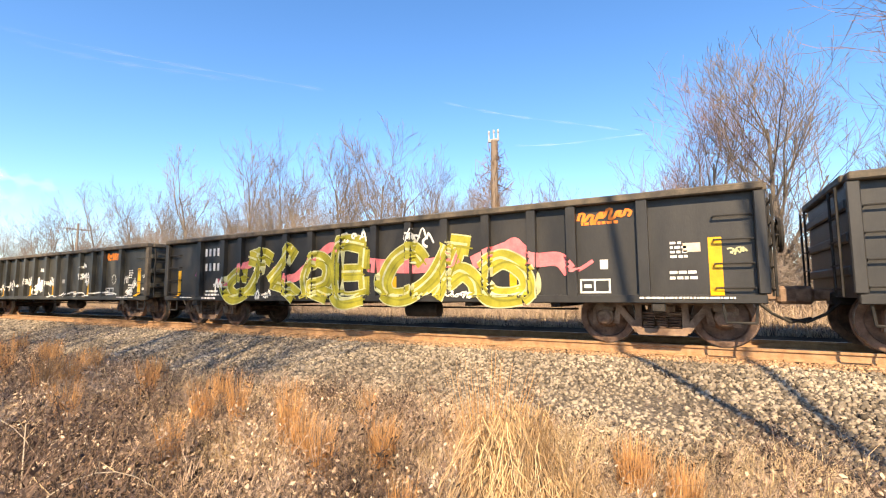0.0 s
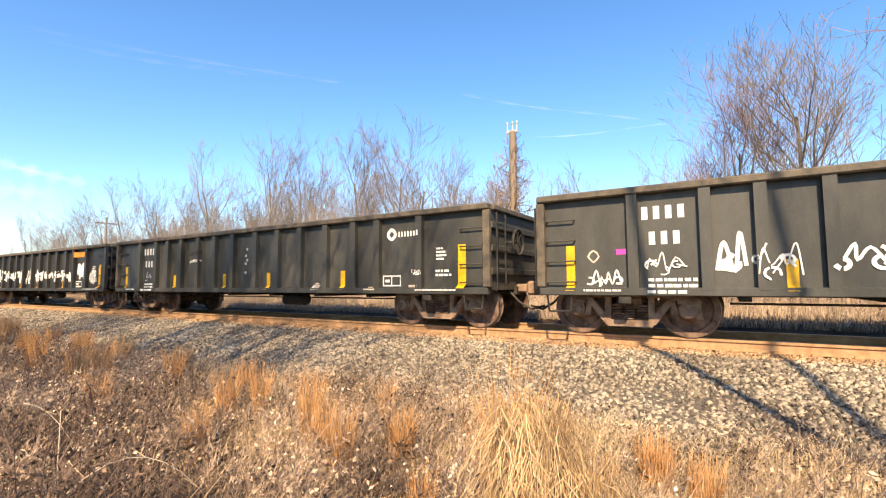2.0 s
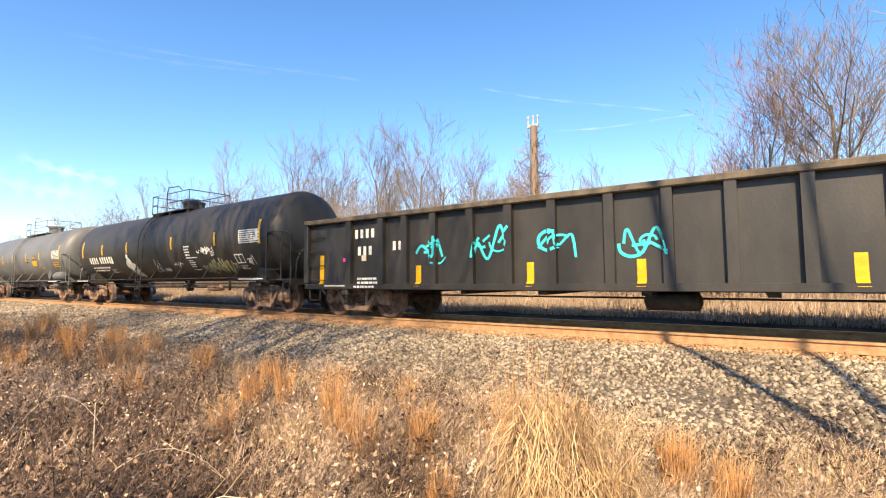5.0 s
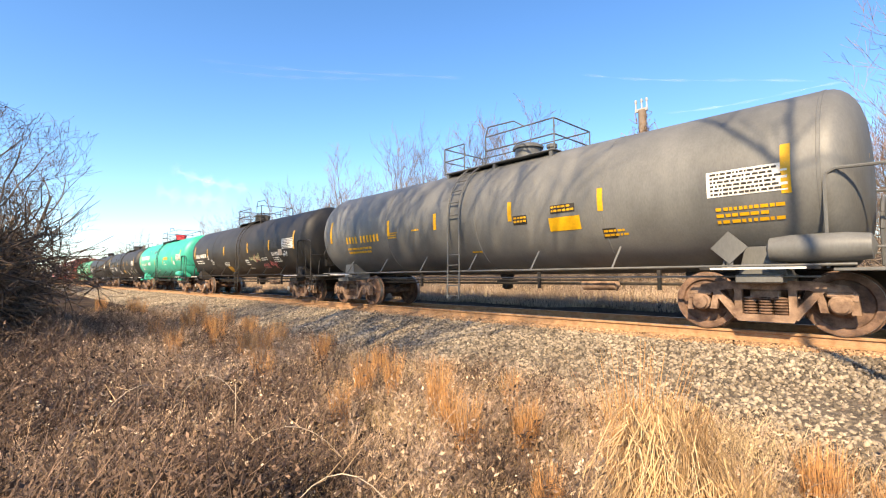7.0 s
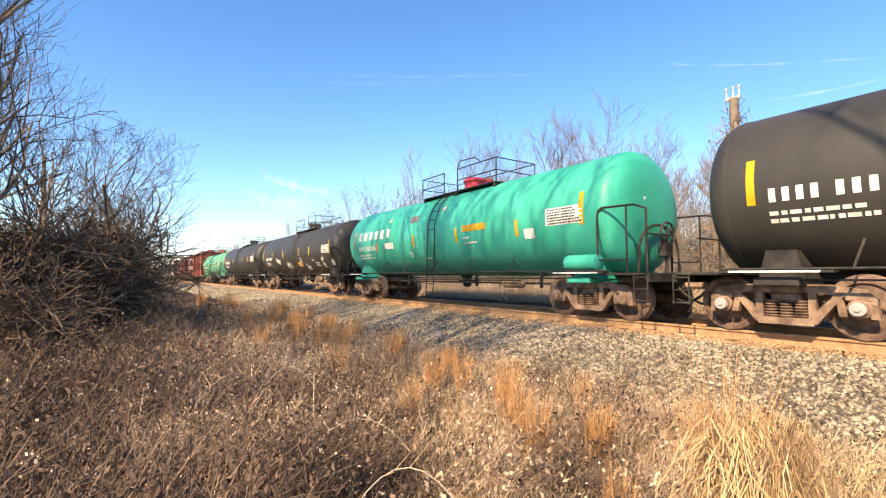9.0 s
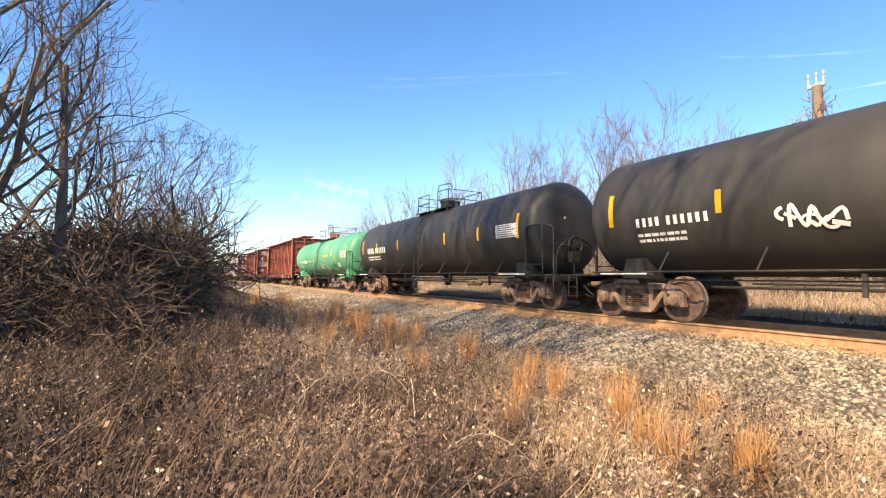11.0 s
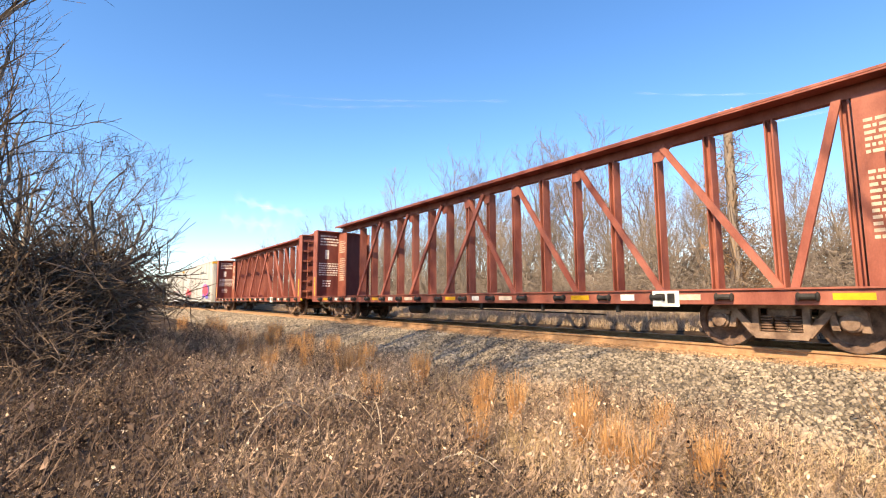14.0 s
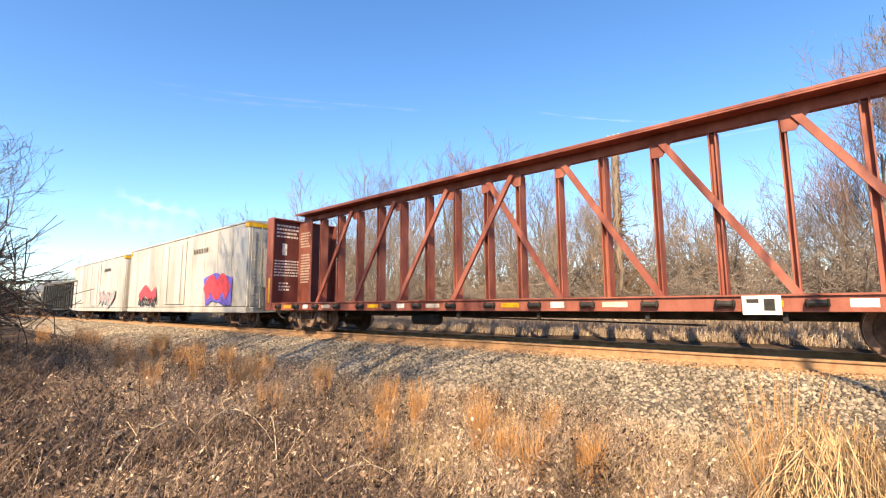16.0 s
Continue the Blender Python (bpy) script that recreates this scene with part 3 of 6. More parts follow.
    mark("reflector", patch(6.68, 6.86, 0.82, 1.70, surf), YELLOW, "upright yellow reflective strip")
    mark("reflector", patch(-6.92, -6.77, 0.78, 1.56, surf), YELLOW, "upright yellow reflective strip")
    for xp in (-3.80, -1.17, 0.78, 3.47):
        mark("reflector", patch(xp, xp + 0.14, 0.78, 1.23, surf), YELLOW, "upright yellow reflective strip")
    mark("owner_stencil", bars(-5.68, 1.93, 0.21, 4, surf, rng), WHITE, "white stencilled bars")
    mark("owner_stencil", bars(-5.58 if seed % 2 else -5.66, 1.52, 0.21, 3 if seed % 2 else 4, surf, rng), WHITE, "white stencilled bars")
    mark("data_stencil", lines(-5.60, -4.90, 0.98, 3, 0.05, surf, rng), WHITE)
    mark("data_stencil", lines(6.16, 6.40, 1.66, 4, 0.038, surf, rng), WHITE)
    mark("data_stencil", lines(6.14, 6.52, 1.20, 2, 0.045, surf, rng), WHITE)
    mark("data_stencil", lines(5.70, 7.0, 0.80, 1, 0.03, surf, rng, 0.006), WHITE)
    mark("data_stencil", lines(-6.6, -5.9, 0.80, 1, 0.03, surf, rng, 0.006), WHITE)
    fr = Geo()
    for x0, x1, z0, z1 in ((4.75, 5.25, 0.86, 0.89), (4.75, 5.25, 1.07, 1.10), (4.75, 4.78, 0.89, 1.07), (5.22, 5.25, 0.89, 1.07), (4.98, 5.01, 0.89, 1.07), (4.82, 4.94, 0.95, 1.01)):
        patch(x0, x1, z0, z1, surf, 0.004, fr)
    mark("consolidated_stencil", fr, WHITE, "white boxed stencil")
    mark("sticker", patch(-6.08, -5.92, 1.38, 1.47, surf), MAGENTA, "small magenta sticker")
    if decorate:
        decorate(mark, surf, rng, car)
    CARS.append((car, u))
    return car


CARS = []


def logo_orange(mark, surf, rng):
    mark("emblem", scribble(4.72, 5.62, 2.08, 2.26, surf, rng, 0.05, 6), ORANGE, "orange script emblem")
    mark("emblem", lines(4.8, 5.5, 2.07, 1, 0.05, surf, rng), ORANGE, "orange script emblem")


def deco_big(mark, surf, rng, car):
    logo_orange(mark, surf, rng)
    letters = [[(-3.85, 1.35), (-4.26, 1.38), (-4.62, 1.08), (-4.29, .80), (-3.78, .92), (-3.45, 1.29), (-3.34, 1.66), (-3.75, 1.82)], [(-3.75, 1.80), (-3.25, 1.87), (-2.92, 1.72)],
               [(-2.13, 2.02), (-2.54, 1.55), (-2.98, 1.16)], [(-2.94, 1.19), (-2.40, 1.05), (-1.98, .80)], [(-1.62, .80), (-1.72, 1.28), (-1.40, 1.68), (-1.03, 1.52), (-1.08, 1.15), (-1.45, 1.0), (-.92, .80)],
               [(.10, 1.93), (-.66, 1.95), (-.64, .80), (.12, .80)], [(-.62, 1.34), (.02, 1.34)], [(.10, 1.85), (.06, 1.42)], [(.08, 1.24), (.12, .85)],
               [(1.60, 1.50), (1.32, 1.76), (.88, 1.57), (.62, 1.12), (.80, .82), (1.32, .85), (1.87, 1.22), (2.22, 1.80)], [(2.22, 1.86), (2.66, 1.78)], [(2.40, 1.80), (2.17, 1.25), (1.92, .80)],
               [(2.13, 1.06), (2.48, 1.28), (2.77, 1.08), (2.84, .80)], [(2.90, 1.28), (3.34, 1.50), (3.78, 1.25), (3.86, .95), (3.72, .80)], [(2.90, 1.05), (3.12, .82), (3.44, .79), (3.72, .84)]]
    bands = [([(-5.1, 1.2), (-4.6, 1.2), (-4.27, 1.5), (-3.7, 1.66)], .20), ([(-2.9, 1.45), (-2.2, 1.25), (-1.7, 1.5), (-.95, 1.95), (-.7, 1.75)], .22), ([(.15, 1.5), (.8, 1.45), (1.87, 1.45), (2.39, 1.62)], .30),
             ([(2.7, 1.45), (3.0, 1.56), (3.57, 1.72), (3.89, 1.47), (4.38, 1.46), (4.60, 1.24)], .26), ([(3.2, 1.55), (3.58, 1.82), (3.8, 1.5)], .16), ([(4.50, 1.28), (4.72, 1.26), (4.98, 1.41)], .06)]
    for pts, w in bands:
        mark("spray_cloud", ribbon(pts, w, surf, 0.004), PINK, "pink sprayed band behind the letters")
    for pts in letters:
        mark("spray_letter", ribbon(pts, 0.40, surf, 0.008), PALE, "pale sprayed letter edge")
        mark("spray_letter", ribbon(pts, 0.35, surf, 0.011), LIME, "yellow-green sprayed letter stroke")
        mark("spray_letter", ribbon([(x - 0.05, z + 0.03) for x, z in pts], 0.05, surf, 0.014), PALE, "pale sprayed highlight")
        mark("spray_letter", ribbon([(x + 0.07, z - 0.05) for x, z in pts], 0.035, surf, 0.017), OLIVE, "olive sprayed shading")
    for x0, x1, z0, z1, w, n in ((-.6, .1, 1.99, 2.3, .045, 4), (1.2, 1.85, 1.85, 2.25, .045, 3), (-5.2, -4.7, .9, 1.35, .05, 3), (-3.4, -2.9, .76, 1.0, .035, 3), (2.2, 2.8, .76, .95, .035, 4), (-3.6, -3.4, 1.4, 1.7, .03, 1)):
        mark("spray_tag", tag(x0, x1, z0, z1, surf, rng, w, n), WHITE, "white sprayed scrawl")
    mark("sticker", patch(6.34, 6.58, 1.49, 1.63, surf), TAN, "faded cream sticker")
    mark("sticker", patch(5.09, 5.22, 1.26, 1.42, surf), WHITE, "small white sticker")
    mark("spray_tag", tag(6.95, 7.2, 1.42, 1.54, surf, rng, .03, 2), PALE, "pale yellow dab")


def deco_white(mark, surf, rng, car):
    mark("spray_tag", tag(-4.62, -4.22, .98, 1.72, surf, rng, .075, 2), WHITE, "thick white sprayed scrawl")
    for x0, x1, z0, z1, w, n in ((-4.12, -3.6, .98, 1.5, .03, 3), (-3.22, -2.25, 1.06, 1.5, .06, 4), (-1.52, -.95, 1.2, 1.68, .045, 3), (-.5, .1, 1.1, 1.6, .09, 3), (-.6, .22, .95, 1.4, .08, 4), (-.3, 0.05, 1.68, 1.95, .05, 2),
                                 (.38, 1.0, 1.2, 1.45, .06, 4), (.7, 1.02, 1.38, 1.58, .06, 2), (3.08, 3.8, 1.38, 1.7, .065, 4), (3.3, 3.85, 1.2, 1.42, .05, 3), (3.16, 3.36, 1.8, 2.02, .06, 1), (5.92, 6.15, 1.2, 1.6, .025, 2),
                                 (6.0, 6.45, .86, 1.14, .06, 3), (6.4, 6.7, 1.08, 1.42, .025, 3), (7.0, 7.25, 1.0, 1.15, .02, 4), (7.05, 7.3, 1.4, 1.5, .02, 3), (-6.5, -6.0, .85, 1.15, .03, 4), (-5.65, -5.1, 1.05, 1.4, .025, 3)):
        mark("spray_tag", tag(x0, x1, z0, z1, surf, rng, w, n), WHITE, "white sprayed scrawl")
    mark("spray_line", ribbon([(.5, .96), (.62, .86), (.85, .80), (1.1, .93), (1.3, .80), (1.55, .85), (1.82, .95), (1.95, .82), (2.4, .97), (2.85, .82), (3.05, .93), (3.25, .93), (3.5, .82), (3.75, .93), (4.0, .92), (4.5, .95), (5.3, .92), (5.5, .88), (5.7, .95)], 0.045, surf, 0.008), WHITE, "wandering white sprayed line")
    mark("spray_line", ribbon([(5.12, 1.3), (5.15, 1.48), (5.3, 1.52), (5.38, 1.35), (5.25, 1.22), (5.14, 1.3)], .02, surf, .006), WHITE, "chalk ring")
    mark("sticker", patch(2.46, 2.72, .86, 1.0, surf), TAN, "faded cream sticker")
    mark("sticker", patch(1.57, 1.82, 1.30, 1.44, surf), PALEMETAL, "dull grey patch")
    mark("sticker", ribbon([(-6.45, 1.26), (-6.36, 1.36), (-6.45, 1.46), (-6.54, 1.36)], .03, surf, .005, close=True), TAN, "worn diamond placard")
    logo_orange(mark, surf, rng)


def deco_plain(mark, surf, rng, car):
    mark("emblem", ribbon([(4.88, 2.0), (4.99, 2.11), (5.10, 2.0), (4.99, 1.89)], 0.075, surf, 0.006, close=True), WHITE, "white round emblem")
    mark("emblem", bars(5.17, 1.94, 0.11, 8, surf, rng, slim=0.5), WHITE, "white emblem bars")
    mark("spray_tag", tag(-2.88, -2.25, 1.62, 1.70, surf, rng, .018, 6), WHITE, "thin chalk scrawl")
    mark("spray_tag", tag(-5.5, -5.15, 1.1, 1.38, surf, rng, .016, 2), WHITE, "thin chalk scrawl")
    mark("spray_tag", tag(5.6, 5.85, 1.1, 1.25, surf, rng, .015, 2), WHITE, "thin chalk scrawl")
    mark("wear", ribbon([(-3.05, 1.86), (-2.25, 1.88)], .12, surf, .004), BLACKSTEEL, "dark rubbed smear")
    for x0, x1, z0, z1 in ((2.57, 2.82, .79, .90), (2.62, 2.76, .91, .95), (4.27, 4.6, .78, .81), (4.33, 4.5, .83, .85), (5.45, 5.75, .84, .89)):
        mark("sticker", patch(x0, x1, z0, z1, surf, .006), TAN, "faded cream sticker")
    for z in (1.25, 1.5, 1.6, 1.72, 1.9):
        mark("wear", disc(-.12 + .05 * math.sin(z * 40), z, .05, .04, surf, .005), PALEMETAL, "pale scuff")


def deco_tags(mark, surf, rng, car):
    for k in range(9):
        x = -4.6 + k * 1.05
        mark("spray_tag", tag(x, x + 0.75, 1.0 + 0.2 * rng.random(), 1.6 + 0.2 * rng.random(), surf, rng, .08, 3), WHITE, "white sprayed scrawl")
    mark("emblem", patch(4.7, 5.6, 2.05, 2.25, surf), ORANGE, "orange emblem block")
    mark("spray_tag", scribble(4.8, 5.6, 1.2, 1.8, surf, rng, .10, 5), WHITE, "white sprayed scrawl")
    mark("spray_tag", scribble(5.9, 6.5, 1.0, 1.5, surf, rng, .05, 4), WHITE, "white sprayed scrawl")


def deco_cyan(mark, surf, rng, car):
    for k in range(4):
        x = -3.75 + k * 1.42
        mark("spray_tag", tag(x, x + 0.75, 1.25, 1.98, surf, rng, .05, 2), CYAN, "cyan sprayed scrawl")
    mark("owner_stencil", bars(-4.48, 1.60, 0.20, 2, surf, rng), WHITE, "white stencilled bars")
    mark("emblem", patch(4.7, 5.5, 2.08, 2.25, surf), ORANGE, "orange emblem block")
    mark("spray_tag", scribble(6.0, 6.5, 1.0, 1.6, surf, rng, .09, 3), YELLOW, "yellow sprayed scrawl")
    mark("sticker", patch(-5.45, -5.3, 1.38, 1.52, surf), TAN)


gondola(9.15, GONBLACK, "black open gondola car with rusty trucks", 1)
gondola(-6.6, GONBLACK, "black open gondola car with large yellow-green sprayed lettering", 2, decorate=deco_big)
gondola(-22.4, GONGREY, "grey-black open gondola car with white sprayed scrawls", 3, decorate=deco_white)
gondola(-38.2, GONGREY, "grey-black open gondola car with white emblem and yellow reflectors", 5, decorate=deco_plain)
gondola(-53.9, GONBLACK, "black open gondola car with rows of white scrawls", 4, decorate=deco_tags)
gondola(-69.65, GONBLACK, "black open gondola car with cyan sprayed scrawls", 7, decorate=deco_cyan)
for k_, u_ in enumerate((-270.2, -302.0, -334.0)):
    gondola(u_, GONBLACK, "black open gondola car far down the train", 20 + k_, top=3.1)


def tank_car(u, paint, label, half=7.55, tc=12.3, R=1.39, seed=1, rail_mat=None, yellow=YELLOW, mark_mat=WHITE, dome=None, deco=None, ladder_x=0.0, man=0.0, plat=(-1.3, 1.3), inset=0.32, low=0.30, strips=(-4.7, -2.2, 2.0, 4.2), strip_z=(-0.25, 0.18), owner=None, group="tank cars of the train"):
    rng = random.Random(seed)
    car = thing("tank_car", label, "freight car", group)
    zc = 0.93 + R
    rm = rail_mat or BLACKSTEEL
    hd = 0.44
    prof = [(-half + 0.07, 0.02)]
    for k in range(1, 9):
        an = k / 8 * math.pi / 2
        prof.append((-half + 0.07 + hd - hd * math.cos(an), R * math.sin(an) ** 0.5))
    cyl = prof + [(-s_ - inset, r_) for s_, r_ in prof[::-1]]
    part("tank_shell", Geo().lathe(cyl, "x", (0, 0, zc), 56), paint, car, "cylindrical tank with domed ends", True)
    for x in (-half + hd + 0.09, -3.4, 0.15, 3.4, half - hd - inset - 0.09):
        part("weld_band", Geo().lathe([(x - 0.03, R - 0.01), (x - 0.02, R + 0.006), (x + 0.02, R + 0.006), (x + 0.03, R - 0.01)], "x", (0, 0, zc), 56), paint, car, "", True)
    surf = lambda x, z: -math.sqrt(max(R * R - (z - zc) ** 2, 0.0004)) - 0.003
    # running gear and platforms
    for s in (-1, 1):
        e = half + 0.35
        part("stub_sill", Geo().box(min(s * (tc / 2 - 1.4), s * e), max(s * (tc / 2 - 1.4), s * e), -0.22, 0.22, 0.66, 0.98, 0.02), BLACKSTEEL, car)
        pf = Geo().box(min(s * (half - 0.75), s * (half + 0.35)), max(s * (half - 0.75), s * (half + 0.35)), -1.45, 1.45, 0.93, 0.98, 0.01)
        pf.box(min(s * (half + 0.28), s * (half + 0.36)), max(s * (half + 0.28), s * (half + 0.36)), -1.45, 1.45, 0.80, 0.975, 0.01)
        part("end_platform", pf, rm, car, "steel grating end platform")
        sd = Geo()
        xa = s * tc / 2
        for q in (-1, 1):
            y0, y1 = sorted((q * 0.50, q * 1.12))
            sd.prism([(xa - 0.32, 0.86), (xa + 0.32, 0.86), (xa + 0.2, 1.32), (xa - 0.2, 1.32)], y0, y1)
        sd.box(xa - 0.3, xa + 0.3, -1.38, 1.38, 0.76, 0.90, 0.02)
        part("saddle", sd, BLACKSTEEL if paint is TANKBLACK else paint, car, "welded tank saddle")
        part("step_plate", Geo().box(xa - 0.75, xa + 0.75, -1.50, -1.32, 0.965, 1.0), BLACKSTEEL, car)
        part("platform_edge", patch(xa - 0.6, xa + 0.6, 0.967, 0.998, lambda x, z: -1.50), WHITE, car, "white edge strip")
        for q in (-1, 1) if s > 0 else ():
            y = q * 1.41
            part("end_handrail", Geo().pipe([(half - 0.80, y, 0.97), (half - 0.80, y, 2.16), (half - 0.77, y, 2.27), (half - 0.68, y, 2.32), (half + 0.05, y, 2.30), (half + 0.30, y, 2.20), (half + 0.30, y, 0.97)], 0.023), rm, car, "bent pipe handrail")
            part("handrail_post", Geo().pipe([(half - 0.12, y, 0.97), (half - 0.12, y, 2.30)], 0.02), rm, car)
            part("handrail_bar", Geo().pipe([(half - 0.80, y, 1.24), (half - 0.12, y, 1.24)], 0.017), rm, car)
            part("end_rail", Geo().pipe([(half + 0.30, y, 1.72), (half + 0.30, q * 0.5, 1.72)], 0.019), rm, car)
        gr = Geo()
        for k in range(3):
            zz = 0.45 + k * 0.22
            gr.pipe([(s * (half + 0.05), -1.46, zz), (s * (half + 0.33), -1.46, zz)], 0.014)
        gr.pipe([(s * (half + 0.05), -1.46, 0.42), (s * (half + 0.05), -1.46, 0.95)], 0.014).pipe([(s * (half + 0.33), -1.46, 0.42), (s * (half + 0.33), -1.46, 0.95)], 0.014)
        part("sill_step", gr, BLACKSTEEL, car)
        coupler(car, half + 0.35, s)
        add_truck(car, s * tc / 2)
    rl = Geo().pipe([(-half + 0.5, -1.47, 1.02), (half - 0.5, -1.47, 1.02)], 0.02, 8)
    rl.pipe([(-half + 0.9, -1.3, 0.86), (half - 0.9, -1.3, 0.86)], 0.015)
    side = part("side_rail", rl, rm, car, "long pipe rail along the tank")
    for k in range(7):
        x = -5.4 + k * 1.8
        part("rail_bracket", Geo().pipe([(x, -1.47, 1.02), (x + 0.08, -1.26, 1.42)], 0.018), rm, side)
    bt = Geo().pipe([(-5.0, -0.35, 0.72), (5.0, -0.35, 0.72)], 0.03).pipe([(-4.0, -0.8, 0.80), (3.4, -0.8, 0.80)], 0.02)
    part("brake_pipe", bt, BLACKSTEEL, car)
    part("brake_reservoir", Geo().lathe([(-0.42, 0.03), (-0.36, 0.11), (0.36, 0.11), (0.42, 0.03)], "x", (2.9, -0.6, 0.70), 16), RUST, car, "", True)
    part("outlet_valve", Geo().lathe([(0.55, 0.07), (0.6, 0.14), (0.8, 0.14), (0.95, 0.2)], "z", (0, 0, 0), 16).box(-0.22, 0.22, -0.18, 0.18, 0.72, 0.8, 0.02), BLACKSTEEL, car)
    for x in (-2.4, 1.6, 4.2):
        part("hanger", Geo().box(x - 0.03, x + 0.03, -0.9, -0.84, 0.62, 0.98), BLACKSTEEL, car)
    bw = Geo().lathe([(0, 0.24), (0.03, 0.26), (0.06, 0.24), (0.03, 0.22)], "x", (half + 0.22, -0.6, 1.75), 24, True)
    for k in range(4):
        an = k * math.pi / 4
        bw.pipe([(half + 0.25, -0.6 + 0.24 * math.cos(an), 1.75 + 0.24 * math.sin(an)), (half + 0.25, -0.6 - 0.24 * math.cos(an), 1.75 - 0.24 * math.sin(an))], 0.011)
    bw.pipe([(half + 0.22, -0.6, 1.75), (half + 0.22, -0.6, 0.95)], 0.03).box(half + 0.12, half + 0.28, -0.75, -0.45, 1.3, 1.6, 0.02)
    part("brake_wheel", bw, BLACKSTEEL, car, "hand brake wheel on its stand", True)
    ar = Geo()
    pts = []
    for k in range(11):
        an = math.pi * k / 10
        pts.append((half - 0.28, -1.05 * math.cos(an) * 0.75, 1.0 + 1.02 * math.sin(an) ** 0.6))
    ar.pipe(pts, 0.03)
    part("end_brace", ar, rm, car, "arched pipe brace before the tank head")
    # ladder
    lx = ladder_x
    ld = Geo()
    for dx in (-0.2, 0.2):
        pts = [(lx + dx, -1.55, 0.35), (lx + dx, -1.52, 1.05)]
        for k in range(9):
            an = radians(-5 + k * 11)
            pts.append((lx + dx, -(R + 0.10) * math.cos(an), zc + (R + 0.10) * math.sin(an)))
        ld.pipe(pts, 0.02)
    lad = part("side_ladder", ld, rm, car, "curved steel ladder up the tank")
    for k in range(5):
        z = 0.42 + k * 0.25
        part("rung", Geo().pipe([(lx - 0.2, -1.54, z), (lx + 0.2, -1.54, z)], 0.014), rm, lad)
    for k in range(7):
        an = radians(2 + k * 12)
        y, z = -(R + 0.10) * math.cos(an), zc + (R + 0.10) * math.sin(an)
        part("rung", Geo().pipe([(lx - 0.2, y, z), (lx + 0.2, y, z)], 0.014), rm, lad)
    # top platform, manway, railing
    zt = zc + R
    p0, p1 = plat
    tp = Geo().box(p0, p1, -0.80, -0.40, zt - 0.10, zt - 0.07, 0.008).box(p0, p1, 0.40, 0.80, zt - 0.10, zt - 0.07, 0.008)
    for x in (p0 + 0.1, (p0 + p1) / 2, p1 - 0.1):
        tp.box(x - 0.04, x + 0.04, -0.78, 0.78, zt - 0.32, zt - 0.101)
    part("top_platform", tp, rm, car, "steel grating platform on the tank")
    part("manway", Geo().lathe([(zt - 0.1, 0.33), (zt + 0.30, 0.33), (zt + 0.30, 0.38), (zt + 0.36, 0.38), (zt + 0.42, 0.28), (zt + 0.44, 0.05)], "z", (man, 0, 0), 24), dome or paint, car, "round bolted manway housing", True)
    part("safety_valve", Geo().lathe([(zt - 0.05, 0.10), (zt + 0.18, 0.10), (zt + 0.2, 0.13), (zt + 0.28, 0.13)], "z", (man + 0.7, 0, 0), 14), dome or paint, car, "", True)
    zr = zt + 0.62
    gap = (max(p0 + 0.4, lx - 0.3), min(p1 - 0.4, lx + 0.45))
    rails = (("platform_railing", [(gap[0], -0.78), (p0, -0.78), (p0, 0.78), (p1, 0.78), (p1, -0.78), (gap[1], -0.78)]),)
    for nm, run in rails:
        rg = Geo()
        for z in (zr, zt + 0.26):
            rg.pipe([(x, y, z) for x, y in run], 0.017)
        for x, y in run + [((p0 + p1) / 2, 0.78)]:
            rg.pipe([(x, y, zt - 0.1), (x, y, zr)], 0.017)
        rg.pipe([(gap[1], -0.78, zr), (gap[1] + 0.1, -0.78, zr + 0.24), (gap[1] + 0.9, -0.78, zr + 0.2), (gap[1] + 1.2, -0.78, zr)], 0.017)
        part(nm, rg, rm, car, "pipe railing round the manway")
    # markings
    mark = lambda nm, gg, mm, lb="": part(nm, gg, mm, car, lb)
    mark("reflector", patch(half - 1.28, half - 1.16, zc - 0.3, zc + 0.42, surf), yellow, "upright yellow reflective strip")
    mark("reflector", patch(-half + 0.86, -half + 0.98, zc - 0.3, zc + 0.42, surf), yellow, "upright yellow reflective strip")
    for x in strips:
        mark("reflector", patch(x, x + 0.11, zc + strip_z[0], zc + strip_z[1], surf), yellow, "upright yellow reflective strip")
    ox_, oh_ = owner or (-half + 1.6, 0.27)
    mark("owner_stencil", bars(ox_, zc - low, oh_, 4, surf, rng), mark_mat, "stencilled owner bars")
    mark("owner_stencil", bars(ox_ + 3.9 * oh_, zc - low, oh_, 6, surf, rng), mark_mat, "stencilled number bars")
    mark("data_stencil", lines(ox_, ox_ + 6.5 * oh_, zc - low - 0.14, 2, 0.06, surf, rng), mark_mat)
    xb, zb = half - 2.25, zc - 0.25
    box = patch(xb, xb + 1.05, zb, zb + 0.40, surf, 0.004)
    mark("data_table", box, WHITE, "white panel of printed data")
    mark("data_stencil", lines(xb + 0.05, xb + 1.02, zb + 0.37, 6, 0.033, surf, rng, 0.007), BLACKSTEEL)
    if deco:
        deco(mark, surf, rng, zc, half, car)
    face = lambda y, z: half - 0.07 - inset - hd + hd * math.sqrt(max(0.0, 1 - (math.hypot(y, z - zc) / R) ** 2)) ** 1.2
    for k in range(4):
        for q in range(6 - k):
            y = -0.62 + q * 0.13
            z = zc + 0.62 - k * 0.13
            x = max(face(y, z), face(y + 0.09, z), face(y, z + 0.07), face(y + 0.09, z + 0.07)) + 0.012
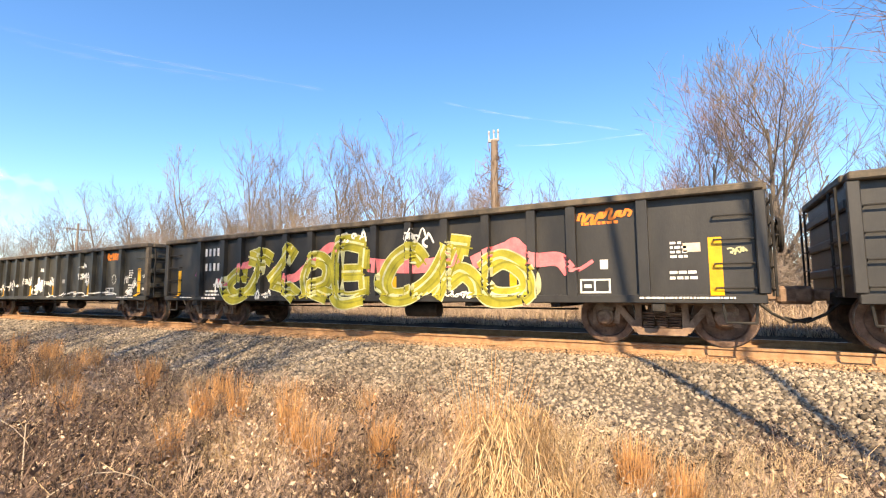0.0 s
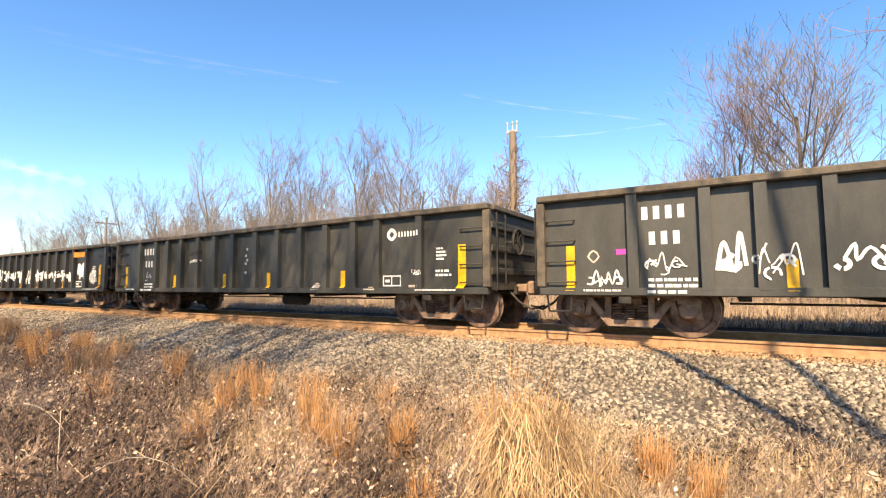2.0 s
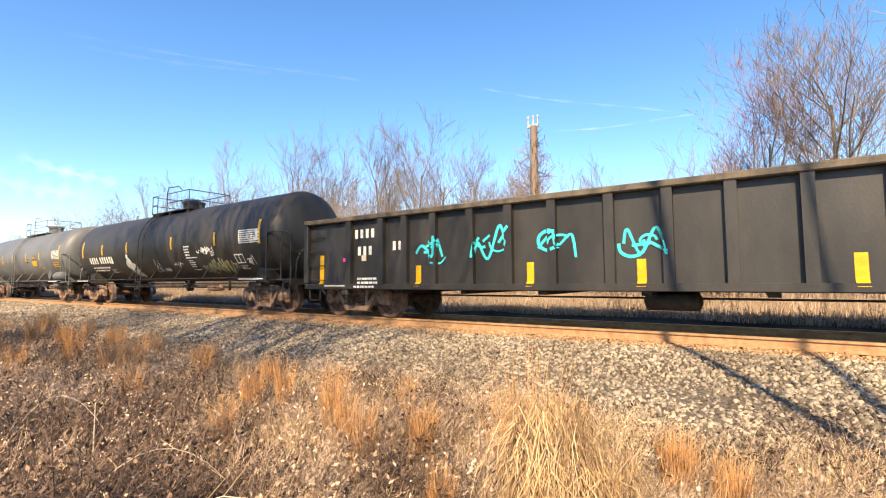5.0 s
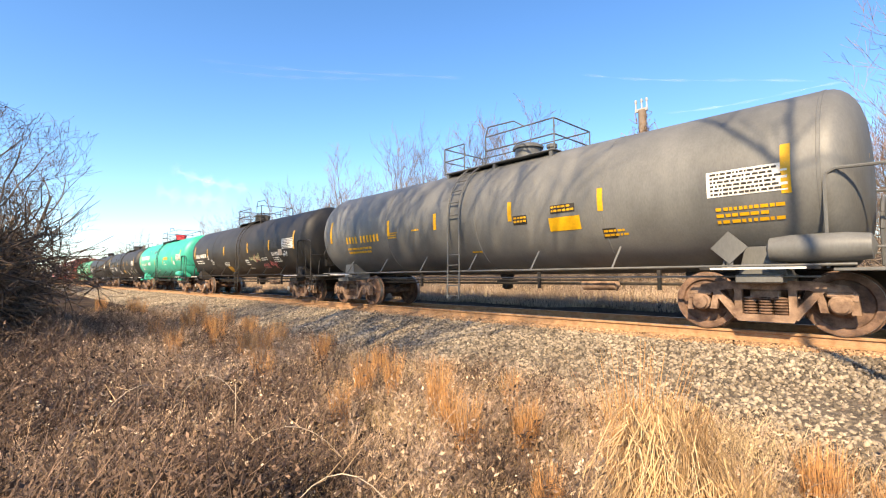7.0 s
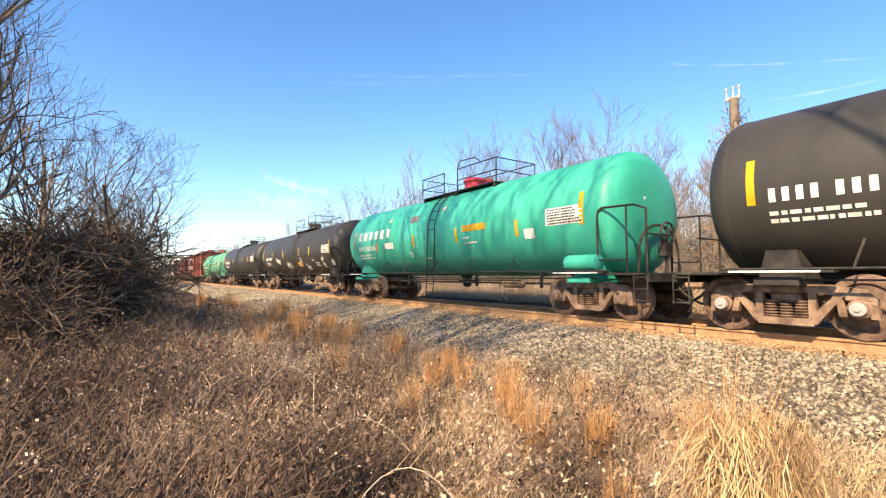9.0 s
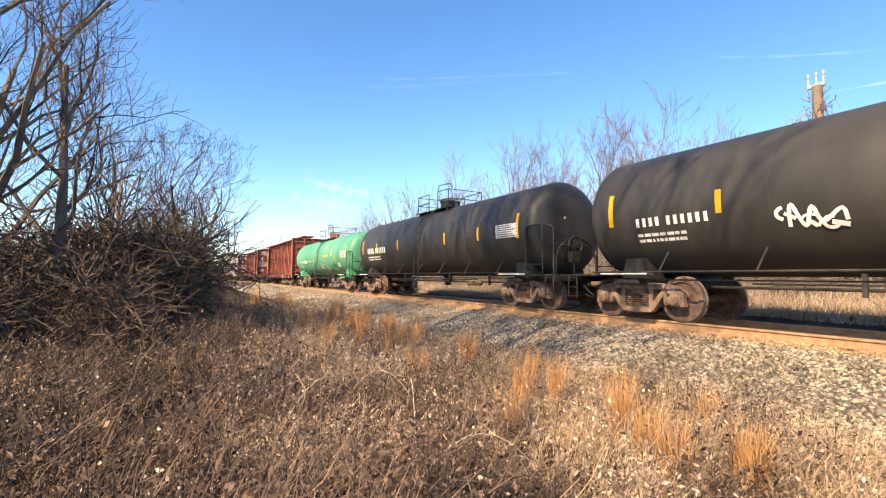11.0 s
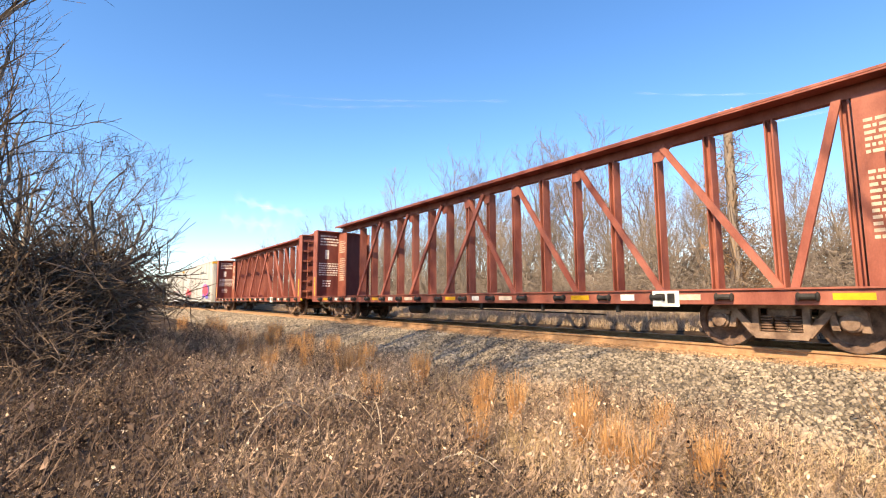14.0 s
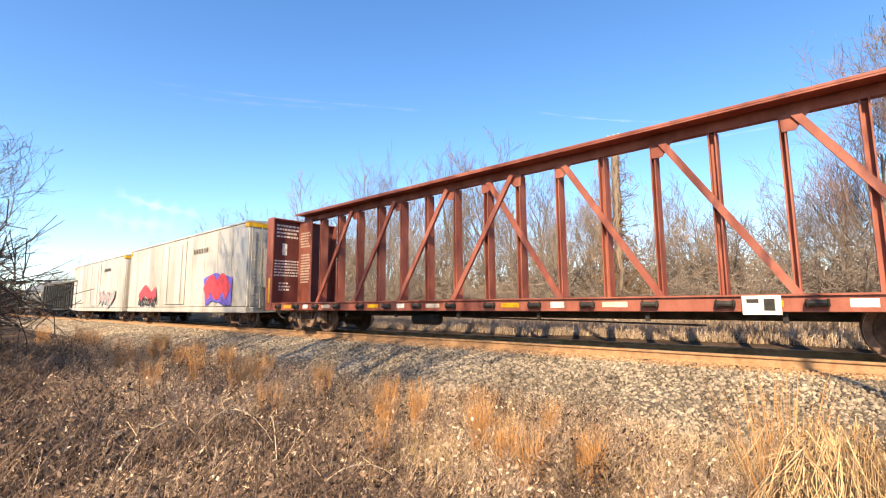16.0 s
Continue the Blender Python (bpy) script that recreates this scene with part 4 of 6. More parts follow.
            part("end_stencil", Geo().add([(x, y, z), (x, y + 0.09, z), (x, y + 0.09, z + 0.07), (x, y, z + 0.07)], [(0, 1, 2, 3)]), mark_mat, car)
    CARS.append((car, u))
    return car


def sprayed(mark, surf, rng, zc, rows, material, label):
    for x0, x1, z0, z1, w, n in rows:
        mark("spray_tag", tag(x0, x1, zc + z0, zc + z1, surf, rng, w, n), material, label)


def panels(mark, surf, zc, rows):
    for x0, x1, z0, z1, material, label in rows:
        mark("sticker", patch(x0, x1, zc + z0, zc + z1, surf, 0.005), material, label)


def data(mark, surf, rng, zc, rows, material):
    for x0, x1, z1, n, h in rows:
        mark("data_stencil", lines(x0, x1, zc + z1, n, h, surf, rng, 0.008), material)


def outlined(mark, x0, x1, z0, z1, surf, w=0.03):
    for xa, xb, za, zb in ((x0, x1, z0, z0 + w), (x0, x1, z1 - w, z1), (x0, x0 + w, z0 + w, z1 - w), (x1 - w, x1, z0 + w, z1 - w), ((x0 + x1) / 2 - w / 2, (x0 + x1) / 2 + w / 2, z0 + w, z1 - w)):
        mark("consolidated_stencil", patch(xa, xb, za, zb, surf, 0.006), WHITE, "white boxed stencil")


def deco_t1(mark, surf, rng, zc, half, car):
    for k, (x, z, rx, rz) in enumerate(((-2.34, -.70, .28, .24), (-2.10, -.86, .26, .24), (-2.36, -.40, .10, .12), (-1.98, -1.08, .16, .13), (-2.25, -1.0, .22, .18))):
        mark("spray_blob", disc(x, zc + z, rx, rz, surf, 0.006 + 0.002 * k), WHITE, "pale rounded sprayed shape")
    sprayed(mark, surf, rng, zc, ((3.05, 4.0, -.55, -.22, .025, 6), (3.3, 3.75, -.45, -.25, .04, 3), (-.3, .15, -1.15, -.55, .02, 2), (1.2, 1.75, -.85, -.66, .018, 5), (5.65, 6.0, -.9, -.6, .03, 2)), WHITE, "white sprayed scrawl")
    sprayed(mark, surf, rng, zc, ((2.95, 3.7, -1.12, -.72, .022, 6), (3.6, 4.35, -1.12, -.62, .025, 5), (4.3, 5.0, -1.15, -.62, .028, 4)), PALE, "pale straw-coloured scrawl")
    panels(mark, surf, zc, ((.23, .63, -1.0, -.9, WHITE, "small white paint swipe"), (2.22, 2.7, -.98, -.62, BLACKSTEEL, "black painted-out panel"), (2.2, 2.85, -.60, -.565, WHITE, "white stencil line"), (2.2, 2.7, -.995, -.97, WHITE, "white stencil line")))
    data(mark, surf, rng, zc, ((2.15, 2.52, -.18, 5, .05), (2.24, 2.6, -.66, 4, .035), (5.1, 5.5, -.90, 3, .025), (-4.3, -3.9, -.86, 3, .03)), WHITE)
    outlined(mark, 5.05, 5.50, zc - .84, zc - .56, surf)
    outlined(mark, -3.98, -3.76, zc - .62, zc - .34, surf, .025)


def deco_t2(mark, surf, rng, zc, half, car):
    panels(mark, surf, zc, ((2.22, 2.93, -.55, -.28, YELLOW, "yellow notice panel"), (2.28, 2.84, -.20, -.03, BLACKSTEEL, "dark stencil panel"), (1.31, 1.68, -.35, -.15, BLACKSTEEL, "dark stencil panel"), (3.35, 3.62, -.76, -.58, BLACKSTEEL, "dark stencil panel")))
    data(mark, surf, rng, zc, ((2.30, 2.82, -.05, 2, .04), (1.33, 1.66, -.18, 2, .04), (3.37, 3.88, -.61, 2, .04), (-3.3, -2.86, -.18, 3, .035), (-2.2, -1.8, -.17, 1, .04), (-.15, .18, -.85, 1, .04), (5.3, 6.2, -.42, 3, .05)), YELLOW)
    part("air_tank", Geo().lathe([(-0.6, 0.03), (-0.55, 0.17), (-0.3, 0.2), (0.3, 0.2), (0.55, 0.17), (0.6, 0.03)], "x", (half - 0.9, -1.38, 1.25), 20), TANKGREY, car, "grey horizontal air tank", True)
    part("placard", Geo().prism([(5.25, 1.3), (5.5, 1.05), (5.75, 1.3), (5.5, 1.55)], -1.52, -1.50), TANKGREY, car, "diamond placard holder")
    part("placard_post", Geo().box(5.46, 5.54, -1.50, -1.44, 0.96, 1.1), TANKGREY, car)


def deco_t3(mark, surf, rng, zc, half, car):
    sprayed(mark, surf, rng, zc, ((1.7, 2.15, -.62, -.46, .03, 2), (2.1, 2.85, -.72, -.32, .045, 5)), PALE, "pale sprayed scrawl")
    sprayed(mark, surf, rng, zc, ((2.95, 3.5, -1.02, -.72, .03, 4), (3.68, 4.42, -1.0, -.68, .03, 4), (2.15, 2.8, -.68, -.36, .018, 5)), PINK, "pink sprayed scrawl")
    sprayed(mark, surf, rng, zc, ((-3.82, -3.36, -.66, -.38, .02, 3), (5.3, 5.7, -.6, -.3, .03, 3)), WHITE, "white sprayed scrawl")
    panels(mark, surf, zc, ((-1.73, -1.17, -1.10, -.84, YELLOW, "orange-yellow notice panel"), (4.9, 5.25, -.5, -.25, TAN, "faded cream sticker")))
    data(mark, surf, rng, zc, ((-1.9, -1.1, -.62, 3, .04), (1.07, 1.5, -.58, 3, .05), (1.07, 1.75, -.95, 1, .04), (2.95, 3.65, -.54, 2, .04), (4.22, 5.0, -.56, 3, .04)), WHITE)
    mark("data_bars", bars(4.2, zc - .50, .15, 7, surf, rng), WHITE, "white stencilled bars")
    bright_caps(car, 12.7)
    outlined(mark, -4.32, -4.12, zc - .42, zc - .2, surf, .025)


def bright_caps(car, tc):
    for s_ in (-1, 1):
        for d in (-0.89, 0.89):
            cap = Geo().lathe([(-1.145, 0.10), (-1.16, 0.095), (-1.165, 0.04), (-1.185, 0.035)], "y", (s_ * tc / 2 + d, 0, WR), 18)
            part("bearing_cover", cap, PALEMETAL, car, "bright metal bearing cover", True)


def deco_t4(mark, surf, rng, zc, half, car):
    mark("brand_block", bars(-half + 1.37, zc + 0.02, 0.33, 6, surf, rng, slim=1.25), WHITE, "white maker's name drawn as bars")
    panels(mark, surf, zc, ((-3.38, -2.71, -.40, -.18, WHITE, "white painted panel"), (-1.58, -1.0, .42, .66, TANKGREY, "grey riveted plate"), (1.58, 2.65, -.13, .06, YELLOW, "yellow lettering band"), (-4.12, -4.03, -.45, -.12, ORANGE, "small orange strip"), (4.1, 4.45, -.5, -.25, WHITE, "small white data plate")))
    data(mark, surf, rng, zc, ((1.58, 1.95, -.28, 1, .06), (1.6, 2.3, -.43, 1, .05), (-1.66, -1.4, -.58, 3, .035), (-.7, -.4, -.8, 1, .05)), WHITE)
    for x, z in ((-3.14, .67), (.41, .72), (-6.1, .4), (-6.15, .05)):
        mark("sticker", disc(x, zc + z, .09, .09, surf, .006), TAN, "round faded sticker")
    part("air_tank", Geo().lathe([(-0.45, 0.03), (-0.4, 0.17), (0.4, 0.17), (0.45, 0.03)], "x", (half - 1.2, -1.38, 1.2), 20), TANKTEAL, car, "teal horizontal air tank", True)


def deco_t5(mark, surf, rng, zc, half, car):
    sprayed(mark, surf, rng, zc, ((-3.2, -2.4, -.6, -.2, .06, 3), (-1.1, -.25, -.98, -.55, .08, 3), (2.35, 2.9, -1.12, -.68, .07, 3), (5.0, 5.45, -.66, -.36, .035, 3), (6.35, 6.72, -.92, -.56, .06, 3)), WHITE, "white sprayed scrawl")
    panels(mark, surf, zc, ((1.02, 1.56, -.86, -.6, YELLOW, "yellow notice panel"), (5.03, 5.36, -.97, -.72, PALE, "pale sprayed square"), (5.09, 5.29, -.92, -.78, BLACKSTEEL, "dark square")))
    data(mark, surf, rng, zc, ((1.55, 1.95, -.38, 5, .05), (4.0, 4.6, -.68, 3, .04), (3.6, 3.9, -.5, 2, .03)), WHITE)


def deco_t8(mark, surf, rng, zc, half, car):
    panels(mark, surf, zc, ((1.41, 2.46, -.10, .04, YELLOW, "yellow lettering band"), (-4.1, -3.42, -.42, -.2, WHITE, "white painted-out panel"), (1.43, 1.94, .50, .70, TAN, "faded cream plate"), (4.3, 4.66, -.78, -.54, WHITE, "small white data plate"),
                            (-3.12, -2.9, -.05, .36, TANKTEAL, "pale green touch-up patch"), (-.60, -.36, -.06, .34, PALE, "pale green touch-up patch"), (3.06, 3.30, -.06, .42, PALE, "pale green touch-up patch")))
    data(mark, surf, rng, zc, ((-3.15, -1.85, -.27, 1, .06), (1.08, 1.35, -.60, 3, .035), (-1.9, -1.6, -.5, 1, .03)), WHITE)
    sprayed(mark, surf, rng, zc, ((.2, .84, -.9, -.5, .045, 3), (1.5, 2.1, -.96, -.68, .025, 4)), WHITE, "white sprayed scrawl")
    sprayed(mark, surf, rng, zc, ((3.2, 3.9, -.78, -.42, .03, 3),), GONBLACK, "black sprayed scrawl")


tank_car(-85.75, TANKBLACK, "matt black tank car with white scrawls and yellow strips", half=7.7, tc=12.6, seed=31, deco=deco_t1, ladder_x=-0.85, plat=(-1.57, 1.26), low=0.60, strips=(-4.72, -2.37, 1.23, 4.05))
tank_car(-101.75, TANKGREY, "grey tank car with yellow stencils and top platform", half=7.45, tc=11.65, R=1.425, seed=32, rail_mat=TANKGREY, mark_mat=YELLOW, deco=deco_t2, ladder_x=-0.46, man=0.73, plat=(-1.5, 2.0), owner=(-5.6, 0.21), low=0.38, strips=(-3.32, -1.30, 1.17, 3.32))
tank_car(-117.6, TANKBLACK, "black tank car with pink scrawls and yellow strips", half=7.55, tc=12.7, seed=33, deco=deco_t3, ladder_x=0.66, man=-0.18, plat=(-1.16, 1.66), inset=0.12, owner=(-6.4, 0.21), low=0.28, strips=(-4.37, -1.67, 1.53, 3.95))
tank_car(-133.4, TANKTEAL, "teal-green tank car with a red manway cover", half=7.1, tc=11.5, R=1.40, seed=34, dome=REDSPRAY, deco=deco_t4, ladder_x=0.06, man=0.41, plat=(-1.6, 2.4), owner=(-5.73, 0.18), low=0.40, strips=(-1.3, 1.2, 3.8), strip_z=(-.42, 0.0))
tank_car(-149.05, TANKBLACK, "long black tank car with white scrawls", half=7.55, tc=12.5, seed=35, deco=deco_t5, ladder_x=0.89, man=0.24, plat=(-0.9, 2.6), owner=(-6.0, 0.18), low=0.36, strips=(-4.3, -1.72, 1.45, 3.26))
tank_car(-165.3, TANKBLACK, "clean black tank car with white stencils", half=7.5, tc=12.3, seed=36)
tank_car(-181.25, TANKGREEN, "faded green tank car with touch-up patches", half=7.4, tc=11.9, R=1.33, seed=37, dome=BEAMRED, deco=deco_t8, ladder_x=0.02, man=-0.64, plat=(-1.8, 1.7), owner=(-5.6, 0.18), low=0.40, strips=(-4.2, -1.43, 1.0, 3.85), strip_z=(-.48, -.06))
tank_car(-286.2, TANKGREY, "pale tank car far down the train", seed=38, rail_mat=TANKGREY)
tank_car(-318.0, TANKBLACK, "black tank car far down the train", seed=39)


def centerbeam(u, half, tc, label, seed, top=4.15, beam=4.42, paint=BEAMRED, shift=0.0, panel=6.45, far_panel=False):
    rng = random.Random(seed)
    car = thing("centerbeam_flatcar", label, "freight car", "centerbeam flatcars of the train")
    d0, d1, w = 0.72, 0.96, 1.40
    part("deck", Geo().box(-half, half, -w + 0.05, w - 0.05, 0.86, 0.94), paint, car)
    part("center_sill", Geo().box(-half - 0.1, half + 0.1, -0.25, 0.25, 0.55, 0.855, 0.02), BLACKSTEEL, car)
    surf = lambda x, z: -w - 0.001
    for s in (-1, 1):
        y0, y1 = sorted((s * (w - 0.05), s * w))
        sill = part("side_sill", Geo().box(-half, half, y0, y1, d0, d1, 0.008).box(-half, half, min(s * (w - 0.05), s * (w + 0.04)), max(s * (w - 0.05), s * (w + 0.04)), d1 + 0.001, d1 + 0.03), paint, car, "red side sill")
        if s < 0:
            n = int(2 * half / 1.15)
            for k in range(n):
                x = -half + 0.9 + k * 1.15
                wn_ = Geo().lathe([(x - 0.14, 0.05), (x - 0.12, 0.075), (x - 0.10, 0.05), (x + 0.10, 0.05), (x + 0.12, 0.075), (x + 0.14, 0.05)], "x", (0, -w - 0.06, 0.85), 10)
                part("winch", wn_, BLACKSTEEL, sill, "small lashing winch")
                kind = k % 4
                if kind in (0, 2):
                    part("reflector" if kind == 0 else "stencil", patch(x + 0.28, x + 0.75, 0.80, 0.90, surf, 0.004), YELLOW if kind == 0 else TAN, sill)
                elif kind == 1:
                    part("stencil", patch(x + 0.35, x + 0.65, 0.79, 0.91, surf, 0.004), WHITE, sill)
            cp = part("data_panel", patch(panel, panel + 0.5, 0.68, 0.97, surf, 0.05), WHITE, sill, "white boxed data panel")
            part("data_stencil", patch(panel + 0.06, panel + 0.22, 0.86, 0.92, surf, 0.054, patch(panel + 0.28, panel + 0.42, 0.74, 0.92, surf, 0.054)), BLACKSTEEL, cp)
    # top chord and truss
    chord = Geo()
    chord.box(-half + 0.2, half - 0.2, -0.48, 0.48, beam - 0.06, beam, 0.01).box(-half + 0.2, half - 0.2, -0.07, 0.07, beam - 0.28, beam - 0.061, 0.01)
    chord.box(-half + 0.2, half - 0.2, -0.48, -0.465, beam - 0.09, beam - 0.061).box(-half + 0.2, half - 0.2, 0.465, 0.48, beam - 0.09, beam - 0.061)
    part("top_chord", chord, paint, car, "long red top beam")
    zl, zh = 0.95, beam - 0.29
    px = [shift + s * (0.5 + 1.09 * k) for s in (-1, 1) for k in range(8)] + [shift + 9.22]
    for k in range(17):
        x, heavy = px[k], k % 2 == 0 or k % 8 > 6
        wd = 0.14 if heavy else 0.10
        g = Geo().box(x - wd / 2, x - wd / 2 + 0.025, -0.14, 0.14, zl, zh).box(x + wd / 2 - 0.025, x + wd / 2, -0.14, 0.14, zl, zh).box(x - wd / 2 + 0.026, x + wd / 2 - 0.026, -0.02, 0.02, zl, zh)
        part("truss_post", g, paint, car)
    for s in (-1, 1):
        for k in range(4):
            x0 = shift + s * (-0.5 + 2.18 * k)
            x1 = shift + s * (1.68 + 2.18 * k)
            part("diagonal", Geo().beam((x0 + s * 0.1, -0.20 + 0.03 * s, zh), (x1 - s * 0.05, -0.20 + 0.03 * s, zl), 0.07, 0.13), paint, car, "slanting truss brace")
            part("gusset", Geo().prism([(x0 - 0.12, zh), (x0 + 0.12 + 0.2 * max(s, 0), zh), (x0 + 0.1, zh - 0.3), (x0 - 0.1, zh - 0.3)] if s > 0 else [(x0 - 0.32, zh), (x0 + 0.12, zh), (x0 + 0.1, zh - 0.3), (x0 - 0.1, zh - 0.3)], -0.165, -0.145), paint, car)
    for s in (-1, 1):
        x0, x1 = sorted((s * half, s * (half - 0.06)))
        bk = part("bulkhead", Geo().box(x0, x1, -1.36, 1.36, d1, top - 0.02), paint, car, "red end bulkhead")
        for q in (-1, 1):
            y0, y1 = sorted((q * 1.361, q * 1.42))
            part("edge_post", Geo().box(min(s * (half - 0.30), s * (half + 0.13)), max(s * (half - 0.30), s * (half + 0.13)), y0, y1, d0, top + 0.02, 0.012), paint, bk)
        part("top_cap", Geo().box(min(s * (half - 0.2), s * (half + 0.13)), max(s * (half - 0.2), s * (half + 0.13)), -1.36, 1.36, top - 0.019, top + 0.03, 0.01), paint, bk)
        for k in range(6):
            z = 1.25 + k * 0.52
            part("bulkhead_rib", Geo().box(min(s * (half + 0.001), s * (half + 0.10)), max(s * (half + 0.001), s * (half + 0.10)), -1.355, 1.355, z - 0.05, z + 0.05, 0.012), paint, bk)
        part("stiffener", Geo().box(min(s * (half + 0.001), s * (half + 0.12)), max(s * (half + 0.001), s * (half + 0.12)), -0.42, -0.30, d1, top - 0.02), paint, bk)
        part("stiffener", Geo().box(min(s * (half + 0.001), s * (half + 0.12)), max(s * (half + 0.001), s * (half + 0.12)), 0.30, 0.42, d1, top - 0.02), paint, bk)
        lad = part("ladder", Geo().pipe([(s * (half + 0.2), -1.1, 0.9), (s * (half + 0.2), -1.1, top - 0.2)], 0.02).pipe([(s * (half + 0.2), -0.7, 0.9), (s * (half + 0.2), -0.7, top - 0.2)], 0.02), paint, bk)
        for k in range(9):
            part("rung", Geo().pipe([(s * (half + 0.2), -1.1, 1.0 + k * 0.34), (s * (half + 0.2), -0.7, 1.0 + k * 0.34)], 0.014), paint, lad)
        part("reflector", patch(min(s * (half - 0.2), s * (half - 0.08)), max(s * (half - 0.2), s * (half - 0.08)), 1.0, 1.9, lambda x, z: -1.421, 0.004), YELLOW, bk, "upright yellow reflective strip")
        if s < 0:  # stencilled faces at one end
            xf = -half + 0.064
            rows_ = [(top - 0.25, 4, 0.07, 0.9), (2.55, 6, 0.055, 1.0), (1.7, 3, 0.06, 0.6)]
            for z0, n_rows, h, wide in rows_:
                for k in range(n_rows):
                    y = -1.2 + (1.0 - wide) / 2
                    while y < -1.2 + wide:
                        w1 = h * rng.uniform(0.8, 2.4)
                        part("stencil", Geo().add([(xf, y, z0 - k * h * 2), (xf, y + w1, z0 - k * h * 2), (xf, y + w1, z0 - k * h * 2 + h), (xf, y, z0 - k * h * 2 + h)], [(0, 1, 2, 3)]), WHITE, bk)
                        y += w1 + h * 0.5
            part("stencil", Geo().add([(xf, -0.9, 2.8), (xf, -0.7, 2.8), (xf, -0.7, 3.25), (xf, -0.9, 3.25)], [(0, 1, 2, 3)]), WHITE, bk)
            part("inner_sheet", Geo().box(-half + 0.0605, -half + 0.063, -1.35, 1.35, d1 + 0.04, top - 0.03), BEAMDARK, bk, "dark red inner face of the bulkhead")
            pan = part("end_panel", Geo().box(-half + 0.07, -half + 0.95, -0.20, -0.17, d1 + 0.03, beam - 0.29), paint, car, "red stencilled end panel")
            part("stencil", lines(-half + 0.2, -half + 0.88, 3.7, 6, 0.055, lambda x, z: -0.20, rng), TAN, pan)
            part("stencil", lines(-half + 0.25, -half + 0.88, 2.85, 11, 0.055, lambda x, z: -0.20, rng), TAN, pan)
        elif far_panel:
            pan = part("end_panel", Geo().box(half - 1.12, half - 0.07, -0.20, -0.17, d1 + 0.03, beam - 0.29), paint, car, "red stencilled end panel")
            part("stencil", lines(half - 1.0, half - 0.2, 3.7, 6, 0.055, lambda x, z: -0.20, rng), TAN, pan)
            part("stencil", lines(half - 1.0, half - 0.2, 2.85, 11, 0.055, lambda x, z: -0.20, rng), TAN, pan)
            part("diagonal", Geo().beam((9.15, -0.20, zh), (8.35, -0.20, zl), 0.07, 0.13), paint, car, "slanting truss brace")
        coupler(car, half + 0.35, s)
        part("draft_sill", Geo().box(min(s * (half - 0.1), s * (half + 0.35)), max(s * (half - 0.1), s * (half + 0.35)), -0.22, 0.22, 0.6, 0.9, 0.02), BLACKSTEEL, car)
        add_truck(car, s * tc / 2)
        part("body_bolster", Geo().box(s * tc / 2 - 0.25, s * tc / 2 + 0.25, -1.3, 1.3, 0.725, 0.855, 0.02), BLACKSTEEL, car)
    for x in (-5.2, -3.0, -0.8, 1.4, 3.6, 5.6):
        part("hanger", Geo().box(x - 0.035, x + 0.035, -1.30, -1.24, 0.55, 0.73), BLACKSTEEL, car, "short dark hanger strut")
    part("brake_rod", Geo().pipe([(-half + 5.4, -0.9, 0.62), (half - 5.4, -0.9, 0.48)], 0.018), BLACKSTEEL, car)
    part("air_reservoir", Geo().lathe([(-0.5, 0.03), (-0.42, 0.17), (0.42, 0.17), (0.5, 0.03)], "x", (-2.2, -0.9, 0.52), 16), BLACKSTEEL, car, "", True)
    CARS.append((car, u))


centerbeam(-200.14, 10.45, 16.7, "oxide red centerbeam flatcar, empty, with open truss", 41, far_panel=True)
centerbeam(-222.3, 9.85, 15.6, "weathered red centerbeam flatcar, empty, with open truss", 42, shift=-0.25, panel=5.08)


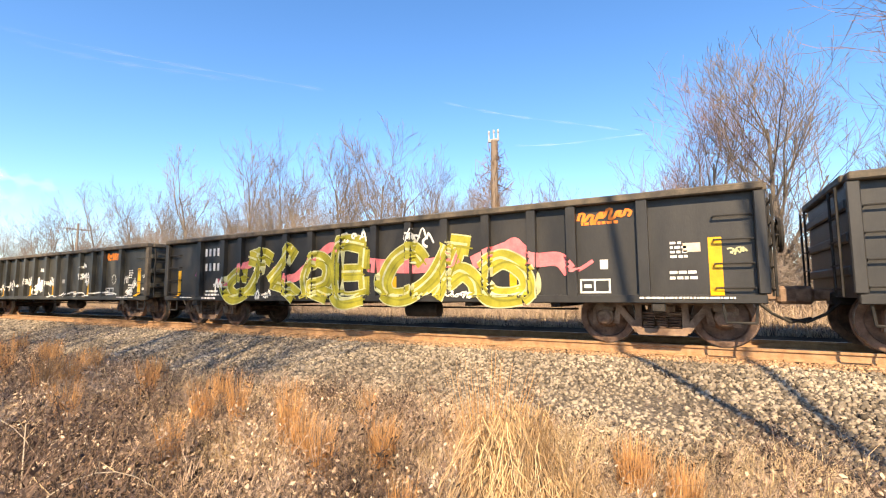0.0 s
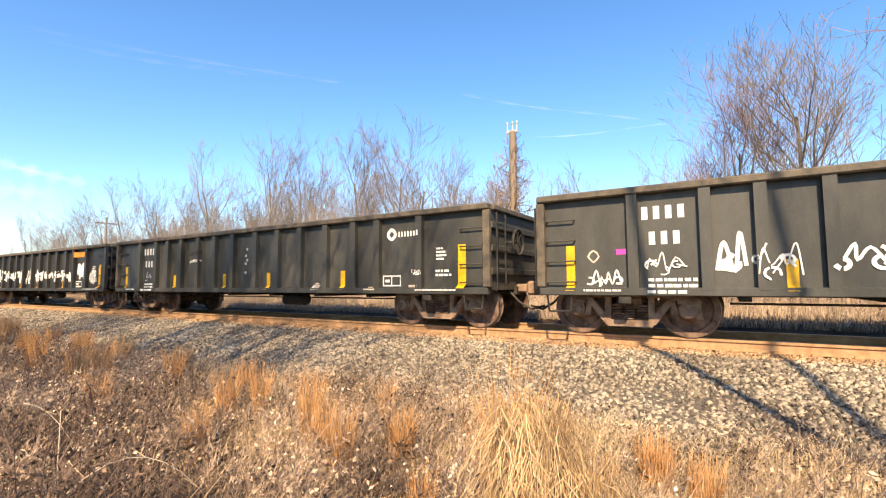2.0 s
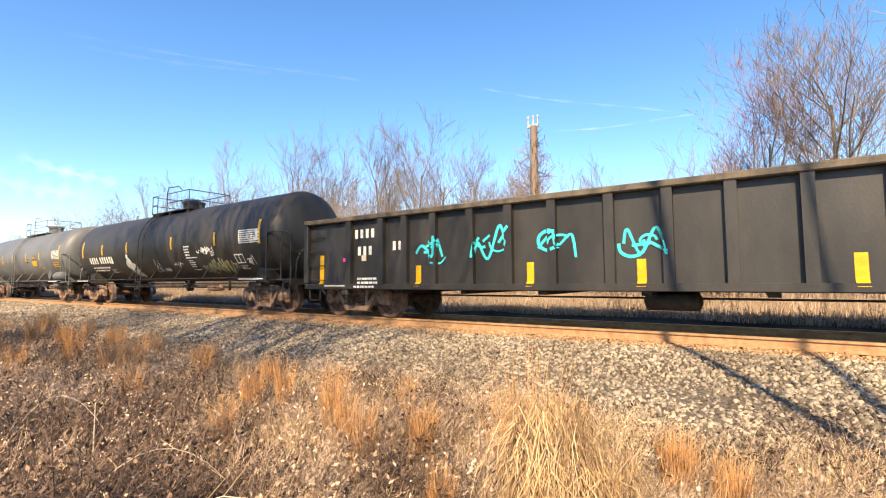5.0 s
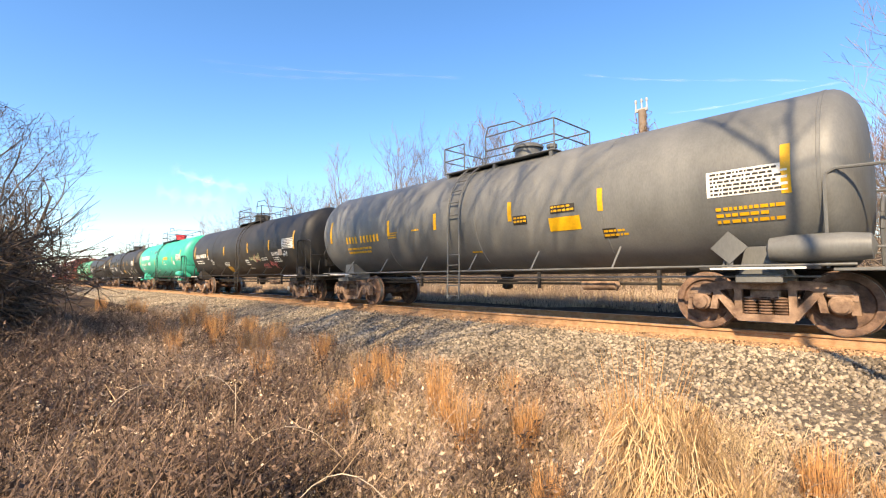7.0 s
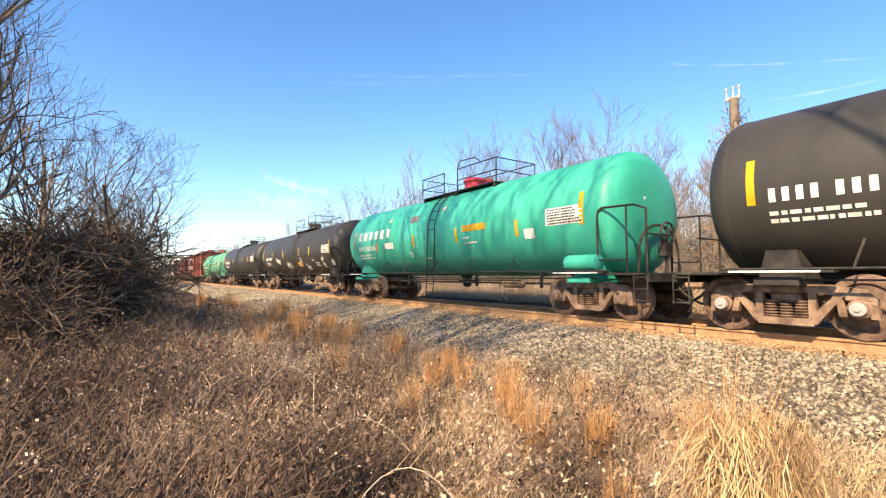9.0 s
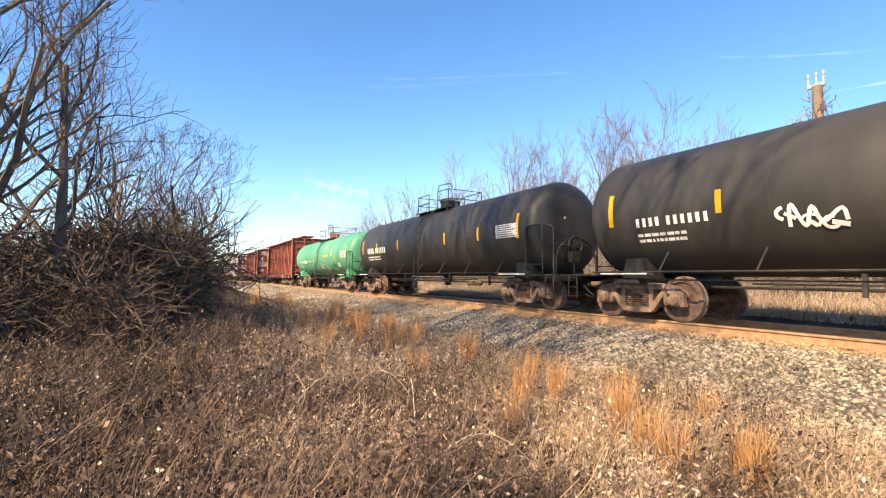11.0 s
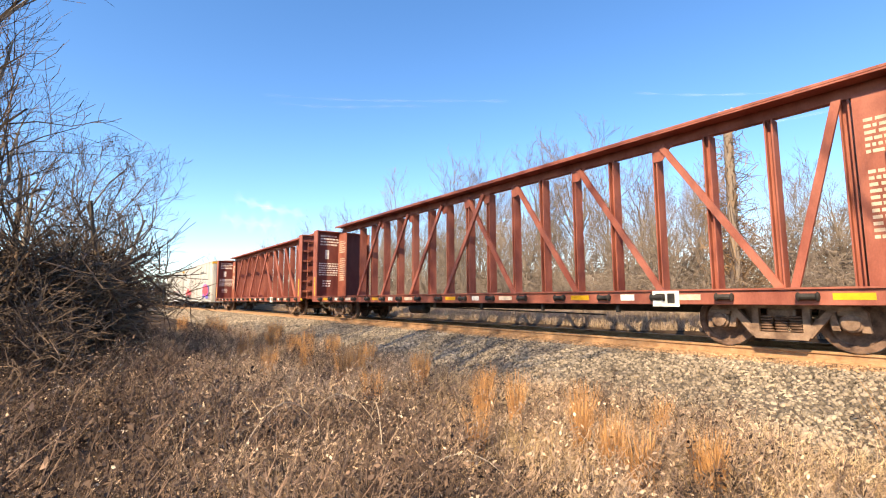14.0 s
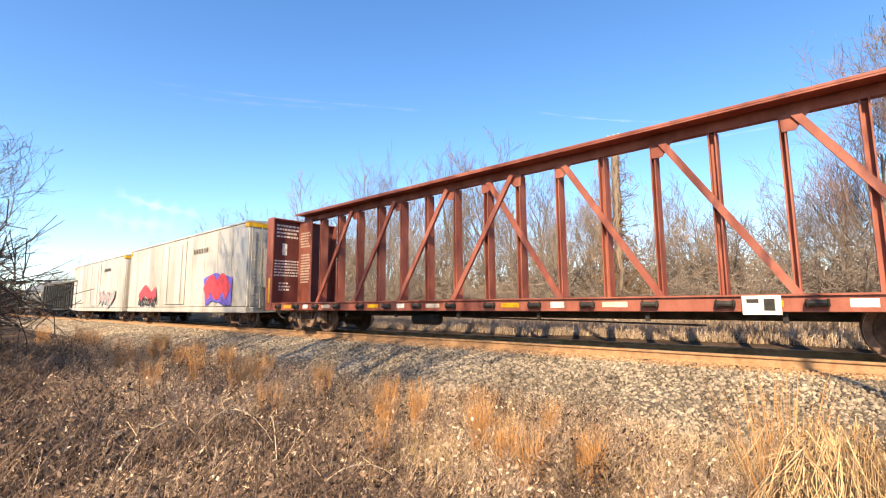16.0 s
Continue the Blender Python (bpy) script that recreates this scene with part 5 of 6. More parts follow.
def box_car(u, half, paint, label, seed, top=4.33, deco=None, name="refrigerator_car", group="box cars of the train", tc=None):
    rng = random.Random(seed)
    car = thing(name, label, "freight car", group)
    w = 1.50
    surf = lambda x, z: -w - 0.002
    part("body", Geo().box(-half, half, -w, w, 0.85, top - 0.12, 0.04), paint, car, "stained smooth car body")
    part("roof", Geo().add([(x, y, z) for x in (-half, half) for y, z in ((-w - 0.02, top - 0.119), (-w - 0.02, top - 0.06), (0, top + 0.05), (w + 0.02, top - 0.06), (w + 0.02, top - 0.119))],
         [(0, 1, 2, 3, 4), (9, 8, 7, 6, 5), (0, 5, 6, 1), (1, 6, 7, 2), (2, 7, 8, 3), (3, 8, 9, 4), (4, 9, 5, 0)]), paint, car)
    n = int(2 * half / 1.3)
    for k in range(n + 1):
        x = -half + 0.06 + (2 * half - 0.12) * k / n
        part("side_rib", Geo().box(x - 0.03, x + 0.03, -w - 0.015, -w + 0.01, 0.95, top - 0.2), paint, car)
    part("side_sill", Geo().box(-half, half, -w - 0.02, w + 0.02, 0.62, 0.845, 0.02), paint, car)
    dr = part("door", Geo().box(-1.3, 1.3, -w - 0.05, -w - 0.016, 1.0, top - 0.3, 0.01), paint, car, "sliding plug door")
    for x in (-0.9, 0.9):
        part("door_bar", Geo().pipe([(x, -w - 0.09, 1.1), (x, -w - 0.09, top - 0.4)], 0.02), paint, dr)
    for s in (-1, 1):
        e = half + 0.02
        if name == "refrigerator_car":
            part("end_cap", Geo().box(min(s * (half - 0.3), s * (half + 0.03)), max(s * (half - 0.3), s * (half + 0.03)), -w - 0.03, w + 0.03, top - 0.32, top - 0.14, 0.01), YELLOW, car, "yellow end band")
            part("cooling_unit", Geo().box(min(s * e, s * (half + 0.4)), max(s * e, s * (half + 0.4)), -0.9, 0.9, 1.6, 3.2, 0.03), PALEMETAL, car, "recessed cooling unit housing")
        lad = part("ladder", Geo().pipe([(s * (half + 0.1), -1.4, 0.8), (s * (half + 0.1), -1.4, top - 0.3)], 0.02).pipe([(s * (half + 0.1), -1.0, 0.8), (s * (half + 0.1), -1.0, top - 0.3)], 0.02), paint, car)
        for k in range(9):
            part("rung", Geo().pipe([(s * (half + 0.1), -1.4, 1.0 + k * 0.34), (s * (half + 0.1), -1.0, 1.0 + k * 0.34)], 0.014), paint, lad)
        coupler(car, half + 0.3, s)
        add_truck(car, s * (tc or 2 * half - 3.6) / 2)
        part("draft_sill", Geo().box(min(s * (half - 3), s * (half + 0.3)), max(s * (half - 3), s * (half + 0.3)), -0.22, 0.22, 0.56, 0.9, 0.02), BLACKSTEEL, car)
    part("brand_block", bars(2.2, 3.3, 0.22, 9, surf, rng, 0.02), CHORD, car, "dark faded lettering bars")
    if deco:
        deco(lambda nm, gg, mm, lb="": part(nm, gg, mm, car, lb), surf, rng, half)
    CARS.append((car, u))


def deco_r1(mark, surf, rng, half):
    s2 = lambda x, z: -1.535
    mark("spray_cloud", ribbon([(half - 3.9, 1.5), (half - 3.0, 1.7), (half - 1.9, 1.55), (half - 1.2, 1.5)], 1.2, s2, 0.004), BLUESPRAY, "violet-blue sprayed outline")
    mark("spray_letter", ribbon([(half - 3.8, 1.4), (half - 3.2, 1.9), (half - 2.6, 1.5), (half - 2.1, 1.9), (half - 1.5, 1.4)], 0.7, s2, 0.008), REDSPRAY, "red sprayed letters")
    mark("spray_letter", ribbon([(-half + 2.2, 1.3), (-half + 3.2, 1.8), (-half + 4.2, 1.4), (-half + 5.0, 1.7)], 0.6, s2, 0.006), REDSPRAY, "red sprayed letters")
    mark("spray_tag", scribble(-half + 2.0, -half + 5.2, 0.9, 1.4, s2, rng, .12, 6, 0.01), GONBLACK, "dark sprayed outline")


def deco_r2(mark, surf, rng, half):
    s2 = lambda x, z: -1.535
    mark("spray_letter", scribble(half - 6.0, half - 1.5, 1.0, 2.0, s2, rng, .25, 6), PALEMETAL, "pale sprayed letters")
    mark("spray_letter", scribble(half - 5.6, half - 1.8, 1.2, 1.9, s2, rng, .15, 6, 0.01), PINK, "pink sprayed letters")


box_car(-241.2, 7.6, REEFER, "dirty white refrigerator car with red sprayed letters", 51, deco=deco_r1)
box_car(-256.9, 6.95, REEFER, "stained white refrigerator car with pale scrawls", 52, top=4.25, deco=deco_r2)
box_car(-350.0, 7.2, BOXBROWN, "brown box car far down the train", 53, name="box_car")
box_car(-366.0, 7.2, BOXBROWN, "brown box car far down the train", 54, name="box_car")


# ---- trees and brush ----
def tree_geo(seed, height, radius, spread=0.5, depth=4, lean=(0, 0), first=0.25, kids=(5, 4, 4, 4), min_r=0.006, straight=0.25):
    """A bare tree: returns the trunk with its limbs, and the fine twigs."""
    rng = random.Random(seed)
    wood, twig = Geo(), Geo()

    def limb(p, d, length, r, level):
        n = 5 if level == 0 else 4 if level == 1 else 3
        seg = length / n
        pts = [p]
        rr = [r]
        for k in range(n):
            jit = straight * (0.5 if level == 0 else 1.0)
            d = (d + Vector((rng.uniform(-jit, jit), rng.uniform(-jit, jit), rng.uniform(-jit, jit) + (0.10 if level else 0.05)))).normalized()
            pts.append(pts[-1] + d * seg)
            rr.append(max(min_r, r * (1 - 0.62 * (k + 1) / n)))
        sides = 8 if level == 0 else 5 if level == 1 else 3
        out = wood if level < 2 else twig
        for k in range(n):
            out.tube(pts[k], pts[k + 1], rr[k], rr[k + 1], sides, False)
        if level >= depth:
            return
        count = kids[min(level, len(kids) - 1)]
        for c in range(count):
            f = first + (1 - first) * (c + rng.random()) / count if level == 0 else 0.25 + 0.75 * (c + rng.random()) / count
            f = min(f, 0.99)
            k = min(int(f * n), n - 1)
            q = pts[k].lerp(pts[k + 1], f * n - k)
            base = (pts[k + 1] - pts[k]).normalized()
            side = base.orthogonal().normalized()
            side.rotate(Matrix.Rotation(rng.uniform(0, 6.283), 3, base))
            nd = (base * (1 - spread) + side * (spread * rng.uniform(0.7, 1.25)) + Vector((0, 0, 0.12))).normalized()
            limb(q, nd, length * rng.uniform(0.42, 0.66) * (1.15 - 0.45 * f if level == 0 else 1), max(min_r, rr[k] * rng.uniform(0.42, 0.62)), level + 1)
    limb(Vector((0, 0, -0.35)), Vector((lean[0], lean[1], 1)).normalized(), height, radius, 0)
    return wood, twig


def make_tree(name, label, geo, twig_mat, category="tree", group=""):
    t = thing(name, label, category, group)
    part("trunk", geo[0], BARK, t, "grey-brown bark")
    part("crown", geo[1], twig_mat, t, "bare winter twigs")
    return t


def plant(pattern, x, y, turn, size, flat=1.0):
    ob = copy_thing(pattern, pose(x, y, ground_z(x, y), 0, 0, turn) @ Matrix.Diagonal((size, size, size * flat, 1)))
    ob.matrix_basis = pose(x, y, ground_z(x, y), 0, 0, turn) @ Matrix.Diagonal((size, size, size * flat, 1))
    return ob


PATTERNS = []
for s_ in range(7):
    tall = s_ < 4
    PATTERNS.append(make_tree("bare_tree", "tall bare winter tree with fine grey-brown twigs" if tall else "slender bare young tree in the thicket",
                              tree_geo(100 + s_, 11.0 if tall else 6.5, 0.17 if tall else 0.075, 0.43 if tall else 0.40, 4, kids=(9, 5, 4, 3) if tall else (7, 4, 4, 3), min_r=0.010 if tall else 0.007, first=0.3 if tall else 0.2, straight=0.2),
                              FARTWIG, group="trees beyond the track"))


def shrub_geo(seed, height=1.8, stems=16, min_r=0.005):
    rng = random.Random(seed)
    wood, twig = Geo(), Geo()
    for k in range(stems):
        an, tilt = rng.uniform(0, 6.283), rng.uniform(0.15, 0.9)
        p = Vector((rng.uniform(-.35, .35), rng.uniform(-.35, .35), -0.1))
        d = Vector((math.cos(an) * tilt, math.sin(an) * tilt, 1)).normalized()
        pts = [p]
        for q in range(5):
            d = (d + Vector((rng.uniform(-.25, .25), rng.uniform(-.25, .25), -0.10 * q))).normalized()
            pts.append(pts[-1] + d * height / 5 * rng.uniform(0.8, 1.2))
        for q in range(5):
            (wood if q < 2 else twig).tube(pts[q], pts[q + 1], 0.016 - 0.0025 * q, 0.0135 - 0.0025 * q, 3, False)
            for w in range(4):
                e = d.copy()
                e.rotate(Euler((rng.uniform(-1.3, 1.3), rng.uniform(-1.3, 1.3), rng.uniform(-3, 3))))
                b = pts[q].lerp(pts[q + 1], rng.random())
                m_ = b + e * rng.uniform(0.15, 0.4)
                twig.tube(b, m_, 0.007, min_r, 3, False)
                for z in range(2):
                    e2 = e.copy()
                    e2.rotate(Euler((rng.uniform(-.8, .8), rng.uniform(-.8, .8), rng.uniform(-.8, .8))))
                    twig.tube(b.lerp(m_, rng.uniform(.3, 1)), m_ + e2 * rng.uniform(0.1, 0.3), min_r, min_r * 0.8, 3, False)
    return wood, twig


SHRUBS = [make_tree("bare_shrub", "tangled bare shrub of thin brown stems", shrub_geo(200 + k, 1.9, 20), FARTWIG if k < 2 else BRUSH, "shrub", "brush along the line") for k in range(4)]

for k, shrub in enumerate(SHRUBS[2:]):
    r = random.Random(220 + k)
    fol = Geo()
    for w in range(2600):
        a_, rr_, zz = r.uniform(0, 6.283), 0.95 * math.sqrt(r.random()), r.uniform(0.05, 1.25)
        c = Vector((rr_ * (1.1 - 0.3 * zz) * math.cos(a_), rr_ * (1.1 - 0.3 * zz) * math.sin(a_), zz))
        u = Vector((r.gauss(0, 1), r.gauss(0, 1), r.gauss(0, 1))).normalized() * r.uniform(.012, .03)
        v = u.orthogonal().normalized() * u.length * 0.5
        fol.add((c - u, c - v, c + u, c + v), [(0, 1, 2, 3)])
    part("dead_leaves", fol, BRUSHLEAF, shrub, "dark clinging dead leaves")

rng = random.Random(77)
first_use = {}


def put(pattern, x, y, turn, size, flat=1.0):
    """Uses the pattern itself first, then copies of it."""
    if pattern not in first_use:
        first_use[pattern] = True
        pattern.matrix_basis = pose(x, y, ground_z(x, y), 0, 0, turn) @ Matrix.Diagonal((size, size, size * flat, 1))
        return pattern
    return plant(pattern, x, y, turn, size, flat)


# tall wood beyond the track, thinning towards the open stretch by the pole
CROWNS = ((-132, 45, 18.5), (-118, 43, 17.5), (-104, 42, 17), (-89, 40, 17.5), (-77, 38, 16.5), (-66, 37, 14.5), (-58, 35, 13.5), (-50.8, 32, 15.5), (-45, 35, 13), (-40.6, 31, 15.0), (-38.6, 33, 14.2), (-33.1, 32, 12.3),
          (-29.8, 34, 11.5), (-26.4, 29, 12.8), (-24.2, 32, 11.0), (-21.7, 28, 12.2), (-20.4, 30, 11.4), (-17.2, 29, 9.6))
for k, (x, y, top) in enumerate(CROWNS):
    put(PATTERNS[k % 4], x, y, rng.uniform(0, 360), top / 14.9)
    if x < -30:
        put(PATTERNS[(k + 1) % 4], x + rng.uniform(1.5, 4), y + rng.uniform(2, 6), rng.uniform(0, 360), top / 14.9 * rng.uniform(0.66, 0.85))
for k in range(26):
    put(PATTERNS[rng.randrange(4)], rng.uniform(-330, -120), rng.uniform(34, 70), rng.uniform(0, 360), rng.uniform(0.9, 1.3))
# the wood's lower storey, close-grown
for k in range(112):
    x = -92 + 110 * (k / 112) + rng.uniform(-1, 1)
    kind = rng.randrange(7)
    reach = rng.uniform(6.6, 9.2) if x < -13 else rng.uniform(5.8, 8.0)
    put(PATTERNS[kind], x, rng.uniform(26, 43), rng.uniform(0, 360), reach / (14.2 if kind < 4 else 8.4))
for k in range(120):
    put(SHRUBS[rng.randrange(2)], -80 + 98 * (k / 120) + rng.uniform(-1, 1), rng.uniform(21, 33), rng.uniform(0, 360), rng.uniform(1.5, 2.6))
# young thicket behind the line
for k in range(60):
    x = -62 + 82 * (k / 60) + rng.uniform(-1, 1)
    put(PATTERNS[4 + rng.randrange(3)], x, rng.uniform(20, 36), rng.uniform(0, 360), rng.uniform(0.5, 0.85) if x < -24 else rng.uniform(0.45, 0.7) if x < -13 else rng.uniform(0.35, 0.52))
for k in range(70):
    x = -70 + 90 * (k / 70) + rng.uniform(-1, 1)
    put(SHRUBS[rng.randrange(2)], x, rng.uniform(16.5, 27), rng.uniform(0, 360), rng.uniform(0.9, 1.6))
rng = random.Random(79)
for k in range(70):
    x = -44 + 54 * (k / 70) + rng.uniform(-1, 1)
    put(PATTERNS[4 + rng.randrange(3)], x, rng.uniform(18.5, 29), rng.uniform(0, 360), rng.uniform(0.5, 0.78) * (1.0 if x < -13 else 0.8))
for k in range(50):
    put(SHRUBS[rng.randrange(2)], -40 + 52 * (k / 50) + rng.uniform(-1, 1), rng.uniform(15.5, 20), rng.uniform(0, 360), rng.uniform(0.7, 1.3))
# the larger trees beyond the line, by the open stretch
big = [make_tree("large_bare_tree", "large rounded bare tree with dense fine twigs", tree_geo(301, 9.2, 0.17, 0.46, 4, kids=(18, 7, 5, 4), min_r=0.0072, first=0.25, straight=0.17), FARTWIG, group="large trees beyond the track"),
       make_tree("large_bare_tree", "bare tree with reddish twig ends", tree_geo(305, 7.6, 0.12, 0.44, 4, kids=(13, 6, 5, 4), min_r=0.0065, first=0.22, straight=0.2), REDTWIG, group="large trees beyond the track"),
       make_tree("large_bare_tree", "tall bare tree with long reaching limbs", tree_geo(303, 13.5, 0.26, 0.55, 4, kids=(11, 6, 5, 4), min_r=0.0085, first=0.3), REDTWIG, group="large trees beyond the track")]
for p_, x, y, tn, sz in ((big[0], 3.3, 26, 30, 0.95), (big[1], 0.5, 27, 75, 0.98), (big[2], 9.4, 24, 200, 1.08)):
    p_.matrix_basis = pose(x, y, ground_z(x, y), 0, 0, tn) @ Matrix.Diagonal((sz, sz, sz, 1))
plant(big[1], -1.2, 29.5, 130, 0.66)
plant(big[2], 16, 27, 80, 1.0)
plant(big[0], 12.5, 30, 10, 1.1)

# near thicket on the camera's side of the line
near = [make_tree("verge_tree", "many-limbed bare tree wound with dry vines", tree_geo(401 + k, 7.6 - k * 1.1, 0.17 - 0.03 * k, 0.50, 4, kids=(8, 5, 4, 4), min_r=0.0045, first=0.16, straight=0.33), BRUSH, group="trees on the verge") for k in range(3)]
SPOTS = ((0, -12.6, -3.9, 0, 1.1), (1, -13.2, -2.6, 70, 1.0), (2, -11.6, -4.6, 140, 1.1), (0, -17.5, -4.9, 200, 1.1), (1, -16.0, -1.7, 20, 0.66), (2, -16.6, -0.3, 260, 0.85), (2, -19.5, 0.1, 200, 0.95), (2, -23.5, 0.3, 30, 1.0), (0, -23, -3.0, 40, 0.85), (1, -27, -0.8, 100, 0.7), (2, -33, -0.4, 10, 1.0),
         (0, -42, -1.2, 300, 0.8), (1, -54, -1.0, 50, 0.9), (0, 11.5, -8.5, 60, 1.0), (1, -9.2, -5.6, 130, 1.0), (0, -75, -2.5, 150, 1.0), (1, -100, -3, 220, 1.1))
tall = make_tree("slender_tree", "slender bare tree with a clean straight trunk", tree_geo(411, 9.5, 0.085, 0.42, 4, kids=(10, 5, 4, 3), min_r=0.006, first=0.42, straight=0.12), TWIG, group="trees on the verge")


def forked_tree(name, label, trunk, arms, radius, seed):
    """A tall tree behind the camera: a bent trunk, a fork and a thin crown."""
    r = random.Random(seed)
    wood, twig = Geo(), Geo()
    pts = [Vector(p) for p in trunk]
    wood.cane(pts, [radius * (1 - 0.45 * k / (len(pts) - 1)) for k in range(len(pts))], 9)
    for arm in arms:
        q = [pts[-1]] + [Vector(p) for p in arm]
        wood.cane(q, [radius * (0.5 - 0.36 * k / (len(q) - 1)) for k in range(len(q))], 7)
        for k in range(1, len(q)):
            for w in range(3):
                b = q[k - 1].lerp(q[k], r.random())
                d = Vector((r.uniform(-1, 1), r.uniform(-1, 1), r.uniform(.2, 1))).normalized()
                e = b + d * r.uniform(.5, 1.3)
                twig.cane([b, b.lerp(e, .5) + Vector((0, 0, .06)), e], [.02, .013, .007], 4)
                twig.tube(e - d * .3, e + Vector((r.uniform(-.4, .4), r.uniform(-.4, .4), .3)), .008, .005, 3, False)
    t = thing(name, label, "tree", "trees on the verge")
    part("trunk", wood, BARK, t, "grey-brown bark", True)
    part("crown", twig, TWIG, t, "bare winter twigs")


forked_tree("forked_tree", "tall bare tree with a leaning forked trunk", ((4.5, -2.9, -1.0), (4.4, -2.9, 2.5), (4.16, -2.9, 6.5), (3.4, -2.9, 9.9), (3.1, -2.9, 12.0)),
            (((2.5, -2.9, 13.0), (1.9, -2.8, 14.2), (1.6, -2.9, 15.6)), ((3.2, -2.9, 13.2), (3.5, -3.0, 14.6), (3.6, -3.0, 16.0))), 0.10, 801)
forked_tree("forked_tree", "tall bare tree with a crooked trunk", ((4.5, -3.4, -1.0), (4.6, -3.4, 3.0), (4.8, -3.4, 7.6), (5.45, -3.4, 10.9), (5.05, -3.4, 13.5)),
            (((4.6, -3.4, 14.6), (4.4, -3.5, 16.0)), ((5.6, -3.4, 14.5), (6.2, -3.4, 15.8))), 0.09, 802)
for x, y, tn, sz in ((-6.8, -5.4, 40, 1.5), (-4.9, -6.6, 160, 1.35), (-3.6, -4.4, 220, 1.0), (-9.4, -7.0, 90, 1.6), (-3.4, -6.9, 280, 1.45), (-12.0, -7.6, 200, 1.6)):
    put(tall, x, y, tn, sz)
for k, x, y, tn, sz in SPOTS:
    put(near[k], x, y, tn, sz)
rng = random.Random(78)
for k in range(64):
    x = -11.0 - 60 * (k / 64) ** 1.5 + rng.uniform(-.6, .6)
    y = rng.uniform(-5.2, -1.3 + min(1.3, (-x - 11) * 0.06))
    put(SHRUBS[2 + rng.randrange(2)], x, y, rng.uniform(0, 360), rng.uniform(0.9, 1.9))
for k in range(14):
    put(SHRUBS[2 + rng.randrange(2)], -14 - k * 0.9, rng.uniform(-2.6, -0.5), rng.uniform(0, 360), rng.uniform(1.6, 2.3), 1.0)

# unseen shrubs behind the camera, added to throw shade on the near-left verge
for k in range(6):
    put(SHRUBS[2 + rng.randrange(2)], -9.6 + 8.4 * k / 6 + rng.uniform(-.3, .3), -4.2 - 1.6 * rng.random() - 0.12 * k * 0.3, rng.uniform(0, 360), rng.uniform(1.0, 1.6))

# ---- poles ----
def snag_pole(x, y, top):
    z0 = ground_z(x, y) - 0.3
    p = thing("vine_covered_pole", "weathered old line pole wound with dry vines", "pole", m=pose(x, y, 0))
    shaft = part("shaft", Geo().tube((0, 0, z0), (0.08, 0, top - 0.5), 0.19, 0.15, 12), POLEWOOD, p, "weathered wood", True)
    vn, r = Geo(), random.Random(5)
    for k in range(520):
        an, z = r.uniform(0, 6.283), 0.5 + (top - 1.4) * r.random() ** 1.5
        b = Vector((math.cos(an) * 0.17, math.sin(an) * 0.17, z))
        e = b + Vector((math.cos(an) * r.uniform(.1, .5), math.sin(an) * r.uniform(.1, .5), r.uniform(-.3, .4))) * (2.3 if z < 5 else 1.5 if z < 6.2 else 0.8)
        vn.tube(b, e, 0.014, 0.008, 3, False)
        vn.tube(e, e + Vector((r.uniform(-.3, .3), r.uniform(-.3, .3), r.uniform(-.6, .15))), 0.011, 0.007, 3, False)
    part("vine", vn, VINE, p, "dry clinging vine")
    h = Geo().box(-0.2, 0.3, -0.05, 0.05, top - 0.55, top - 0.42, 0.01)
    for dx in (-0.17, 0.06, 0.26):
        h.tube((dx, 0, top - 0.42), (dx, 0, top - (0.05 if dx != 0.08 else -0.1)), 0.035, 0.03, 8)
        h.lathe([(top - 0.2, 0.03), (top - 0.15, 0.05), (top - 0.08, 0.05), (top - 0.03, 0.03)], "z", (dx, 0, 0), 10)
    part("bracket", h, PALEMETAL, p, "pale metal head bracket")


def telegraph_pole(x, y, top):
    p = thing("telegraph_pole", "wooden telegraph pole with a crossarm", "pole", m=pose(x, y, 0))
    part("shaft", Geo().tube((0, 0, -0.8), (0, 0, top), 0.17, 0.12, 10), POLEWOOD, p)
    part("crossarm", Geo().box(-0.07, 0.07, -1.4, 1.4, top - 0.9, top - 0.74, 0.01), POLEWOOD, p)
    for k in range(4):
        part("insulator", Geo().lathe([(top - 0.74, 0.03), (top - 0.66, 0.06), (top - 0.56, 0.05)], "z", (0, -1.2 + k * 0.8, 0), 8), PALEMETAL, p)


snag_pole(-7.64, 18.0, 7.87)
telegraph_pole(-70, 28.4, 10.0)
telegraph_pole(-128, 31, 10.0)

# ---- dry grass, weeds and stones ----
R_ = np.random.RandomState(11)
GZ = np.vectorize(ground_z)


def blades(x, y, z, h, w, bend, az, joints=2):
    """Curved grass blades as narrow quads: arrays in, corners out."""
    n = len(x)
    d = np.stack([np.cos(az), np.sin(az), 0 * az], -1)
    side = np.stack([-np.sin(az + 0.6), np.cos(az + 0.6), 0 * az], -1)
    base = np.stack([x, y, z], -1)
    quads = []
    for j in range(joints):
        f0, f1 = j / joints, (j + 1) / joints
        c0 = base + d * (bend * h * f0 ** 2)[:, None] + np.array([0, 0, 1.0]) * (h * f0 * (1 - 0.35 * bend * f0))[:, None]
        c1 = base + d * (bend * h * f1 ** 2)[:, None] + np.array([0, 0, 1.0]) * (h * f1 * (1 - 0.35 * bend * f1))[:, None]
        w0, w1 = (w * (1 - 0.75 * f0))[:, None] / 2, (w * (1 - 0.75 * f1))[:, None] / 2
        quads.append(np.stack([c0 - side * w0, c0 + side * w0, c1 + side * w1, c1 - side * w1], 1))
    return np.concatenate(quads, 0)


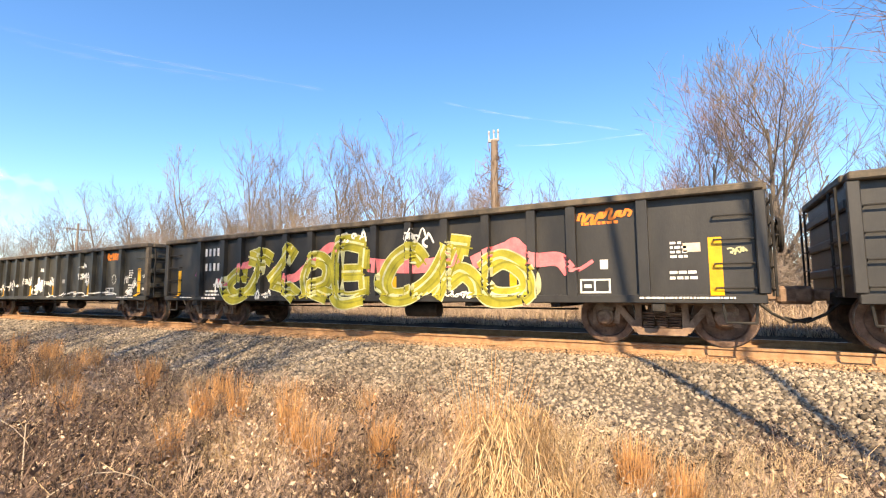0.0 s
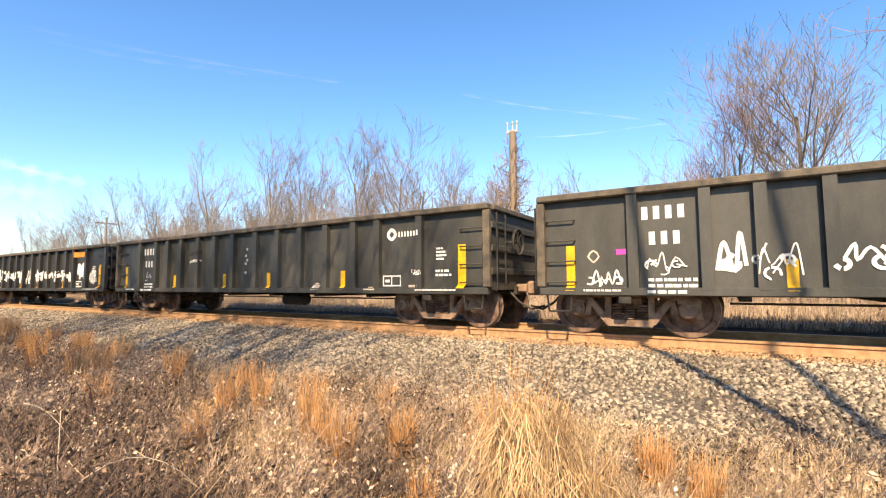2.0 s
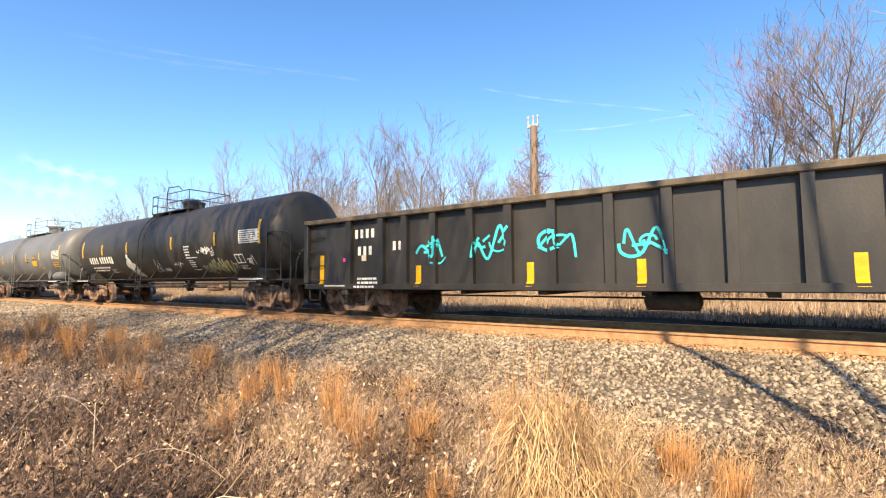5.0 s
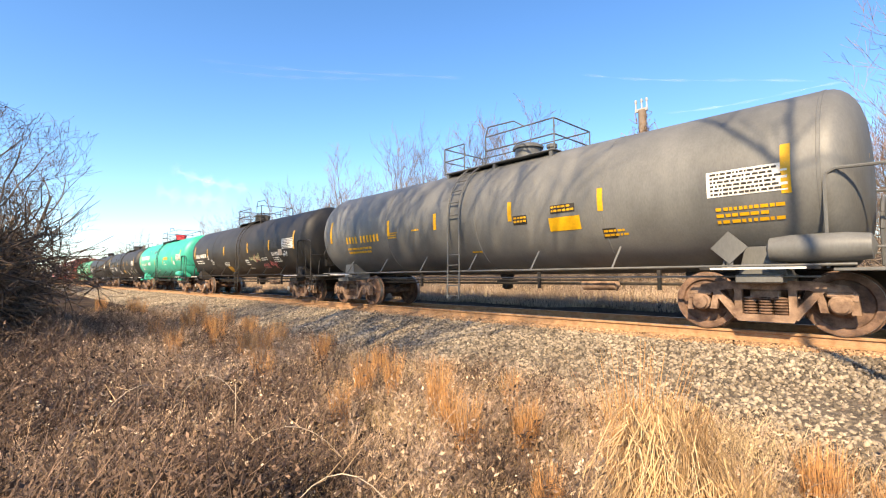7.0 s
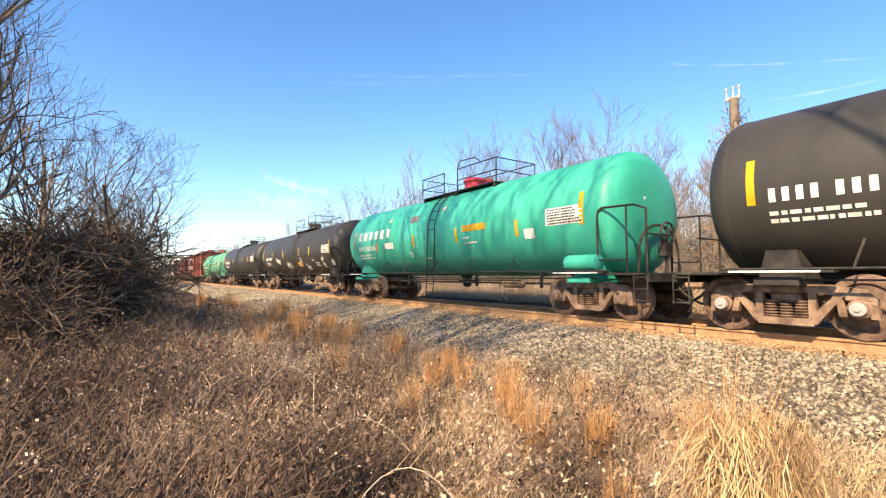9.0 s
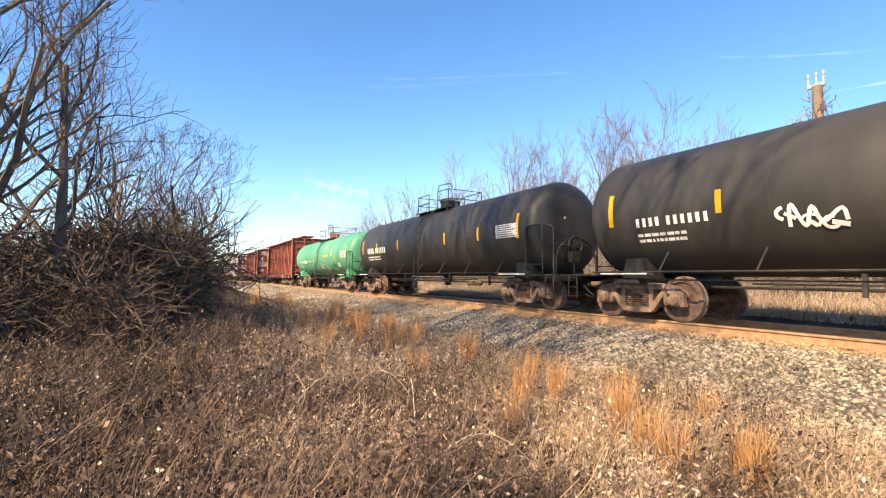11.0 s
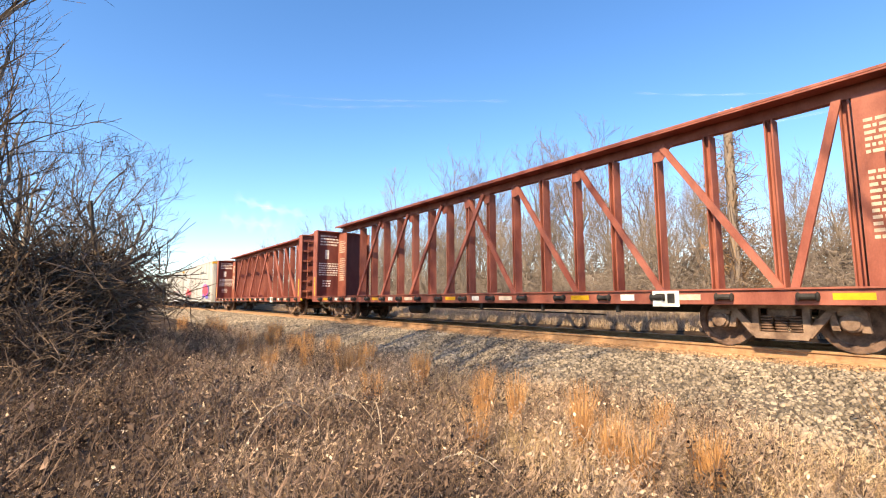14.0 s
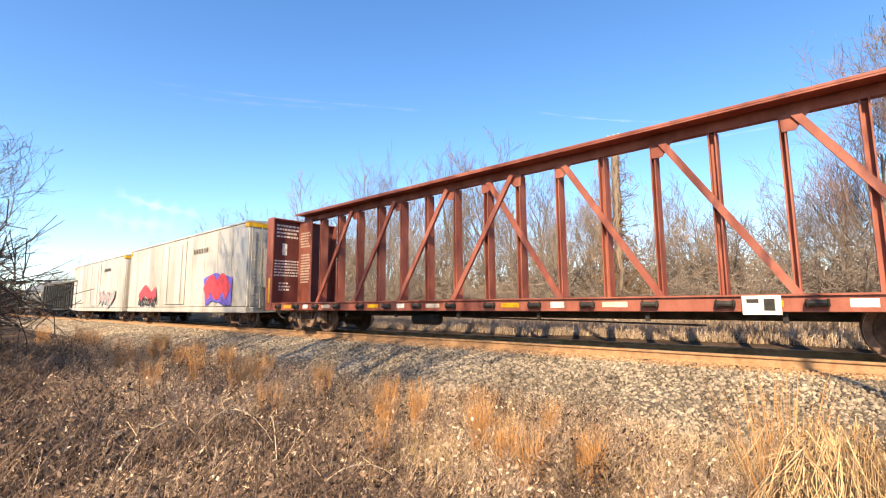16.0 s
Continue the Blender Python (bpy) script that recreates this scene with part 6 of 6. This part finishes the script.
def clear(x, y):
    """False near the place where the film was shot from."""
    return (np.hypot(x, y) > 1.5) & (np.hypot(x + 0.8, y + 0.5) > 1.5)


def spread_over(n, x0, x1, y0, y1, power=1.0):
    x = x1 - (x1 - x0) * R_.rand(n) ** power
    y = R_.uniform(y0, y1, n)
    k = clear(x, y)
    return x[k], y[k]


# grey-brown forbs in clumps: bent stems, side twigs, crumpled leaves and seed fluff
def flakes(c, u_len, w_len, r=R_):
    """Small crumpled leaves: two-sided quads at centres c."""
    u = r.normal(size=c.shape)
    u /= np.linalg.norm(u, axis=1)[:, None]
    v = np.cross(u, r.normal(size=c.shape))
    v /= np.linalg.norm(v, axis=1)[:, None]
    return np.stack([c - u * u_len[:, None], c - v * w_len[:, None], c + u * u_len[:, None], c + v * w_len[:, None]], 1)


stem_q, bare_q, seed_q, leaf_q, dark_q = [], [], [], [], []
x, y = spread_over(31000, -22, 1.6, -3.2, 5.0, 1.7)
field = lambda f_, s_: np.array([noise.noise(Vector((a_ * f_, b_ * f_, s_))) for a_, b_ in zip(x, y)])
dens = field(0.55, 2)
keep = R_.rand(len(x)) < np.clip(0.66 + 1.0 * dens - 0.26 * np.clip(x + 2.6, 0, 2) - 0.20 * np.clip(y - 3.6, 0, 2), 0.07, 1)
x, y = x[keep], y[keep]
z = GZ(x, y)
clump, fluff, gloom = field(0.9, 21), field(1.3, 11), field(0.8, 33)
# plants given the darker colours: scattered, but mostly the near-left zone of painted shade
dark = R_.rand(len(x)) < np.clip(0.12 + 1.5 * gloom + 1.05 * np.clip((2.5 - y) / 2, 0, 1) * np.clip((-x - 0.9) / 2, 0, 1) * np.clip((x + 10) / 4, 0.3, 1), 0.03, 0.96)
h = R_.uniform(0.26, 0.62, len(x)) * np.clip(1.12 - 0.12 * np.clip(y - 0.5, 0, 5), 0.5, 1.15) * np.clip(1.0 + 0.9 * clump, 0.55, 1.6) * np.where(dark, 1.35, 0.95)
az = R_.uniform(0, 6.283, len(x))
bend = R_.uniform(0.05, 0.55, len(x))
on_stem = lambda f_: (x + np.cos(az) * bend * h * f_ ** 2, y + np.sin(az) * bend * h * f_ ** 2, z + h * f_ * (1 - 0.35 * bend * f_))


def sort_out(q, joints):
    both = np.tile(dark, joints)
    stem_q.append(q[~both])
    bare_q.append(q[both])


sort_out(blades(x, y, z, h, R_.uniform(0.006, 0.011, len(x)), bend, az), 2)
for j in range(10):
    bx_, by_, bz_ = on_stem(R_.uniform(0.25, 1.0, len(x)))
    a2, hl, b2 = R_.uniform(0, 6.283, len(x)), R_.uniform(0.05, 0.24, len(x)), R_.uniform(0.3, 1.8, len(x))
    sort_out(blades(bx_, by_, bz_, hl, np.full(len(x), 0.006), b2, a2, 1), 1)
    tip = np.stack([bx_ + np.cos(a2) * b2 * hl, by_ + np.sin(a2) * b2 * hl, bz_ + hl * (1 - 0.35 * b2)], -1)
    c = tip[R_.rand(len(x)) < np.where(fluff > 0.33, 0.32, 0.006)]
    for q in range(3):
        sz = R_.uniform(0.004, 0.013, len(c))
        seed_q.append(flakes(c + R_.uniform(-.018, .018, c.shape), sz, sz * 0.8))
for j in range(15):
    c = np.stack(on_stem(R_.uniform(0.05, 1.0, len(x))), -1) + R_.normal(0, 0.04, (len(x), 3)) * (1, 1, 0.6)
    sz = R_.uniform(0.008, 0.03, len(x))
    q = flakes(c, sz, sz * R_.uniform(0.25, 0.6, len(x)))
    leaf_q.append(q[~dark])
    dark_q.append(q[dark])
soup("dry_weeds", np.concatenate(stem_q), 4, WEED, "tan-brown dead weeds standing on the verge")
# darker copies of the stem and leaf colours, with the verge's shade painted in
soup("dark_weeds", np.concatenate(bare_q), 4, mat("dark_weed_stems", (0.043, 0.027, 0.019), 0.95, col2=(0.21, 0.136, 0.092), scale=0.8, fine=10, bump=0, island=0.6), "weed stems on the verge, coloured darker for shade")
soup("withered_leaves", np.concatenate(leaf_q), 4, mat("withered_tan_leaves", (0.25, 0.165, 0.105), 0.95, col2=(0.68, 0.50, 0.34), scale=1.2, fine=10, bump=0, island=0.65), "withered tan leaves clinging to the dead weeds")
soup("dark_leaves", np.concatenate(dark_q), 4, mat("withered_dark_leaves", (0.03, 0.019, 0.013), 0.95, col2=(0.20, 0.128, 0.086), scale=1.2, fine=10, bump=0, island=0.7), "shrivelled brown leaves on the dead weeds, coloured darker for shade")
soup("seed_heads", np.concatenate(seed_q), 4, SEED, "pale fluffy seed heads on the dead weeds")

# leaf mould drifted on the ballast foot; its dark colour also paints in shade
x, y = R_.uniform(-2.2, 4.2, 26000), R_.uniform(3.0, 6.4, 26000)
keep = R_.rand(len(x)) < np.clip(0.34 + 1.5 * field(0.9, 51), 0, 0.9) * np.clip((6.6 - y) / 1.6, 0.1, 1)
x, y = x[keep], y[keep]
c = np.stack([x, y, np.maximum(GZ(x, y), np.array([bed_z(b_) for b_ in y])) + R_.uniform(0.01, 0.07, len(x))], -1)
sz = R_.uniform(0.010, 0.032, len(x))
soup("leaf_mould", flakes(c, sz, sz * 0.5), 4, mat("dark_leaf_mould", (0.05, 0.036, 0.027), 0.95, col2=(0.20, 0.14, 0.10), scale=2, fine=10, bump=0, island=0.6), "drifted leaves at the foot of the ballast, darkened for shade as well")

# low straw grass over the verge
x, y = spread_over(95000, -30, 4.0, -3.5, 5.4, 1.5)
dens = np.array([noise.noise(Vector((a_ * 0.8, b_ * 0.8, 7))) for a_, b_ in zip(x, y)])
k = R_.rand(len(x)) < np.clip(0.55 + 0.9 * dens - 0.5 * np.clip(y - 4.6, 0, 1) - 0.75 * np.clip((-3.4 - x) * 0.7, 0, 1) * np.clip((3.4 - y) * 0.8, 0, 1), 0.04, 1)
x, y = x[k], y[k]
soup("verge_grass", blades(x, y, GZ(x, y) - 0.01, R_.uniform(0.08, 0.34, len(x)), R_.uniform(0.003, 0.008, len(x)), R_.uniform(0.3, 1.8, len(x)), R_.uniform(0, 6.283, len(x))), 4, STRAW, "matted straw-coloured dry grass on the verge")
# matted straw drifts among the tufts
x, y = R_.uniform(-7.5, 0.8, 46000), R_.uniform(1.7, 5.0, 46000)
k = clear(x, y) & (R_.rand(len(x)) < np.clip(0.55 + 1.3 * field(0.9, 61), 0.05, 1) * np.where((y < 2.8) & (x < -2.6), 0.08, 1.0))
x, y = x[k], y[k]
soup("straw_drifts", blades(x, y, GZ(x, y), R_.uniform(0.12, 0.42, len(x)), R_.uniform(0.004, 0.008, len(x)), R_.uniform(0.3, 1.6, len(x)), R_.uniform(0, 6.283, len(x))), 4, STRAW, "drifts of bent pale straw among the tufts")
# fallen leaves and litter
x, y = spread_over(26000, -20, 4.0, -2.5, 5.6, 1.4)
k = (R_.rand(len(x)) < 0.07) | (np.clip((2.6 - y) / 2, 0, 1) * np.clip((-x - 0.9) / 2, 0, 1) < 0.25)
x, y = x[k], y[k]
c = np.stack([x, y, GZ(x, y) + R_.uniform(0.004, 0.05, len(x))], -1)
u = R_.normal(size=c.shape) * (1, 1, 0.35)
u /= np.linalg.norm(u, axis=1)[:, None]
v = np.cross(u, R_.normal(size=c.shape) * (0.4, 0.4, 1))
v /= np.linalg.norm(v, axis=1)[:, None]
s = R_.uniform(0.008, 0.024, len(x))[:, None]
soup("leaf_litter", np.stack([c - u * s, c - v * s * 0.55, c + u * s, c + v * s * 0.55], 1), 4, mat("pale_fallen_leaves", (0.24, 0.16, 0.09), 0.95, col2=(0.46, 0.335, 0.215), scale=2, fine=10, bump=0, island=0.45), "pale fallen leaves and grass litter on the ground")
# tall grass beyond the track
x, y = R_.uniform(-75, 16, 110000), 13.1 + 8.0 * R_.rand(110000) ** 1.9
soup("far_grass", blades(x, y, GZ(x, y) - 0.02, R_.uniform(0.35, 0.95, len(x)) * np.clip((y - 12.2) / 2.8, 0.35, 1), R_.uniform(0.008, 0.022, len(x)), R_.uniform(0.1, 1.1, len(x)), R_.uniform(0, 6.283, len(x))), 4, FARGRASS, "tall pale dry grass beyond the track")


def tuft(name, label, x, y, height, radius, n, material, seed, bend=0.25, lean=0.0, plume=None):
    """One tussock of dry grass."""
    r = np.random.RandomState(seed)
    rad = radius * np.sqrt(r.rand(n)) * 0.6
    an = r.uniform(0, 6.283, n)
    bx_, by_ = rad * np.cos(an), rad * np.sin(an)
    out = an + r.normal(0, 0.7, n)
    q = blades(bx_, by_, np.full(n, -0.03), height * r.uniform(0.55, 1.05, n), r.uniform(0.004, 0.008, n), bend * r.uniform(0.2, 1.5, n) + lean, out, 3)
    me = soup(name, q, 4, material, "")
    me.matrix_basis = pose(x, y, ground_z(x, y))
    tagged(me, label, "grass tuft", "dry grass tufts on the verge")
    return me


TUFTS = ((-2.46, 3.31, .60, .20, 420), (-3.61, 3.30, .80, .16, 330), (-2.75, 2.85, .66, .18, 300), (-3.05, 2.95, .72, .16, 300), (-5.05, 3.35, .70, .22, 380), (-4.7, 3.55, .75, .15, 240), (-0.52, 3.80, .55, .24, 420), (-0.2, 3.7, .45, .22, 300),
         (-14.3, 3.7, .85, .35, 420), (-14.9, 5.0, .7, .3, 300), (-18.0, 5.0, .8, .5, 420), (-21.5, 3.9, .9, .4, 380), (-7.2, 3.9, .7, .25, 320), (-8.6, 3.2, .8, .25, 320), (-9.6, 4.2, .7, .3, 320), (-11.2, 3.5, .85, .3, 350), (-11.8, 4.4, .7, .3, 300),
         (-6.4, 2.6, .7, .2, 300), (-8.0, 4.5, .6, .3, 300), (-9.0, 3.7, .7, .3, 300), (-10.4, 4.7, .6, .3, 300), (-12.6, 4.8, .65, .35, 320), (-13.4, 4.0, .7, .35, 320), (-3.2, 4.0, .6, .12, 220), (-5.9, 4.2, .6, .2, 260), (-16.2, 4.4, .8, .35, 350), (-12.8, 2.6, .8, .3, 320), (-10.3, 2.4, .75, .3, 320), (-25, 4.2, .9, .5, 350), (-28, 3.4, .9, .5, 350), (-1.75, 2.55, .5, .15, 220), (-4.2, 2.5, .6, .15, 220))
for k, (x, y, hh, rr_, n) in enumerate(TUFTS):
    tuft("sedge_tuft", "upright orange-tan tuft of dry sedge grass", x, y, hh, rr_ * 0.8, int(n * 0.8), SEDGE, 500 + k, 0.16)
def drooping_leaves(n, r, reach, top, droop, width):
    """Long leaves that rise from one root, arch over and hang, with a kink: corners of quads."""
    an = r.uniform(0, 6.283, n)
    root = np.stack([0.10 * np.sqrt(r.rand(n)) * np.cos(an), 0.10 * np.sqrt(r.rand(n)) * np.sin(an), np.full(n, -0.03)], -1)
    out = an + r.normal(0, 0.5, n)
    d = np.stack([np.cos(out), np.sin(out), 0 * out], -1)
    hi, far, fall = top * r.uniform(0.45, 1.0, n), reach * r.uniform(0.25, 1.0, n), droop * r.uniform(0.2, 1.0, n)
    sway, wid = r.normal(0, 0.05, (n, 8)), width * r.uniform(0.6, 1.2, n)
    side = np.stack([-np.sin(out + 0.5), np.cos(out + 0.5), 0 * out], -1)
    rows = []
    for k in range(8):
        f = k / 7
        up = hi * np.sin(min(f / 0.62, 1.0) * 1.5708) - fall * max(0.0, (f - 0.55) / 0.45) ** 1.4
        rows.append(root + d * (far * f ** 1.5)[:, None] + side * (sway[:, k] * f)[:, None] + np.array([0, 0, 1.0]) * up[:, None])
    quads = []
    for k in range(7):
        w0, w1 = (wid * (1 - 0.7 * k / 7))[:, None] / 2, (wid * (1 - 0.7 * (k + 1) / 7))[:, None] / 2
        quads.append(np.stack([rows[k] - side * w0, rows[k] + side * w0, rows[k + 1] + side * w1, rows[k + 1] - side * w1], 1))
    return np.concatenate(quads, 0)


for x0, y0, reach, top, n, lb in ((-0.84, 2.16, 0.34, 1.12, 1000, "large drooping clump of pale straw grass"), (-0.62, 2.20, 0.34, 0.88, 700, "low drooping clump of pale straw grass"), (-0.98, 1.98, 0.28, 0.62, 420, "small bent clump of pale straw grass")):
    clump = thing("straw_clump", lb, "grass tuft", "dry grass tufts on the verge", pose(x0, y0, ground_z(x0, y0)))
    r = np.random.RandomState(610 + n)
    for nm, q, note in (("bent_leaves", drooping_leaves(n, r, reach, top, 0.6, 0.0075), "arching straw-coloured leaves"), ("hanging_leaves", drooping_leaves(n, r, reach * 0.8, top * 0.8, 0.75, 0.006), "thin hanging leaves"),
                        ("base_stubble", drooping_leaves(n // 2, r, reach * 1.1, top * 0.4, 0.2, 0.008), "short broken stalks at the root")):
        leaves = soup(nm, q, 4, PALESTRAW, note)
        leaves.parent = clump
tuft("sedge_tuft", "reddish plumed tuft of dry sedge grass", -1.04, 2.30, 1.30, 0.09, 320, SEDGE, 602, 0.16)


def arching_cane(x, y, az, length, height, seed):
    r = random.Random(seed)
    g, prev, side = Geo(), None, []
    pts = []
    for k in range(13):
        f = k / 12
        p = Vector((math.cos(az) * length * f, math.sin(az) * length * f, height * 4 * f * (1 - f) - 0.02))
        pts.append(p)
        if k > 3:
            side.append(Geo().tube(p, p + Vector((r.uniform(-.1, .1), r.uniform(-.1, .1), r.uniform(.02, .14))), 0.003, 0.002, 3, False))
    g.cane(pts, [0.0045 - 0.0022 * k / 12 for k in range(13)])
    ob = thing("bramble", "", "", m=pose(x, y, ground_z(x, y)))
    part("cane", g, SEED, ob)
    for one in side:
        part("side_shoot", one, STRAW, ob)
    tagged(ob, "pale arching bramble cane over the weeds", "bramble", "bramble canes")


for k, (x, y, az, ln, hh) in enumerate(((-3.4, 0.9, 1.2, 1.2, .62), (-4.0, 1.4, 2.8, 1.0, .7), (-2.6, 1.0, 0.8, 1.0, .6), (-4.6, 0.3, 2.0, 1.3, .75), (-5.6, 1.2, 0.5, 1.3, .7))):
    arching_cane(x, y, az, ln, hh, 700 + k)


def stones(name, n, x0, x1, y0, y1, zf, lo, hi, material, label, seed, lift=0.2):
    """Loose crushed stones, each a small uneven block."""
    r = np.random.RandomState(seed)
    x, y = r.uniform(x0, x1, n), r.uniform(y0, y1, n)
    z = zf(x, y)
    cube = np.array([(a_, b_, c_) for a_ in (-1, 1) for b_ in (-1, 1) for c_ in (-1, 1)], float)
    v = cube[None] * r.uniform(0.55, 1.1, (n, 8, 1)) * r.uniform(0.55, 1.1, (n, 1, 3)) * r.uniform(lo, hi, (n, 1, 1))
    q = r.normal(size=(n, 4))
    q /= np.linalg.norm(q, axis=1)[:, None]
    w_, a_, b_, c_ = q.T
    rot = np.stack([1 - 2 * (b_ * b_ + c_ * c_), 2 * (a_ * b_ - c_ * w_), 2 * (a_ * c_ + b_ * w_), 2 * (a_ * b_ + c_ * w_), 1 - 2 * (a_ * a_ + c_ * c_), 2 * (b_ * c_ - a_ * w_), 2 * (a_ * c_ - b_ * w_), 2 * (b_ * c_ + a_ * w_), 1 - 2 * (a_ * a_ + b_ * b_)], -1).reshape(n, 3, 3)
    v = np.einsum("nij,nkj->nki", rot, v) + np.stack([x, y, z + lo * lift], -1)[:, None]
    faces = np.array([(0, 1, 3, 2), (4, 6, 7, 5), (0, 4, 5, 1), (2, 3, 7, 6), (0, 2, 6, 4), (1, 5, 7, 3)])
    idx = (np.arange(n)[:, None, None] * 8 + faces[None]).reshape(-1)
    me = bpy.data.meshes.new(name)
    me.vertices.add(n * 8)
    me.vertices.foreach_set("co", v.astype(np.float32).ravel())
    me.loops.add(len(idx))
    me.loops.foreach_set("vertex_index", idx.astype(np.int32))
    me.polygons.add(n * 6)
    me.polygons.foreach_set("loop_start", np.arange(0, n * 24, 4, dtype=np.int32))
    me.materials.append(material)
    me.update(calc_edges=True)
    return tagged(new(name, me), label, kind="stuff")


BZ = np.vectorize(bed_z)
stones("ballast_stones", 46000, -20, 4.5, 4.9, 8.12, lambda x, y: BZ(y), 0.014, 0.036, STONE, "loose pale grey and tan ballast stones", 21)
stones("far_ballast_stones", 26000, -60, -20, 5.0, 8.35, lambda x, y: BZ(y), 0.03, 0.06, STONE, "loose pale grey ballast stones further along", 22)
# these take the near-black colour too, as painted shade under the cars
stones("crib_stones", 11000, -24, 6, 8.8, 11.2, lambda x, y: BZ(y), 0.02, 0.034, SHADE_BALLAST, "ballast stones between the ties, coloured near-black for the train's shade", 23, -0.3)
stones("rust_stained_stones", 9000, -30, 6, 8.05, 8.72, lambda x, y: BZ(y) + 0.01, 0.014, 0.03, RUSTSTONE, "rust-stained ballast stones along the rail", 25)
stones("strewn_stones", 5000, -14, 4, 3.9, 5.1, lambda x, y: GZ(x, y), 0.012, 0.03, STONE, "ballast stones strewn into the grass", 24)

# ---- high thin clouds ----
cl = bpy.data.materials.new("thin_vapour")
cl.use_nodes = True
n_, l_ = cl.node_tree.nodes, cl.node_tree.links
n_.remove(n_["Principled BSDF"])
dif, tra, mx, ns, co, mu = n_.new("ShaderNodeBsdfTranslucent"), n_.new("ShaderNodeBsdfTransparent"), n_.new("ShaderNodeMixShader"), n_.new("ShaderNodeTexNoise"), n_.new("ShaderNodeTexCoord"), n_.new("ShaderNodeMapRange")
uvs = n_.new("ShaderNodeAttribute")
uvs.attribute_name = "soft"
dif.inputs[0].default_value = (1, 1, 1, 1)
ns.inputs["Scale"].default_value, ns.inputs["Detail"].default_value = 0.004, 5
mu.inputs[1].default_value, mu.inputs[2].default_value, mu.inputs[4].default_value = 0.3, 0.75, 0.55
mm_ = n_.new("ShaderNodeMath")
mm_.operation = "MULTIPLY"
l_.new(co.outputs["Object"], ns.inputs["Vector"])
l_.new(ns.outputs[0], mu.inputs[0])
l_.new(mu.outputs[0], mm_.inputs[0])
l_.new(uvs.outputs["Fac"], mm_.inputs[1])
l_.new(mm_.outputs[0], mx.inputs[0])
l_.new(tra.outputs[0], mx.inputs[1])
dd = n_.new("ShaderNodeBsdfDiffuse")
dd.inputs[0].default_value = (0.9, 0.9, 0.9, 1)
l_.new(dd.outputs[0], mx.inputs[2])
l_.new(mx.outputs[0], n_["Material Output"].inputs[0])


def vapour(p, q, width, strength, name="contrail"):
    p, q = Vector(p), Vector(q)
    up = (p + q).cross(q - p).normalized()
    g, soft = Geo(), []
    for k in range(25):
        f = k / 24
        c = p.lerp(q, f) + up * 12 * math.sin(f * 5)
        for s in range(-3, 4):
            g.v.append(c + up * width * s / 3 * (0.7 + 0.5 * math.sin(k * 1.3)))
            soft.append(strength * max(0, 1 - abs(s) / 3) * min(1, 6 * f, 6 * (1 - f)))
    g.f = [(k * 7 + s, k * 7 + s + 1, k * 7 + s + 8, k * 7 + s + 7) for k in range(24) for s in range(6)]
    ob = part(name, g, cl)
    at = ob.data.attributes.new("soft", "FLOAT", "POINT")
    at.data.foreach_set("value", soft)
    ob.visible_shadow = False
    tagged(ob, "faint white vapour trail in the blue sky", kind="structure")


for p_, q_, w_, k_ in (((-2662, 778, 1144), (-2218, 1643, 1175), 14, 0.16), ((-1362, 2403, 1172), (-319, 2841, 911), 9, 0.55), ((-1009, 2675, 910), (-157, 2861, 888), 8, 0.45),
                      ((-2670, 701, 1175), (-1795, 2098, 1174), 12, 0.22)):
    vapour(p_, q_, w_, k_)
vapour((-2875, 640, 612), (-2760, 1040, 500), 40, 1.3, "cirrus_wisp")
vapour((-2850, 560, 480), (-2780, 940, 430), 60, 0.7, "cirrus_wisp")

# ---- ties, one by one where the line passes nearest ----
def tie_mesh(k):
    r = random.Random(900 + k)
    return mesh_of("tie", Geo().box(-0.115, 0.115, -1.3 + r.uniform(-.05, .05), 1.3 + r.uniform(-.05, .05), -0.18, 0, 0.012), TIE)


tie_meshes = [tie_mesh(k) for k in range(4)]
plate = mesh_of("tie_plate", Geo().box(-0.09, 0.09, -0.18, 0.18, 0, 0.012).box(-0.03, -0.005, -0.12, -0.09, 0.012, 0.045).box(0.02, 0.045, 0.09, 0.12, 0.012, 0.04), RUST_RAIL)
rng = random.Random(31)
far_ties = Geo()
for k in range(-560, 420):
    x = k * 0.5 + rng.uniform(-.03, .03)
    if -30 < x < 7:
        t_ = new("tie", tie_meshes[k % 4])
        t_.parent = track
        t_.matrix_basis = pose(x, MID_Y + rng.uniform(-.04, .04), TIE_TOP - 0.004, 0, 0, rng.uniform(-1, 1))
        for y in (RAIL_Y, RAIL_Y + 1.5):
            p_ = new("tie_plate", plate)
            p_.parent = t_
            p_.matrix_basis = pose(0, y - MID_Y, 0.0)
    else:
        far_ties.box(x - 0.115, x + 0.115, MID_Y - 1.3, MID_Y + 1.3, TIE_TOP - 0.18, TIE_TOP)
tagged(part("distant_ties", far_ties, TIE, track), "rows of weathered wooden ties further along", kind="stuff")


def motions():
    """The train rolls past at a steady speed; its wheels turn with it."""
    for car, u in CARS:
        walk(car, [(t, pose(u + 13.45 * t, MID_Y, 0)) for t in range(0, 17)])
    turn = 13.45 / WR * 180 / math.pi
    for k, x in ((0, -0.89), (1, 0.89)):
        walk(WHEELS[k], [(f / 30, pose(x, 0, WR, 0, (turn * f / 30) % 360, 0)) for f in range(481)])
        keys = WHEELS[k].animation_data
        for w in ALL_WHEELS[k][1:]:
            w.rotation_mode = "QUATERNION"
            w.animation_data_create()
            w.animation_data.action = keys.action
            w.animation_data.action_slot = keys.action_slot


motions()
